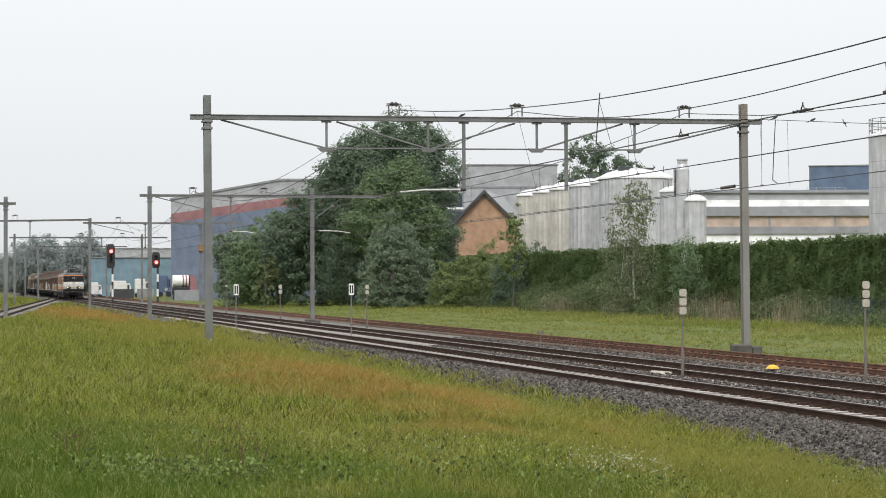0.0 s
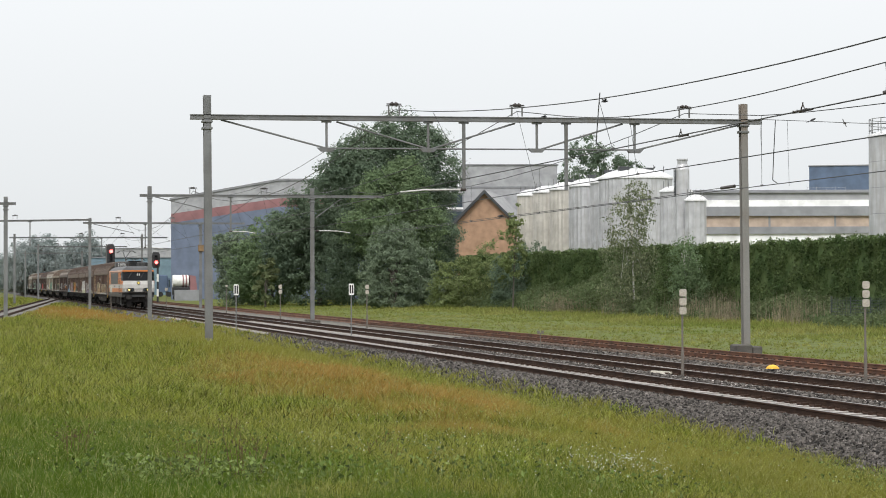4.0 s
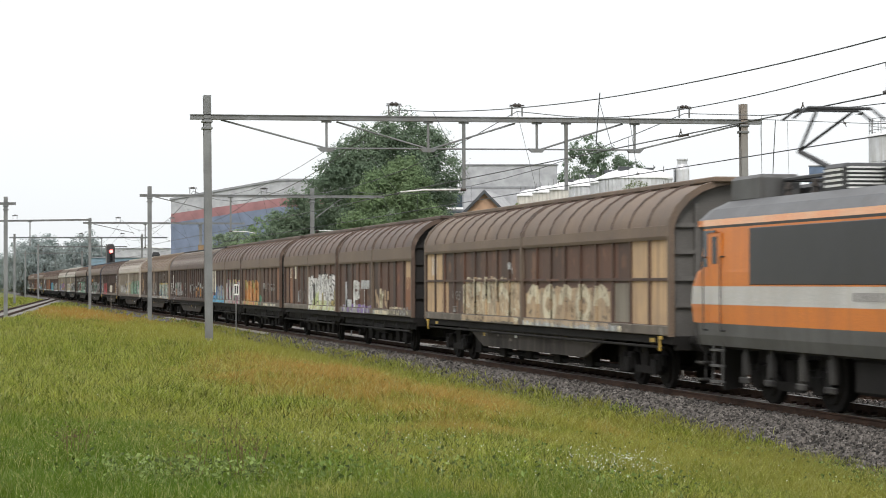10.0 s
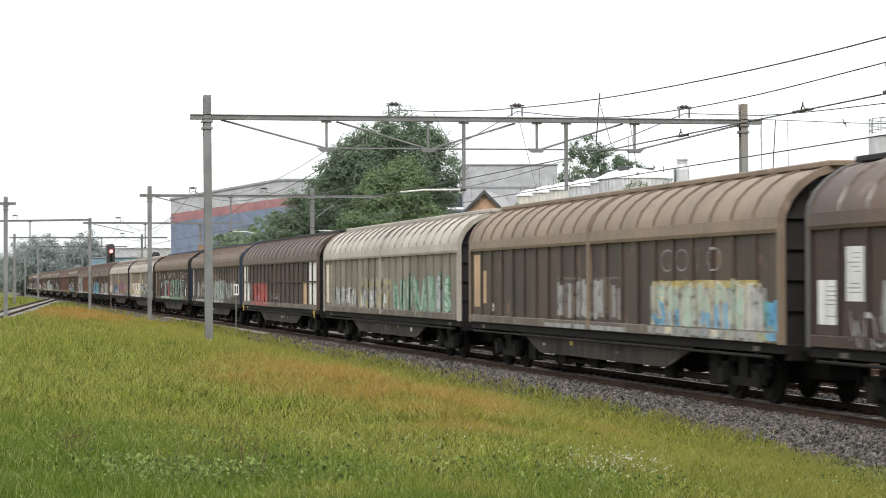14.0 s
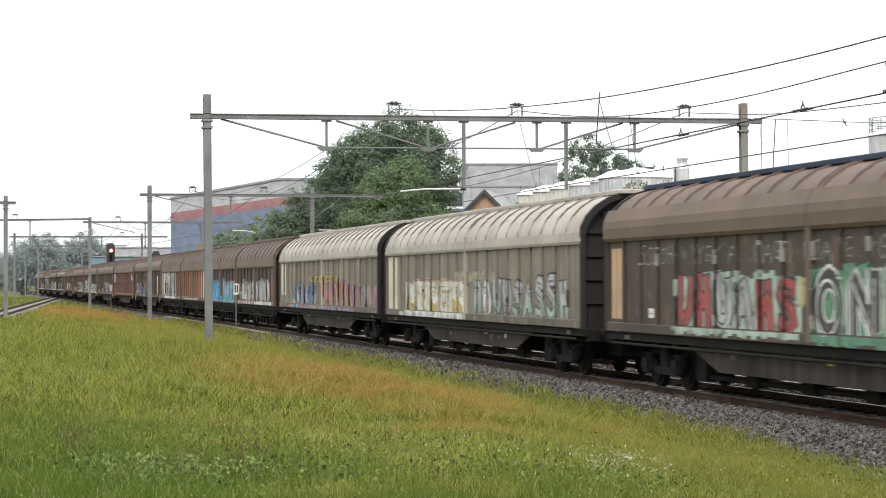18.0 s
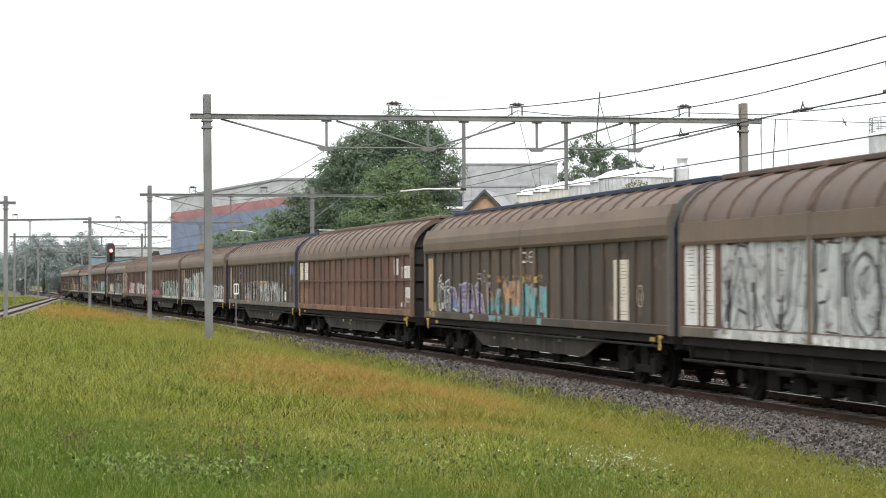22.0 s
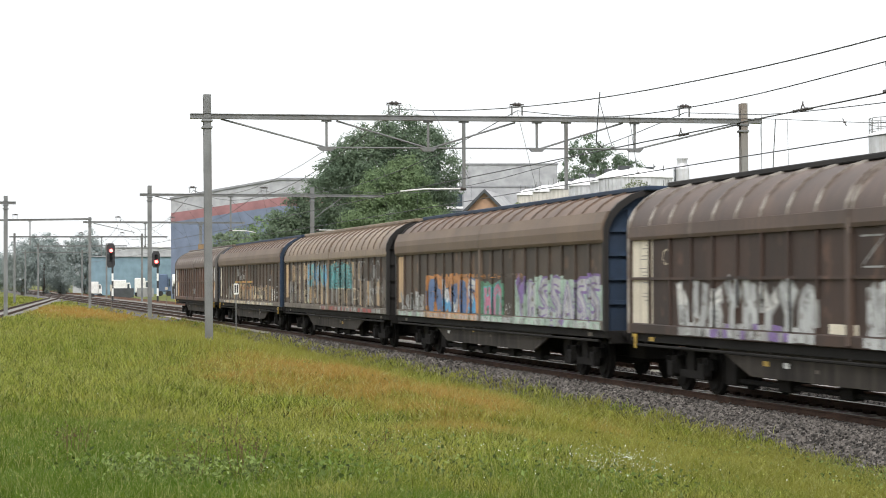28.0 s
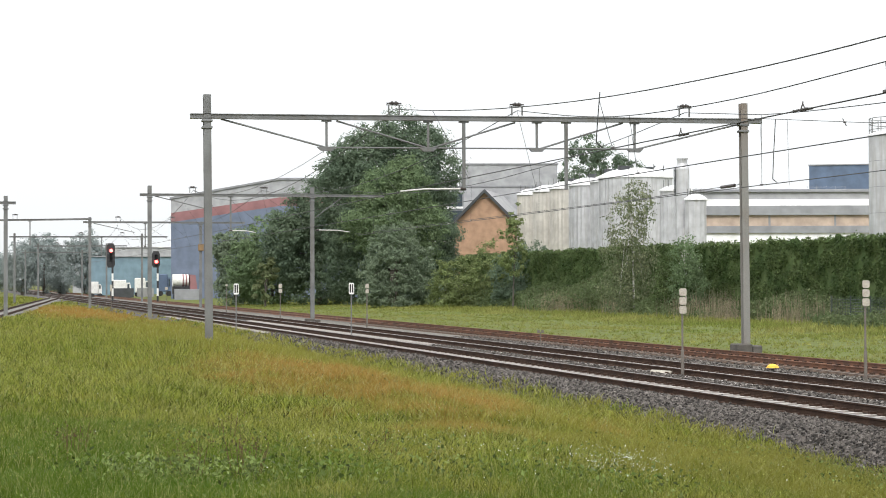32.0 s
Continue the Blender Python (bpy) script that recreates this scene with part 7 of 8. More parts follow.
def fleet():
    """All wagons with the place of their leading end at nine seconds. Sprays run from the leading end: from, to, low, high, colours, line, options."""
    bw = "brown curved-roof covered wagon with "
    SCRAWL, ROLLER, SMEAR = dict(style="scrawl"), dict(style="roller"), dict(style="smear")
    out = []

    def add(y, *a, **k):
        out.append((y, wagon(*a, seed=100 + len(out), **k)))

    # the first wagon's dark hoop colour stands for the hoops' shadow edges
    add(65.4, "long_rail", "covered_wagon", bw + "tan end panels and cream graffiti", "w_brown", "r_tan2", "end_grey",
        ((0.005, 0.115, 1.38, 3.15, "p_tan"), (0.905, 0.995, 1.38, 3.15, "p_tan"), (0.87, 0.902, 1.38, 2.29, "p_tan"), (0.12, 0.17, 1.40, 2.25, "w_grey"), (0.935, 0.965, 2.5, 3.05, "p_white")),
        ((0.18, 0.49, 1.22, 2.24, "cream/tan cream", None, dict(style="roller", text="OOCOO", back="tan", glow_back=0.0)), (0.52, 0.78, 1.22, 2.36, "tan cream/tan", "cream", dict(back="tan")), (0.80, 0.86, 1.4, 2.1, "grey", None, SCRAWL), (0.14, 0.5, 1.18, 1.34, "grey cream silver", None, SMEAR), (0.545, 0.565, 2.5, 2.8, "silver", None, SCRAWL)), handles=True, rail_tint="rail_dust", hoops="r_dark")
    add(89.6, "short", "short_covered_wagon", "short two-axle covered wagon, red-brown with an orange end panel", "w_umber", "r_rust", "end_dark", ((0.02, 0.09, 1.4, 2.45, "w_orange"), (0.025, 0.085, 2.05, 2.98, "p_tan"), (0.12, 0.2, 1.4, 2.98, "w_red")),
        ((0.30, 0.48, 1.36, 2.05, "tan cream", None, ROLLER), (0.04, 0.30, 1.18, 1.48, "cream grey", None, ROLLER), (0.56, 0.93, 1.3, 2.38, "silver white", None, dict(style="roller", text="LPT")), (0.54, 0.96, 1.18, 1.5, "grey silver purple", None, SMEAR), (0.3, 0.5, 1.18, 1.34, "cream grey", None, SMEAR)), eave="r_tan2", rail_tint="rail_dust")
    add(103.1, "short", "short_covered_wagon", "short two-axle covered wagon with pale yellow graffiti", "w_umber", "r_rust", "end_dark", ((0.86, 0.92, 2.5, 2.95, "p_cream"), (0.84, 0.97, 1.4, 2.98, "w_orange"), (0.76, 0.80, 2.45, 3.0, "p_cream")),
        ((0.02, 0.49, 1.2, 2.55, "white/lime white/yellow white", "black", dict(back="white")), (0.02, 0.48, 1.18, 1.6, "lime yellow lime", None, SMEAR), (0.56, 0.76, 1.45, 2.0, "bare grey bare", None, dict(style="scrawl", text="OOCO"))), eave="r_tan2", rail_tint="rail_dust")
    add(117.2, "short", "short_covered_wagon", "short two-axle covered wagon, brown with faded orange smears", "w_umber", "r_rust", "end_dark", ((0.02, 0.09, 1.5, 2.98, "w_orange"),),
        ((0.06, 0.46, 1.45, 2.3, "grey", None, SCRAWL), (0.55, 0.93, 1.3, 2.42, "yellow/orange orange", "grey", dict(style="roller", text="OCOO", back="orange", glow_back=0.02)), (0.54, 0.95, 1.18, 1.5, "orange red orange yellow", None, SMEAR), (0.47, 0.54, 1.2, 1.7, "green", None, SMEAR), (0.1, 0.4, 1.2, 1.32, "cream grey", None, SMEAR)), eave="r_tan2", rail_tint="rail_dust")
    add(130.45, "short", "short_covered_wagon", "short two-axle covered wagon with blue and red graffiti", "w_umber", "r_rust", "end_dark", ((0.84, 0.90, 1.75, 3.0, "p_cream"), (0.91, 0.975, 1.75, 3.0, "p_cream")),
        ((0.05, 0.48, 1.2, 2.3, "silver mint silver", "pink", dict(style="block", back="grey")), (0.06, 0.42, 2.05, 2.5, "yellow bare yellow", None, SMEAR), (0.05, 0.45, 1.18, 1.5, "red mint pink mint", None, SMEAR), (0.55, 0.86, 1.3, 2.2, "blue blue grey", None, SMEAR), (0.53, 0.95, 1.18, 1.6, "sky sky teal", None, SMEAR), (0.93, 0.97, 1.2, 1.75, "yellow pink", None, SMEAR)), rail_tint="rail_dust", eave="r_tan2")
    add(144.2, "long", "covered_wagon", "dark covered freight wagon with white end panels and scribbles", "w_dark", "r_dark", "end_dark", ((0.03, 0.045, 1.6, 2.0, "p_white"), (0.945, 0.985, 1.55, 2.3, "p_white"), (0.905, 0.935, 1.95, 2.85, "p_white")),
        ((0.03, 0.05, 2.0, 2.3, "lime", None, SCRAWL), (0.06, 0.12, 1.5, 2.2, "grey", None, SCRAWL), (0.14, 0.45, 1.6, 2.25, "silver grey", None, SCRAWL), (0.18, 0.34, 1.45, 2.0, "orange grey", None, SCRAWL), (0.56, 0.64, 1.5, 2.3, "silver", None, dict(style="scrawl", text="3E")), (0.66, 0.88, 1.42, 2.35, "grey green/orange red/silver grey", "silver", dict(style="roller")), (0.86, 0.93, 1.2, 1.8, "silver", None, SCRAWL)), hoop="end_grey", hoops="r_grey")
    add(167.7, "long", "covered_wagon", bw + "tan roof and blue and yellow graffiti", "w_olive", "r_tan", "end_dark", ((0.95, 0.985, 1.6, 3.05, "p_tan"), (0.925, 0.94, 1.7, 2.6, "p_tan"), (0.89, 0.90, 1.5, 1.7, "p_white")),
        ((0.04, 0.31, 1.22, 2.2, "mint silver mint/sky", "cream", dict(back="grey")), (0.05, 0.31, 2.15, 2.32, "yellow", None, SMEAR), (0.01, 0.05, 1.2, 2.0, "sky teal", None, SMEAR), (0.02, 0.05, 1.2, 1.5, "yellow", None, SMEAR), (0.13, 0.29, 2.48, 2.95, "grey", None, dict(style="scrawl", text="COIO")), (0.40, 0.62, 1.42, 2.4, "bare grey", "grey", dict(style="scrawl", text="TUT")), (0.40, 0.62, 1.42, 2.35, "bare grey bare", None, SMEAR), (0.38, 0.66, 1.18, 1.30, "grey", None, SMEAR)), rail_tint="rail_dust")
    add(191.4, "long", "covered_wagon", "pale grey covered freight wagon with outlined graffiti", "w_grey", "r_light", "end_dark", ((0.94, 0.985, 1.5, 3.0, "p_cream"),),
        ((0.05, 0.42, 1.3, 2.45, "mint silver mint", "green"), (0.43, 0.66, 2.05, 2.4, "yellow", "grey"), (0.44, 0.68, 1.4, 2.0, "white yellow", "grey"), (0.70, 0.9, 1.45, 2.1, "white silver", "grey")), rail_tint="rail_dust")
    add(215.3, "long_rail", "covered_wagon", "dark covered freight wagon with white panels and red graffiti", "w_dark", "r_dark", "end_dark", ((0.02, 0.10, 1.38, 3.15, "p_white"), (0.11, 0.17, 1.38, 2.3, "p_tan"), (0.93, 0.99, 1.38, 3.15, "p_white"), (0.88, 0.925, 1.38, 2.29, "p_white")),
        ((0.62, 0.84, 1.22, 2.3, "red red/pink", None, dict(style="roller", back="red")), (0.2, 0.6, 1.5, 2.2, "grey", None, SCRAWL)), handles=True, rail_tint="rail_dust")
    add(238.7, "long", "covered_wagon", bw + "grey and green graffiti", "w_olive", "r_brown", "end_blue", ((0.86, 0.885, 1.42, 1.75, "p_white"), (0.945, 0.985, 1.5, 3.1, "p_white")),
        ((0.10, 0.28, 1.4, 2.4, "grey", "grey", ROLLER), (0.30, 0.62, 1.22, 2.45, "silver grey/silver", "green", dict(back="grey")), (0.68, 0.88, 1.42, 2.3, "grey silver", None, ROLLER), (0.44, 0.66, 2.5, 2.75, "orange bare", None, SMEAR), (0.89, 0.93, 1.7, 2.4, "silver", None, SCRAWL), (0.3, 0.9, 1.18, 1.33, "grey silver grey", None, SMEAR)), hoop="end_blue", eave="r_tan2")
    add(263.3, "long", "covered_wagon", bw + "red and white graffiti", "w_olive", "r_brown", "end_blue", ((0.07, 0.10, 1.45, 1.9, "p_white"), (0.86, 0.875, 1.5, 1.7, "p_white"), (0.95, 0.985, 1.45, 3.0, "p_tan")),
        ((0.135, 0.50, 1.2, 2.5, "black", "white", dict(text="ONLYOU", back="green")), (0.525, 0.80, 1.25, 2.4, "red white/red silver", "black", dict(back="mint")), (0.5, 0.53, 1.8, 2.4, "yellow", None, SMEAR), (0.04, 0.09, 1.9, 3.0, "green grey", None, SCRAWL), (0.1, 0.9, 2.6, 3.0, "bare grey", None, SCRAWL), (0.82, 0.94, 1.5, 2.9, "grey silver", None, SCRAWL)), hoop="end_dark", eave="r_tan2")
    add(287.4, "long", "covered_wagon", "grey beige covered freight wagon with white graffiti", "w_grey", "r_light", "end_dark", ((0.925, 0.985, 1.38, 3.1, "p_cream"),),
        ((0.05, 0.47, 1.25, 2.35, "silver white silver/mint", "black", dict(text="")), (0.06, 0.44, 1.3, 2.3, "yellow bare yellow", None, SCRAWL), (0.36, 0.56, 2.3, 2.55, "yellow", "grey"), (0.52, 0.86, 1.25, 2.3, "white/yellow white", "yellow", dict(text="UNCEK", back="white")), (0.55, 0.8, 2.3, 2.36, "red", None, SMEAR), (0.5, 0.9, 1.18, 1.34, "white silver", None, SMEAR)), rail_tint="rail_dust", hoop="end_dark")
    add(311.0, "long", "covered_wagon", "grey beige covered freight wagon with faded colourful graffiti", "w_grey", "r_light", "end_dark", ((0.93, 0.985, 1.7, 3.1, "p_cream"),),
        ((0.02, 0.16, 1.3, 2.1, "pink grey", "grey"), (0.18, 0.50, 1.22, 2.3, "orange orange/yellow", "purple", dict(text="")), (0.36, 0.65, 2.27, 2.55, "yellow", None, SMEAR), (0.37, 0.64, 2.31, 2.5, "black", None, SCRAWL), (0.58, 0.84, 1.25, 2.2, "blue/silver silver blue", "blue"), (0.2, 0.88, 1.18, 1.33, "orange blue grey purple", None, SMEAR)), rail_tint="rail_dust", hoop="end_dark")
    add(335.0, "short", "short_covered_wagon", "short two-axle covered wagon with white graffiti", "w_dark", "r_rust", "end_dark", ((0.02, 0.10, 1.3, 3.0, "w_orange"),),
        ((0.12, 0.48, 1.36, 2.35, "white silver", "grey", dict(back="grey", glow_back=0.0)), (0.06, 0.5, 1.18, 1.36, "silver white", None, SMEAR), (0.54, 0.96, 1.35, 2.25, "white silver", "grey"), (0.52, 0.96, 1.18, 1.36, "pink silver grey", None, SMEAR)), rail_tint="rail_dust", eave="r_tan2")
    add(348.6, "short", "short_covered_wagon", "short two-axle covered wagon with bright blue graffiti", "w_dark", "r_rust", "end_dark", ((0.855, 0.905, 1.42, 3.0, "p_tan"), (0.92, 0.975, 1.6, 3.0, "p_cream"), (0.86, 0.90, 1.42, 2.0, "p_white"), (0.80, 0.84, 1.4, 2.98, "p_tan")),
        ((0.04, 0.40, 1.2, 2.25, "teal mint/teal pink", "sky", dict(back="teal")), (0.05, 0.25, 2.25, 2.38, "pink", None, SMEAR), (0.02, 0.05, 1.2, 1.8, "yellow", None, SMEAR), (0.54, 0.78, 1.2, 2.3, "sky", None, SMEAR), (0.55, 0.77, 1.3, 2.42, "sky", None, dict(style="roller", text="YUY")), (0.46, 0.52, 1.2, 1.55, "sky", None, SMEAR)), eave="r_tan2", rail_tint="rail_dust")
    add(362.4, "short", "short_covered_wagon", "short two-axle covered wagon, faded orange brown, white end panel", "w_orange", "r_rust", "end_dark", ((0.02, 0.085, 1.3, 3.05, "p_white"), (0.1, 0.18, 1.4, 2.98, "p_tan")), ((0.3, 0.9, 1.18, 1.3, "cream grey", None, SMEAR),), eave="r_tan2", rail_tint="rail_dust")
    add(376.0, "short", "short_covered_wagon", "short two-axle covered wagon with large silver graffiti", "w_red", "r_rust", "end_dark", ((0.86, 0.915, 1.4, 3.0, "p_white"), (0.93, 0.985, 1.4, 3.0, "p_white")),
        ((0.26, 0.82, 1.2, 3.1, "silver white silver", "black", dict(back="silver")), (0.12, 0.22, 1.8, 2.8, "silver", None, SCRAWL), (0.25, 0.85, 1.18, 1.34, "silver white", None, SMEAR), (0.04, 0.07, 1.2, 1.5, "white", None, SMEAR)), rail_tint="rail_dust", eave="r_tan2")
    add(389.4, "long", "covered_wagon", bw + "purple, orange and teal graffiti", "w_olive", "r_brown", "end_blue", ((0.125, 0.17, 1.42, 2.75, "p_cream"), (0.96, 0.985, 1.45, 3.0, "p_tan")),
        ((0.40, 0.67, 1.2, 2.2, "teal orange/teal teal orange", "grey", dict(text="")), (0.68, 0.86, 1.22, 2.2, "purple purple/blue", "silver"), (0.86, 0.93, 1.3, 2.4, "black", "white"), (0.67, 0.71, 2.2, 2.6, "silver", None, SCRAWL), (0.46, 0.50, 2.75, 3.05, "white", None, dict(style="scrawl", text="3E")), (0.42, 0.66, 2.25, 2.45, "orange bare yellow", None, SCRAWL), (0.08, 0.1, 1.7, 2.2, "cream", None, SCRAWL), (0.93, 0.98, 1.2, 1.7, "yellow bare", None, SMEAR)), hoop="end_grey", eave="r_tan2", handles=True)
    add(413.7, "long_rail", "covered_wagon", "rust red covered freight wagon with white labels", "w_red", "r_brown", "end_dark", ((0.02, 0.075, 2.4, 2.8, "p_white"), (0.10, 0.13, 2.5, 3.05, "p_white"), (0.02, 0.05, 1.6, 2.1, "p_white"), (0.05, 0.08, 1.45, 1.6, "p_white"), (0.955, 0.99, 2.37, 3.1, "p_cream"), (0.90, 0.94, 2.37, 3.1, "p_white"), (0.01, 0.07, 1.38, 1.75, "w_orange"), (0.88, 0.985, 1.38, 2.0, "w_orange")), ((0.97, 0.985, 1.5, 2.2, "silver", None, SCRAWL),), handles=True, rail_tint="w_orange")
    add(436.8, "long", "covered_wagon", bw + "grey white graffiti and dark blue end", "w_olive", "r_brown", "end_blue", ((0.13, 0.165, 1.45, 1.85, "p_white"), (0.955, 0.985, 1.5, 3.05, "p_tan")),
        ((0.155, 0.50, 1.3, 2.2, "silver grey silver", "grey", dict(text="")), (0.53, 0.74, 1.3, 2.25, "silver grey", "black"), (0.65, 0.70, 1.25, 2.3, "orange", None, SMEAR), (0.36, 0.64, 2.22, 2.36, "orange yellow", None, SMEAR), (0.76, 0.85, 1.7, 2.9, "pink grey purple", None, SCRAWL), (0.88, 0.94, 1.4, 2.9, "cream grey", None, SCRAWL), (0.04, 0.08, 2.6, 3.0, "blue", None, SMEAR), (0.06, 0.09, 1.6, 2.2, "grey", None, SCRAWL)), rail_tint="rail_dust", hoop="end_blue", eave="r_tan2", handles=True)
    add(461.0, "long", "covered_wagon", bw + "white and teal graffiti all along", "w_olive", "r_brown", "end_blue", ((0.93, 0.99, 2.4, 3.1, "p_tan"),),
        ((0.02, 0.42, 1.22, 2.1, "silver white silver", "black", dict(back="silver")), (0.42, 0.46, 1.3, 2.4, "teal", None, SMEAR), (0.40, 0.43, 2.3, 2.8, "white", None, SCRAWL), (0.46, 0.72, 1.22, 2.85, "silver white", "grey", dict(back="silver")), (0.55, 0.60, 2.5, 2.9, "teal", None, SMEAR), (0.72, 0.76, 1.6, 2.5, "teal sky", None, SMEAR), (0.76, 0.97, 1.22, 2.55, "silver white", "black", dict(back="grey")), (0.02, 0.97, 1.18, 1.35, "silver white grey", None, SMEAR)), rail_tint="rail_dust", handles=True, eave="r_tan2")
    add(485.0, "long", "covered_wagon", bw + "white outlined graffiti, tan end panel", "w_brown", "r_brown", "end_blue", ((0.955, 0.99, 1.38, 3.1, "p_tan"),),
        ((0.02, 0.50, 1.22, 2.35, "mint white mint/silver", "black", dict(back="mint")), (0.62, 0.90, 1.35, 1.75, "pink silver", None, ROLLER), (0.55, 0.6, 1.9, 2.5, "grey", None, SCRAWL)), handles=True, eave="r_tan2")
    add(508.3, "long_rail", "covered_wagon", "brown covered freight wagon with cream end panels", "w_brown", "r_brown", "end_dark", ((0.005, 0.11, 1.38, 3.15, "p_cream"), (0.89, 0.995, 1.38, 3.15, "p_cream")), ((0.15, 0.48, 1.25, 2.2, "white silver", "grey"), (0.52, 0.82, 1.25, 2.25, "red pink/red silver", "white")), handles=True)
    add(531.7, "long_rail", "covered_wagon", "dark brown covered freight wagon with cream panels and grey graffiti", "w_dark", "r_dark", "end_grey", ((0.005, 0.08, 1.2, 3.15, "p_cream"), (0.935, 0.995, 1.38, 3.15, "p_cream"), (0.08, 0.12, 1.38, 1.55, "p_cream"), (0.49, 0.54, 1.38, 1.55, "p_cream")),
        ((0.11, 0.27, 1.22, 2.2, "grey mint", "black", dict(back="grey")), (0.28, 0.47, 1.22, 2.2, "silver", "grey", dict(back="silver")), (0.56, 0.87, 1.22, 2.2, "silver white/silver", "grey", dict(text="")), (0.56, 0.86, 1.18, 1.5, "silver purple grey", None, SMEAR), (0.135, 0.49, 2.48, 3.02, "grey", None, dict(style="scrawl", text="ZONKE33")), (0.10, 0.125, 2.6, 2.95, "cream", None, dict(style="scrawl", text="O")), (0.885, 0.91, 2.6, 2.95, "cream", None, dict(style="scrawl", text="O"))), handles=True, rail_tint="w_dark", hoop="r_grey", hoops="r_grey")
    add(555.7, "long", "covered_wagon", bw + "orange, blue and violet graffiti", "w_olive", "r_brown", "end_blue", ((0.96, 0.99, 1.6, 3.1, "p_tan"),),
        ((0.02, 0.34, 1.2, 2.35, "silver purple/grey silver", "purple", dict(back="mint")), (0.36, 0.40, 1.4, 2.1, "silver", None, SCRAWL), (0.40, 0.495, 1.25, 2.25, "pink purple", "teal", dict(back="green")), (0.53, 0.80, 1.22, 2.3, "blue/white white/sky blue", "blue", dict(back="orange", glow_back=0.3)), (0.53, 0.56, 1.3, 2.0, "red", None, SMEAR), (0.82, 0.98, 1.22, 1.95, "silver grey", None, ROLLER), (0.3, 0.62, 2.35, 2.5, "orange bare", None, SCRAWL), (0.02, 0.98, 1.18, 1.34, "grey silver mint", None, SMEAR)), rail_tint="rail_dust", hoop="end_dark", eave="r_tan2")
    add(579.5, "long", "covered_wagon", bw + "tan roof and teal and white graffiti", "w_olive", "r_tan", "end_dark", ((0.955, 0.99, 1.6, 3.05, "p_tan"),),
        ((0.01, 0.95, 1.38, 2.5, "bare tan bare bare grey", None, SMEAR), (0.2, 0.9, 2.3, 3.1, "bare bare tan", None, SMEAR), (0.30, 0.49, 2.05, 2.95, "teal", "black", dict(back="teal")), (0.53, 0.74, 2.1, 3.0, "teal sky", "grey"), (0.52, 0.72, 2.1, 3.1, "silver lime", None, SCRAWL), (0.06, 0.25, 2.3, 3.05, "grey", None, dict(style="scrawl", text="OCIOO")), (0.02, 0.22, 1.5, 2.2, "silver", None, SCRAWL), (0.10, 0.42, 1.3, 2.05, "cream tan", None, dict(style="scrawl", text="TCPUN")), (0.55, 0.90, 1.35, 2.4, "grey lime cream", None, SCRAWL), (0.8, 0.92, 1.4, 3.0, "cream silver", None, SCRAWL), (0.05, 0.6, 1.18, 1.34, "red bare grey", None, SMEAR)), rail_tint="rail_dust", hoop="end_dark")
    add(603.0, "long", "covered_wagon", bw + "pale letters and dark blue end", "w_olive", "r_brown", "end_blue", ((0.095, 0.13, 1.42, 1.95, "p_white"), (0.965, 0.985, 1.5, 3.05, "p_cream"), (0.86, 0.88, 1.45, 1.6, "p_white")),
        ((0.12, 0.85, 1.38, 2.2, "bare bare tan bare", None, SMEAR), (0.20, 0.42, 1.45, 2.05, "cream tan", None, dict(style="roller", text="UCUT")), (0.40, 0.72, 2.25, 2.36, "orange yellow", None, SMEAR), (0.42, 0.62, 1.9, 2.1, "orange", None, SCRAWL), (0.55, 0.82, 1.42, 2.2, "grey tan", None, ROLLER), (0.50, 0.68, 2.4, 3.0, "silver grey", None, SCRAWL), (0.13, 0.17, 2.0, 2.7, "silver", None, SCRAWL), (0.04, 0.07, 1.5, 2.1, "grey", None, SCRAWL), (0.1, 0.9, 1.18, 1.33, "tan grey cream", None, SMEAR)), rail_tint="rail_dust", hoop="end_blue", eave="r_tan2", handles=True)
    add(627.0, "long_rail", "covered_wagon", "last covered wagon, brown with white and tan end panels", "w_brown", "r_dark", "end_dark", ((0.005, 0.07, 2.37, 3.15, "p_plain"), (0.073, 0.12, 2.37, 3.15, "p_plain"), (0.045, 0.16, 1.38, 2.29, "p_tan"), (0.005, 0.043, 1.38, 1.85, "p_plain"), (0.005, 0.043, 1.86, 2.29, "p_tan"), (0.945, 0.995, 1.38, 3.15, "p_plain"), (0.90, 0.94, 1.38, 2.29, "p_tan")),
        ((0.46, 0.50, 1.5, 1.9, "grey", None, SCRAWL), (0.53, 0.56, 1.5, 1.9, "grey", None, SCRAWL), (0.905, 0.925, 2.6, 2.9, "cream", None, dict(style="scrawl", text="O"))), handles=True, hoop="end_grey", hoops="r_grey", rail_tint="w_brown")
    return [(y + ob_len(ob), ob) for y, ob in out]


def ob_len(ob):
    return (KINDS["short"]["length"] if ob.name.startswith("short") else KINDS["long"]["length"]) / 2


WAGONS = fleet()


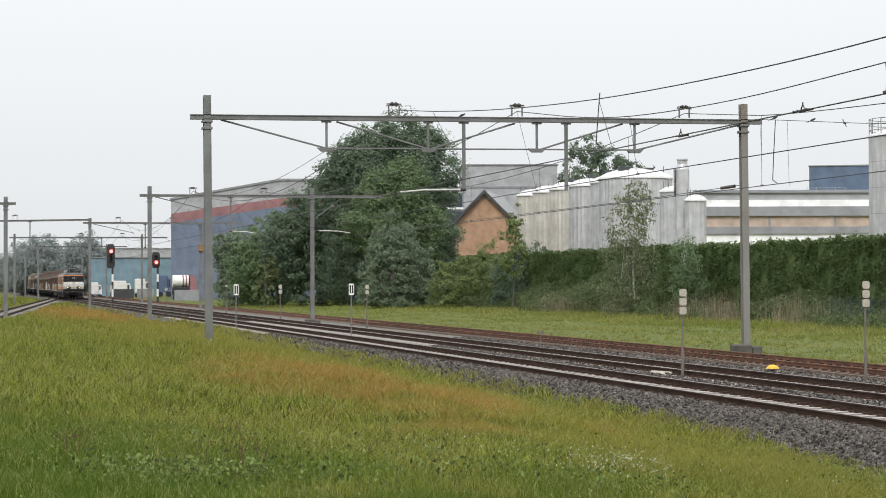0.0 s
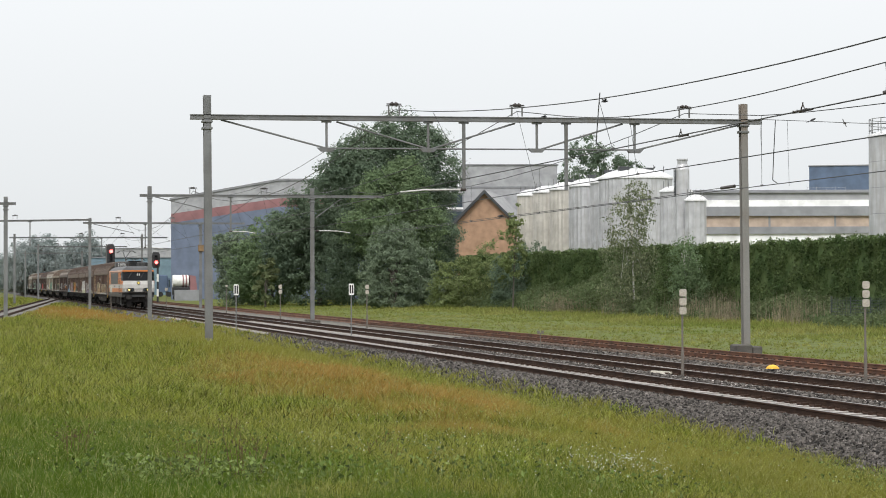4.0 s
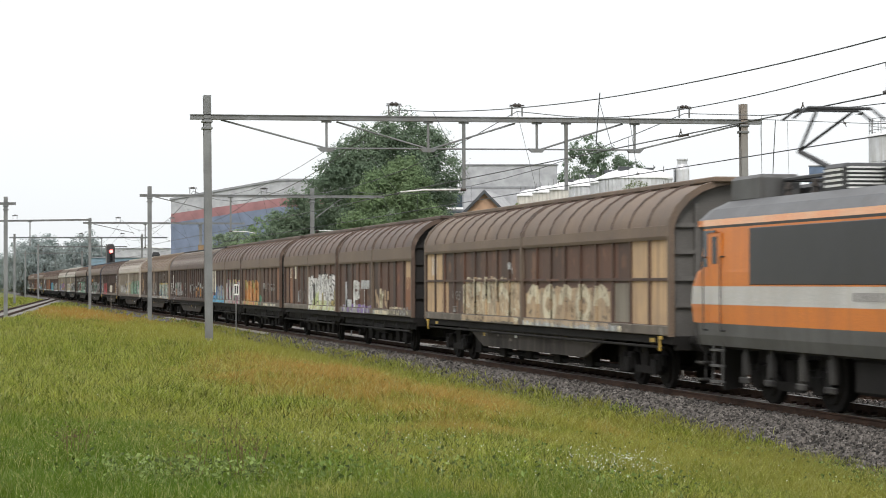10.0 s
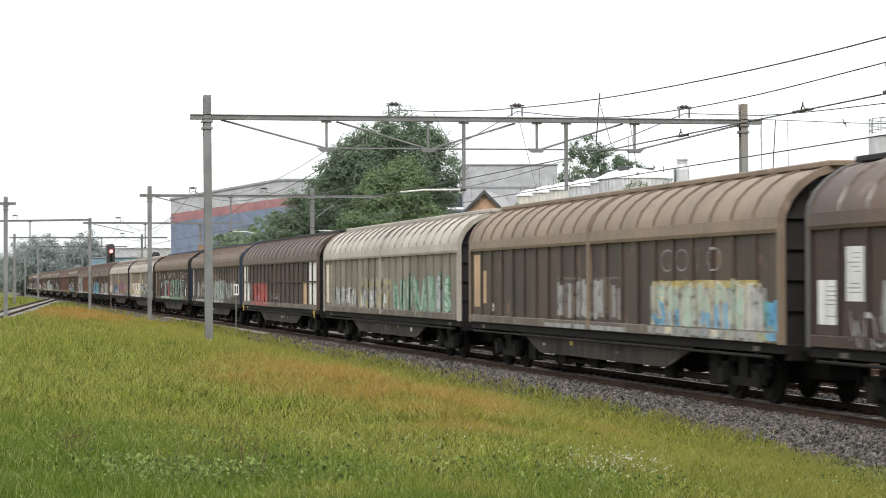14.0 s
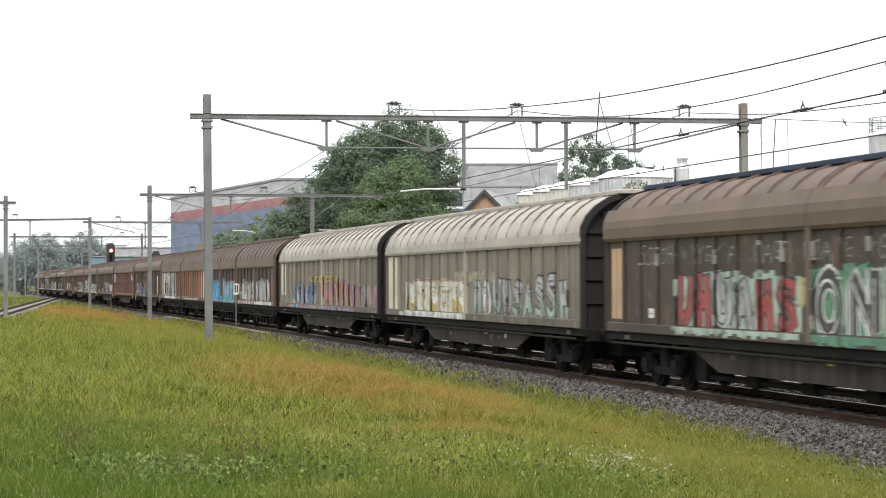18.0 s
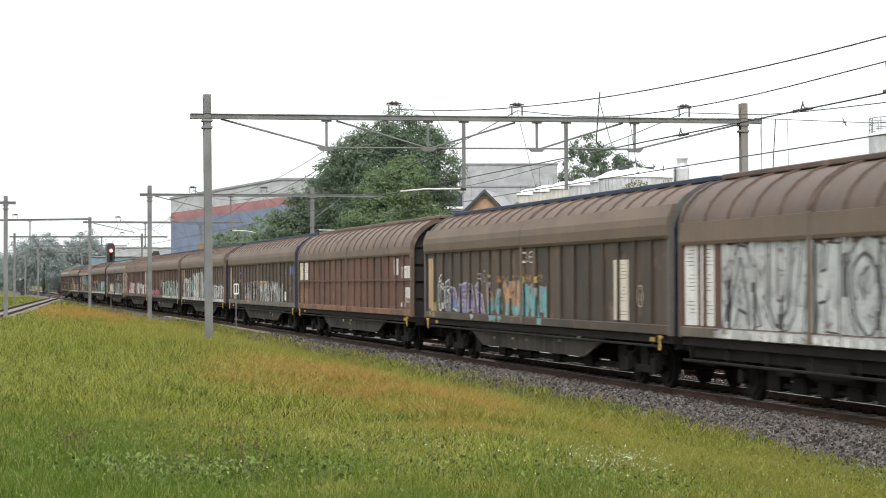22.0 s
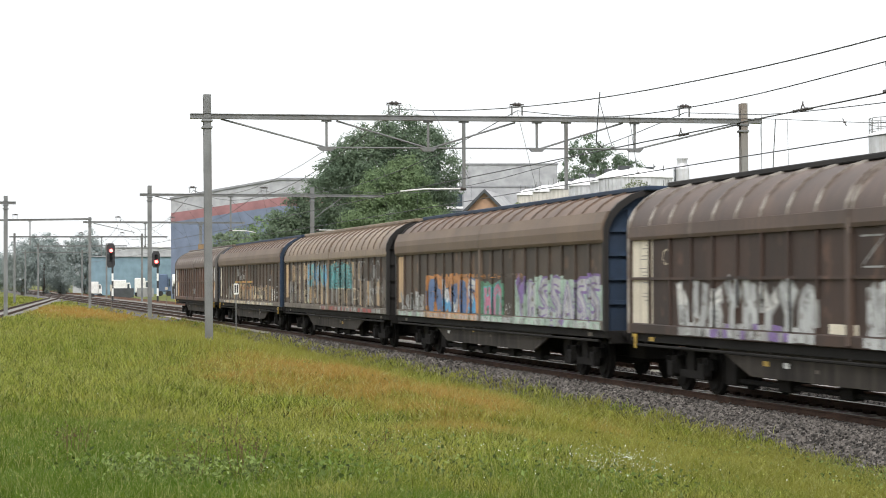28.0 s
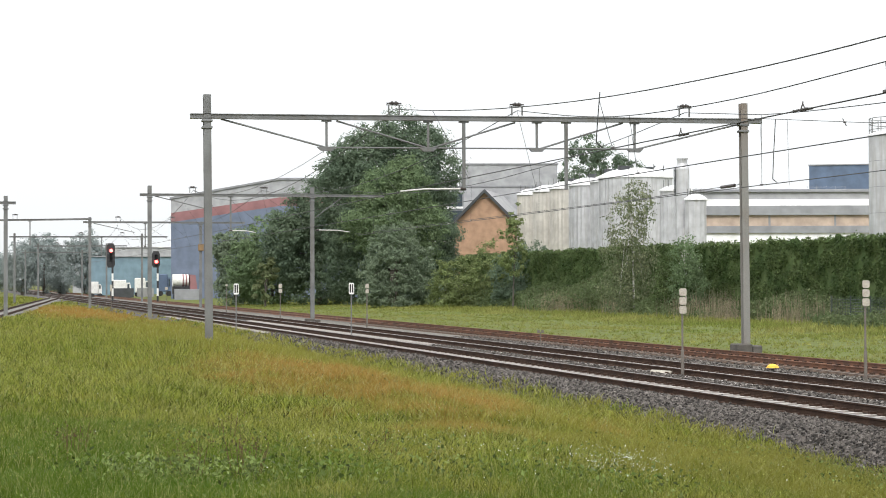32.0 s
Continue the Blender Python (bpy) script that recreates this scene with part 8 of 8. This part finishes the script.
def locomotive():
    top = new("electric_locomotive")
    tagged(top, "orange and white electric locomotive with a dark slanted windscreen", "locomotive")
    #        z,    half width, side end, nose half width, nose end
    levels = [(1.05, 1.40, 8.1, 1.39, 8.38), (1.25, 1.45, 8.1, 1.42, 8.36), (1.48, 1.465, 8.1, 1.43, 8.46), (1.84, 1.47, 8.1, 1.43, 8.58), (2.19, 1.47, 8.1, 1.42, 8.53), (2.46, 1.47, 8.03, 1.37, 8.41), (2.52, 1.465, 7.92, 1.34, 8.30),
              (3.30, 1.44, 7.82, 1.36, 8.17), (3.35, 1.44, 7.9, 1.38, 8.32), (3.47, 1.43, 7.9, 1.38, 8.30), (3.68, 1.24, 7.72, 1.18, 8.16), (3.84, 0.95, 7.45, 0.9, 7.9)]

    def plan(z, hw, s, c, f):
        return [(-hw, -s, z), (-c, -f, z), (c, -f, z), (hw, -s, z), (hw, s, z), (c, f, z), (-c, f, z), (-hw, s, z)]

    def band(i, segs, name, mat, label="", out=0.0):
        a, b = plan(*levels[i]), plan(*levels[i + 1])
        runs = [segs] if len(segs) == 8 else [[k] for k in segs]
        for run in runs:
            bm = B()
            for k in run:
                q = (k + 1) % 8
                bm.faces.new([bm.verts.new(p) for p in (a[k], a[q], b[q], b[k])])
            bmesh.ops.remove_doubles(bm, verts=bm.verts[:], dist=0.0005)
            part(name, bm, mat, top, label)

    side, corner, front = (3, 7), (0, 2, 4, 6), (1, 5)
    allk = tuple(range(8))
    band(0, side, "skirt", M["l_grey"])
    band(0, corner, "skirt", M["l_dusty"])
    band(0, front, "buffer_beam", M["l_box"])
    band(1, side, "skirt", M["l_grey"])
    band(1, corner, "skirt", M["l_dusty"])
    band(1, front, "buffer_beam", M["l_box"])
    for i, col in ((2, "l_orange"), (3, "l_white"), (4, "l_orange"), (5, "l_orange")):
        band(i, side + corner, "body_band", M[col])
        band(i, front, "nose", M["l_white"])
    band(6, side, "body_band", M["l_orange"])
    band(6, corner, "side_window", M["windscreen"], "dark cab side window")
    band(6, front, "windscreen", M["windscreen"], "dark windscreen")
    band(7, allk, "visor_underside", M["l_box"])
    # paler than the body orange, as if its rounded edge caught the sky
    band(8, side, "roof_stripe", M["l_salmon"], "orange roof edge coloured pale for sky light")
    band(8, corner + front, "visor", M["l_orange"])
    band(9, allk, "roof_edge", M["l_roof"])
    band(10, allk, "roof_slope", M["l_roof"])
    bm = B()
    bm.faces.new([bm.verts.new(p) for p in plan(*levels[-1])])
    part("roof", bm, M["l_roof"], top)
    bm = B()
    box(bm, -1.3, 1.3, -7.9, 7.9, 1.0, 1.06)
    part("floor", bm, M["under"], top)
    # wipers and number board
    for y in (-1, 1):
        for x in (-0.55, 0.55):
            bm = B()
            rod(bm, (x, y * 8.20, 3.32), (x - 0.38, y * 8.34, 2.72), 0.022, n=4)
            part("wiper", bm, M["l_box"], top)
        bm = B()
        for x in (-0.10, 0.08):
            box(bm, x - 0.03, x + 0.05, y * 8.30 - 0.01, y * 8.30 + 0.01, 2.98, 3.18)
        part("train_board", bm, M["p_white"], top, "small white board behind the windscreen")
        for x in (-0.69, 0.69):
            bm = B()
            for d in (-0.14, 0.14):
                disc(bm, (x + d, y * 8.62, 1.70), 0.17, 0.10, "y", 20)
            box(bm, x - 0.14, x + 0.14, y * 8.62 - 0.05, y * 8.62 + 0.05, 1.53, 1.87)
            cup = part("headlight_housing", bm, M["l_box"], top)
            bm = B()
            disc(bm, (x + (0.14 if x > 0 else -0.14), y * 8.66, 1.70), 0.088, 0.10, "y", 18)
            part("headlight", bm, M["lamp_white"] if y < 0 else M["glass"], cup, "glowing headlight" if y < 0 else "")
            bm = B()
            disc(bm, (x - (0.14 if x > 0 else -0.14), y * 8.66, 1.70), 0.075, 0.09, "y", 18)
            part("marker_light", bm, M["glass"], cup)
        bm = B()
        disc(bm, (0, y * 8.56, 2.33), 0.15, 0.12, "y", 18)
        cup = part("headlight_housing", bm, M["l_box"], top)
        bm = B()
        disc(bm, (0, y * 8.625, 2.33), 0.09, 0.03, "y", 18)
        part("headlight", bm, M["lamp"] if y < 0 else M["glass"], cup, "glowing yellow top light" if y < 0 else "")
        bm = B()
        box(bm, -0.33, 0.33, y * 8.62 - 0.03, y * 8.62 + 0.03, 1.53, 1.70)
        plate = part("number_plate", bm, M["l_white"], top)
        bm = B()
        for i in range(4):
            box(bm, -0.2 + 0.11 * i, -0.13 + 0.11 * i, y * 8.655 - 0.004, y * 8.655 + 0.004, 1.57, 1.66)
        part("plate_bars", bm, M["p_text"], plate)
        for x in (-0.875, 0.875):
            share("buffer", BUFFER, M["l_dusty"], top, place=pose(x, y * 8.42, 1.06, 0, 0, 0 if y < 0 else 180))
            bm = B()
            box(bm, x - 0.3, x + 0.3, y * 8.48 - 0.04, y * 8.48 + 0.04, 0.82, 1.26, 0.05)
            part("buffer_plate", bm, M["end_dark"], top)
        bm = B()
        for s in (-1, 1):
            prism(bm, [(s * 1.12, 0.95), (s * 1.02, 0.5), (s * 0.95, 0.16), (s * 0.55, 0.2), (s * 0.6, 0.55), (s * 0.75, 0.95)], y * 8.05 - 0.05, y * 8.05 + 0.05)
        box(bm, -1.2, 1.2, y * 7.95 - 0.08, y * 7.95 + 0.08, 0.62, 1.05)
        part("rail_guard", bm, M["end_dark"], top)
        for x in (-1.28, 1.28):
            bm = B()
            for z in (0.35, 0.68):
                box(bm, x - 0.16, x + 0.16, y * 8.2 - 0.12, y * 8.2 + 0.12, z, z + 0.04)
            rod(bm, (x, y * 8.2, 0.35), (x, y * 8.2, 1.1), 0.022, n=6)
            part("shunter_step", bm, M["l_dusty"], top)
        for x in (-1.18, 1.18):
            bm = B()
            rod(bm, (x, y * 8.48, 1.62), (x, y * 8.6, 1.62), 0.06, n=8)
            rod(bm, (x, y * 8.6, 1.56), (x, y * 8.6, 1.8), 0.028, n=6)
            part("cable_socket", bm, M["p_white"], top)
        bm = B()
        rod(bm, (0, y * 8.5, 1.0), (0, y * 8.75, 0.7), 0.05, n=6)
        part("coupling_hook", bm, M["under"], top)
        for x in (-0.4, 0.45):
            bm = B()
            rod(bm, (x, y * 8.5, 0.95), (x, y * 8.62, 0.5), 0.035, n=6)
            part("brake_hose", bm, M["under"], top)
    # side features
    for s in (-1, 1):
        bm = B()
        box(bm, s * 1.468 - 0.012, s * 1.468 + 0.012, -3.85, 5.45, 2.22, 3.26, 0.01)
        grille = part("louvre_panel", bm, M["l_louvre"], top, "wide black louvre panel")
        for i in range(10):
            bm = B()
            box(bm, s * 1.479, s * 1.4825, -3.78, 5.38, 2.27 + 0.098 * i, 2.31 + 0.098 * i)
            part("louvre_slat", bm, M["l_louvre"], grille)
        for y in (-6.35, 7.2):
            bm = B()
            box(bm, s * 1.466 - 0.008, s * 1.466 + 0.008, y - 0.36, y + 0.36, 1.50, 3.22, 0.02)
            door = part("cab_door", bm, M["l_orange"], top)
            bm = B()
            box(bm, s * 1.472 - 0.005, s * 1.472 + 0.005, y - 0.13, y + 0.13, 2.62, 3.14)
            part("door_window", bm, M["windscreen"], door, "narrow dark door window")
            bm = B()
            glass_y = -7.42 if y < 0 else 7.62
            box(bm, s * 1.455 - 0.012, s * 1.455 + 0.012, glass_y - 0.42, glass_y + 0.42 if y < 0 else glass_y + 0.2, 2.56, 3.26)
            part("side_window", bm, M["sideglass"], top, "dark cab side window")
            bm = B()
            box(bm, s * 1.474 - 0.004, s * 1.474 + 0.004, y - 0.36, y + 0.36, 1.84, 2.19)
            part("door_stripe", bm, M["l_white"], door)
            for d in (-0.45, 0.45):
                bm = B()
                rod(bm, (s * 1.54, y + d, 1.35), (s * 1.54, y + d, 2.75), 0.012, n=6)
                for z in (1.35, 2.75):
                    rod(bm, (s * 1.54, y + d, z), (s * 1.45, y + d, z), 0.018, n=6)
                part("grab_rail", bm, M["l_box"], top)
            bm = B()
            for z in (0.35, 0.65, 0.95):
                box(bm, s * 1.42 - 0.06, s * 1.42 + 0.06, y - 0.25, y + 0.25, z, z + 0.04)
            for d in (-0.25, 0.25):
                rod(bm, (s * 1.42, y + d, 0.35), (s * 1.40, y + d, 1.2), 0.02, n=5)
            part("step", bm, M["l_grey"], top)
        bm = B()
        for i in range(8):
            box(bm, s * 1.474, s * 1.478, -0.4 + 0.19 * i, -0.27 + 0.19 * i, 1.95, 2.09)
        part("name_bars", bm, M["p_text"], top)
        # hangers and boxes below the side
        for y in (-5.9, -4.6, -3.3, -2.0, 2.2, 3.4, 4.8, 6.0):
            bm = B()
            box(bm, s * 1.30 - 0.04, s * 1.30 + 0.04, y - 0.07, y + 0.07, 0.55, 1.06)
            rod(bm, (s * 1.28, y + 0.18, 0.42), (s * 1.28, y + 0.18, 0.95), 0.055, n=8)
            box(bm, s * 1.32 - 0.03, s * 1.32 + 0.03, y - 0.12, y + 0.3, 0.38, 0.5, 0.02)
            part("damper", bm, M["l_dusty"], top)
        bm = B()
        box(bm, s * 0.9 - 0.35, s * 0.9 + 0.35, -1.4, 1.5, 0.42, 1.0, 0.05)
        part("equipment_box", bm, M["under"], top)
    big = wheel_mesh(0.625)
    frame_mesh = bogie_frame_mesh(2.75)
    for y in (-4.7, 4.7):
        b = share("bogie", frame_mesh, M["under"], top, place=pose(0, y, 0))
        for d in (-1.375, 1.375):
            share("wheelset", big, M["under"], b, place=pose(0, d, 0))
    # roof equipment
    for x0, x1, y0, y1, z1, nm, col, slats in ((0.0, 0.72, -7.3, -6.5, 4.17, "air_conditioner", "l_box", "l_grey"), (0.15, 1.05, -6.3, -4.9, 4.22, "air_conditioner", "l_box", None), (-0.9, 0.2, 2.6, 3.5, 4.30, "resistor_housing", "l_box", "p_white"),
                                        (-0.25, 0.85, -2.6, 2.5, 4.30, "roof_cover", "l_box", None), (-0.95, -0.1, 6.2, 7.7, 4.30, "air_conditioner", "l_grey", None), (0.0, 0.9, 5.0, 7.2, 4.12, "roof_box", "l_box", None)):
        bm = B()
        box(bm, x0, x1, y0, y1, 3.78, z1, 0.07)
        unit = part(nm, bm, M[col], top)
        if slats:
            for i in range(6):
                bm = B()
                zz = 3.86 + (z1 - 3.92) * i / 5.5
                box(bm, x0 + 0.06, x1 - 0.06, y0 - 0.014, y0, zz, zz + 0.03)
                part("vent_slat", bm, M[slats], unit)
    bm = B()
    box(bm, -0.25, 0.85, -2.6, 2.5, 4.302, 4.33, 0.01)
    part("roof_cover_lid", bm, M["l_roof"], top)
    for s, x in ((-1, -0.26), (1, 0.86)):
        for i in range(5):
            bm = B()
            box(bm, x - 0.008, x + 0.008, -2.4, 2.3, 3.9 + 0.075 * i, 3.93 + 0.075 * i)
            part("vent_slat", bm, M["l_grey"], top)
    for i in range(4):
        bm = B()
        box(bm, -0.915, -0.9, 2.7, 3.4, 3.9 + 0.09 * i, 3.94 + 0.09 * i)
        part("vent_slat", bm, M["p_white"], top)
    # cables and busbars between the insulators
    for x in (-0.55, 0.55):
        bm = B()
        rod(bm, (x, -5.6, 4.16), (x, -2.4, 4.16), 0.022, n=6)
        part("busbar", bm, M["l_box"], top)
    for y in (-5.6, -3.4, -2.4, 4.6, 5.8):
        for x in (-0.55, 0.55):
            bm = B()
            for i in range(4):
                disc(bm, (x, y, 3.88 + 0.07 * i), 0.085 if i % 2 == 0 else 0.05, 0.07, "z", 10)
            part("insulator", bm, M["insul"], top)

    def pantograph(y, raised):
        """A half-scissor current collector, folded or up at the wire."""
        b = B()
        low = 4.18 if raised else 4.32
        for x in (-0.5, 0.5):
            rod(b, (x, y - 0.9, low), (x, y + 0.9, low), 0.04, n=6)
        for yy in (y - 0.9, y + 0.9):
            rod(b, (-0.5, yy, low), (0.5, yy, low), 0.04, n=6)
            for x in (-0.5, 0.5):
                rod(b, (x, yy, 3.85), (x, yy, low), 0.05, n=8)
        base = part("pantograph_base", b, M["l_box"], top)
        knee = Vector((0, y + 1.35, 4.75)) if raised else Vector((0, y + 1.5, 4.46))
        head = Vector((0, y - 0.2, 5.42)) if raised else Vector((0, y - 0.9, 4.60))
        b = B()
        rod(b, (0, y - 0.7, low), knee, 0.06, 0.05, n=8)
        part("lower_arm", b, M["l_box"], base)
        b = B()
        for x in (-0.35, 0.35):
            rod(b, knee, head + Vector((x, 0, -0.06)), 0.03, n=6)
        part("upper_arm", b, M["l_box"], base)
        for d in (-0.25, 0.25):
            b = B()
            rod(b, head + Vector((-0.62, d, 0)), head + Vector((0.62, d, 0)), 0.03, n=6)
            for s in (-1, 1):
                rod(b, head + Vector((s * 0.62, d, 0)), head + Vector((s * 0.9, d, -0.2)), 0.025, n=6)
            part("contact_strip", b, M["l_box"], base)

    pantograph(-4.0, False)
    pantograph(5.2, True)
    return top


LOCO = locomotive()

# ---- birds passing high over the line ----
M["feather"] = material("dark_feathers", (0.02, 0.02, 0.023, 1), (0.035, 0.034, 0.035, 1), 20, 0.7)


def bird():
    """A small dark bird and its two wings, its head towards +x."""
    top = new("bird")
    tagged(top, "small dark bird about the wires of the railway", "bird", "birds over the line")
    wings = []
    bm = B()
    for x0, x1, r0, r1 in ((-0.10, 0.02, 0.012, 0.042), (0.02, 0.08, 0.042, 0.03), (0.08, 0.12, 0.03, 0.022), (0.12, 0.15, 0.01, 0.003)):
        rod(bm, (x0, 0, 0), (x1, 0, 0), r0, r1, n=8)
    part("body", bm, M["feather"], top)
    bm = B()
    prism_z(bm, [(-0.09, -0.012), (-0.09, 0.012), (-0.19, 0.035), (-0.17, 0.0), (-0.19, -0.035)], -0.004, 0.004)
    part("tail", bm, M["feather"], top)
    for s in (-1, 1):
        bm = B()
        prism_z(bm, [(0.05, 0.03 * s), (0.06, 0.12 * s), (0.02, 0.23 * s), (-0.02, 0.2 * s), (-0.03, 0.1 * s), (-0.05, 0.03 * s)], -0.004, 0.004)
        wings.append(part("wing", bm, M["feather"], top, place=pose(0, 0, 0.01, 12 * s, 0, 0)))
    return top, wings


BIRDS = [bird() for _ in range(5)]


def motions():
    """The train runs at an even 27 m/s along the first track; y9 is a vehicle's middle at nine seconds."""
    speed = 27.0
    for y9, ob in [(55.5, LOCO)] + WAGONS:
        walk(ob, [(t, pose(0, y9 + 0.45 - speed * (t - 9), 0)) for t in (0, 4, 8, 12, 16, 20, 24, 28, 32)])

    # each bird's way: seconds, then place over the line, from far to one side to far on the other
    ways = (
        [(0, 0.75, 7.86), (2.4, 0.75, 7.86), (2.6, 0.92, 7.90), (2.8, 1.34, 8.09), (3.0, 1.89, 8.29), (3.2, 2.48, 8.39), (3.5, 3.46, 8.33), (4.5, 8.41, 8.65), (5.5, 13.8, 9.15), (5.8, 15.87, 8.89), (8, 30, 11), (32, 180, 40)],
        [(0, 11.93, 7.95), (1.15, 11.93, 7.95), (1.25, 12.35, 8.2), (1.4, 12.95, 8.6), (1.6, 13.8, 9.25), (1.8, 14.85, 9.75), (2.0, 15.9, 10.35), (4, 27, 17), (32, 190, 60)],
        [(0, -22.0, 7.0), (4.5, 5.4, 8.0), (5.5, 7.91, 8.41), (6.0, 9.1, 8.67), (6.6, 10.89, 8.94), (7.0, 12.32, 9.32), (7.4, 13.76, 9.94), (8.0, 15.69, 10.68), (10, 24, 14), (32, 150, 50)],
        [(0, -40.0, 9.0), (4.8, 6.6, 4.3), (5.6, 9.6, 4.35), (5.8, 10.4, 4.5), (6.2, 12.1, 3.6), (6.7, 13.5, 3.7), (7.2, 14.8, 3.9), (8.5, 19.5, 5.0), (32, 120, 40)],
        [(0, 13.36, 7.91), (9.35, 13.36, 7.91), (9.5, 13.42, 8.12), (9.7, 13.9, 7.97), (9.9, 14.7, 8.05), (10.2, 16.2, 8.4), (12, 26, 11), (32, 140, 40)],
    )
    # three sit on a wire with folded wings before they leave; all beat their wings in flight
    for (ob, wings), way, leave in zip(BIRDS, ways, (2.4, 1.15, 0, 0, 9.35)):
        walk(ob, [(t, pose(x, 65.0, z, 0, -22 if t <= leave and leave else -8, 0)) for t, x, z in way])
        start = leave or 4.5
        for s, wing in zip((-1, 1), wings):
            rest = pose(0, 0, 0.01, -6 * s, 0, 72 * s) if leave else pose(0, 0, 0.01, 12 * s, 0, 0)
            beats = [(start + 0.12 * (k + 1), pose(0, 0, 0.01, (42 if k % 2 == 0 else -28) * s, 0, 0)) for k in range(30)]
            walk(wing, [(0, rest), (start, rest)] + beats + [(32, pose(0, 0, 0.01, 12 * s, 0, 0))])


motions()
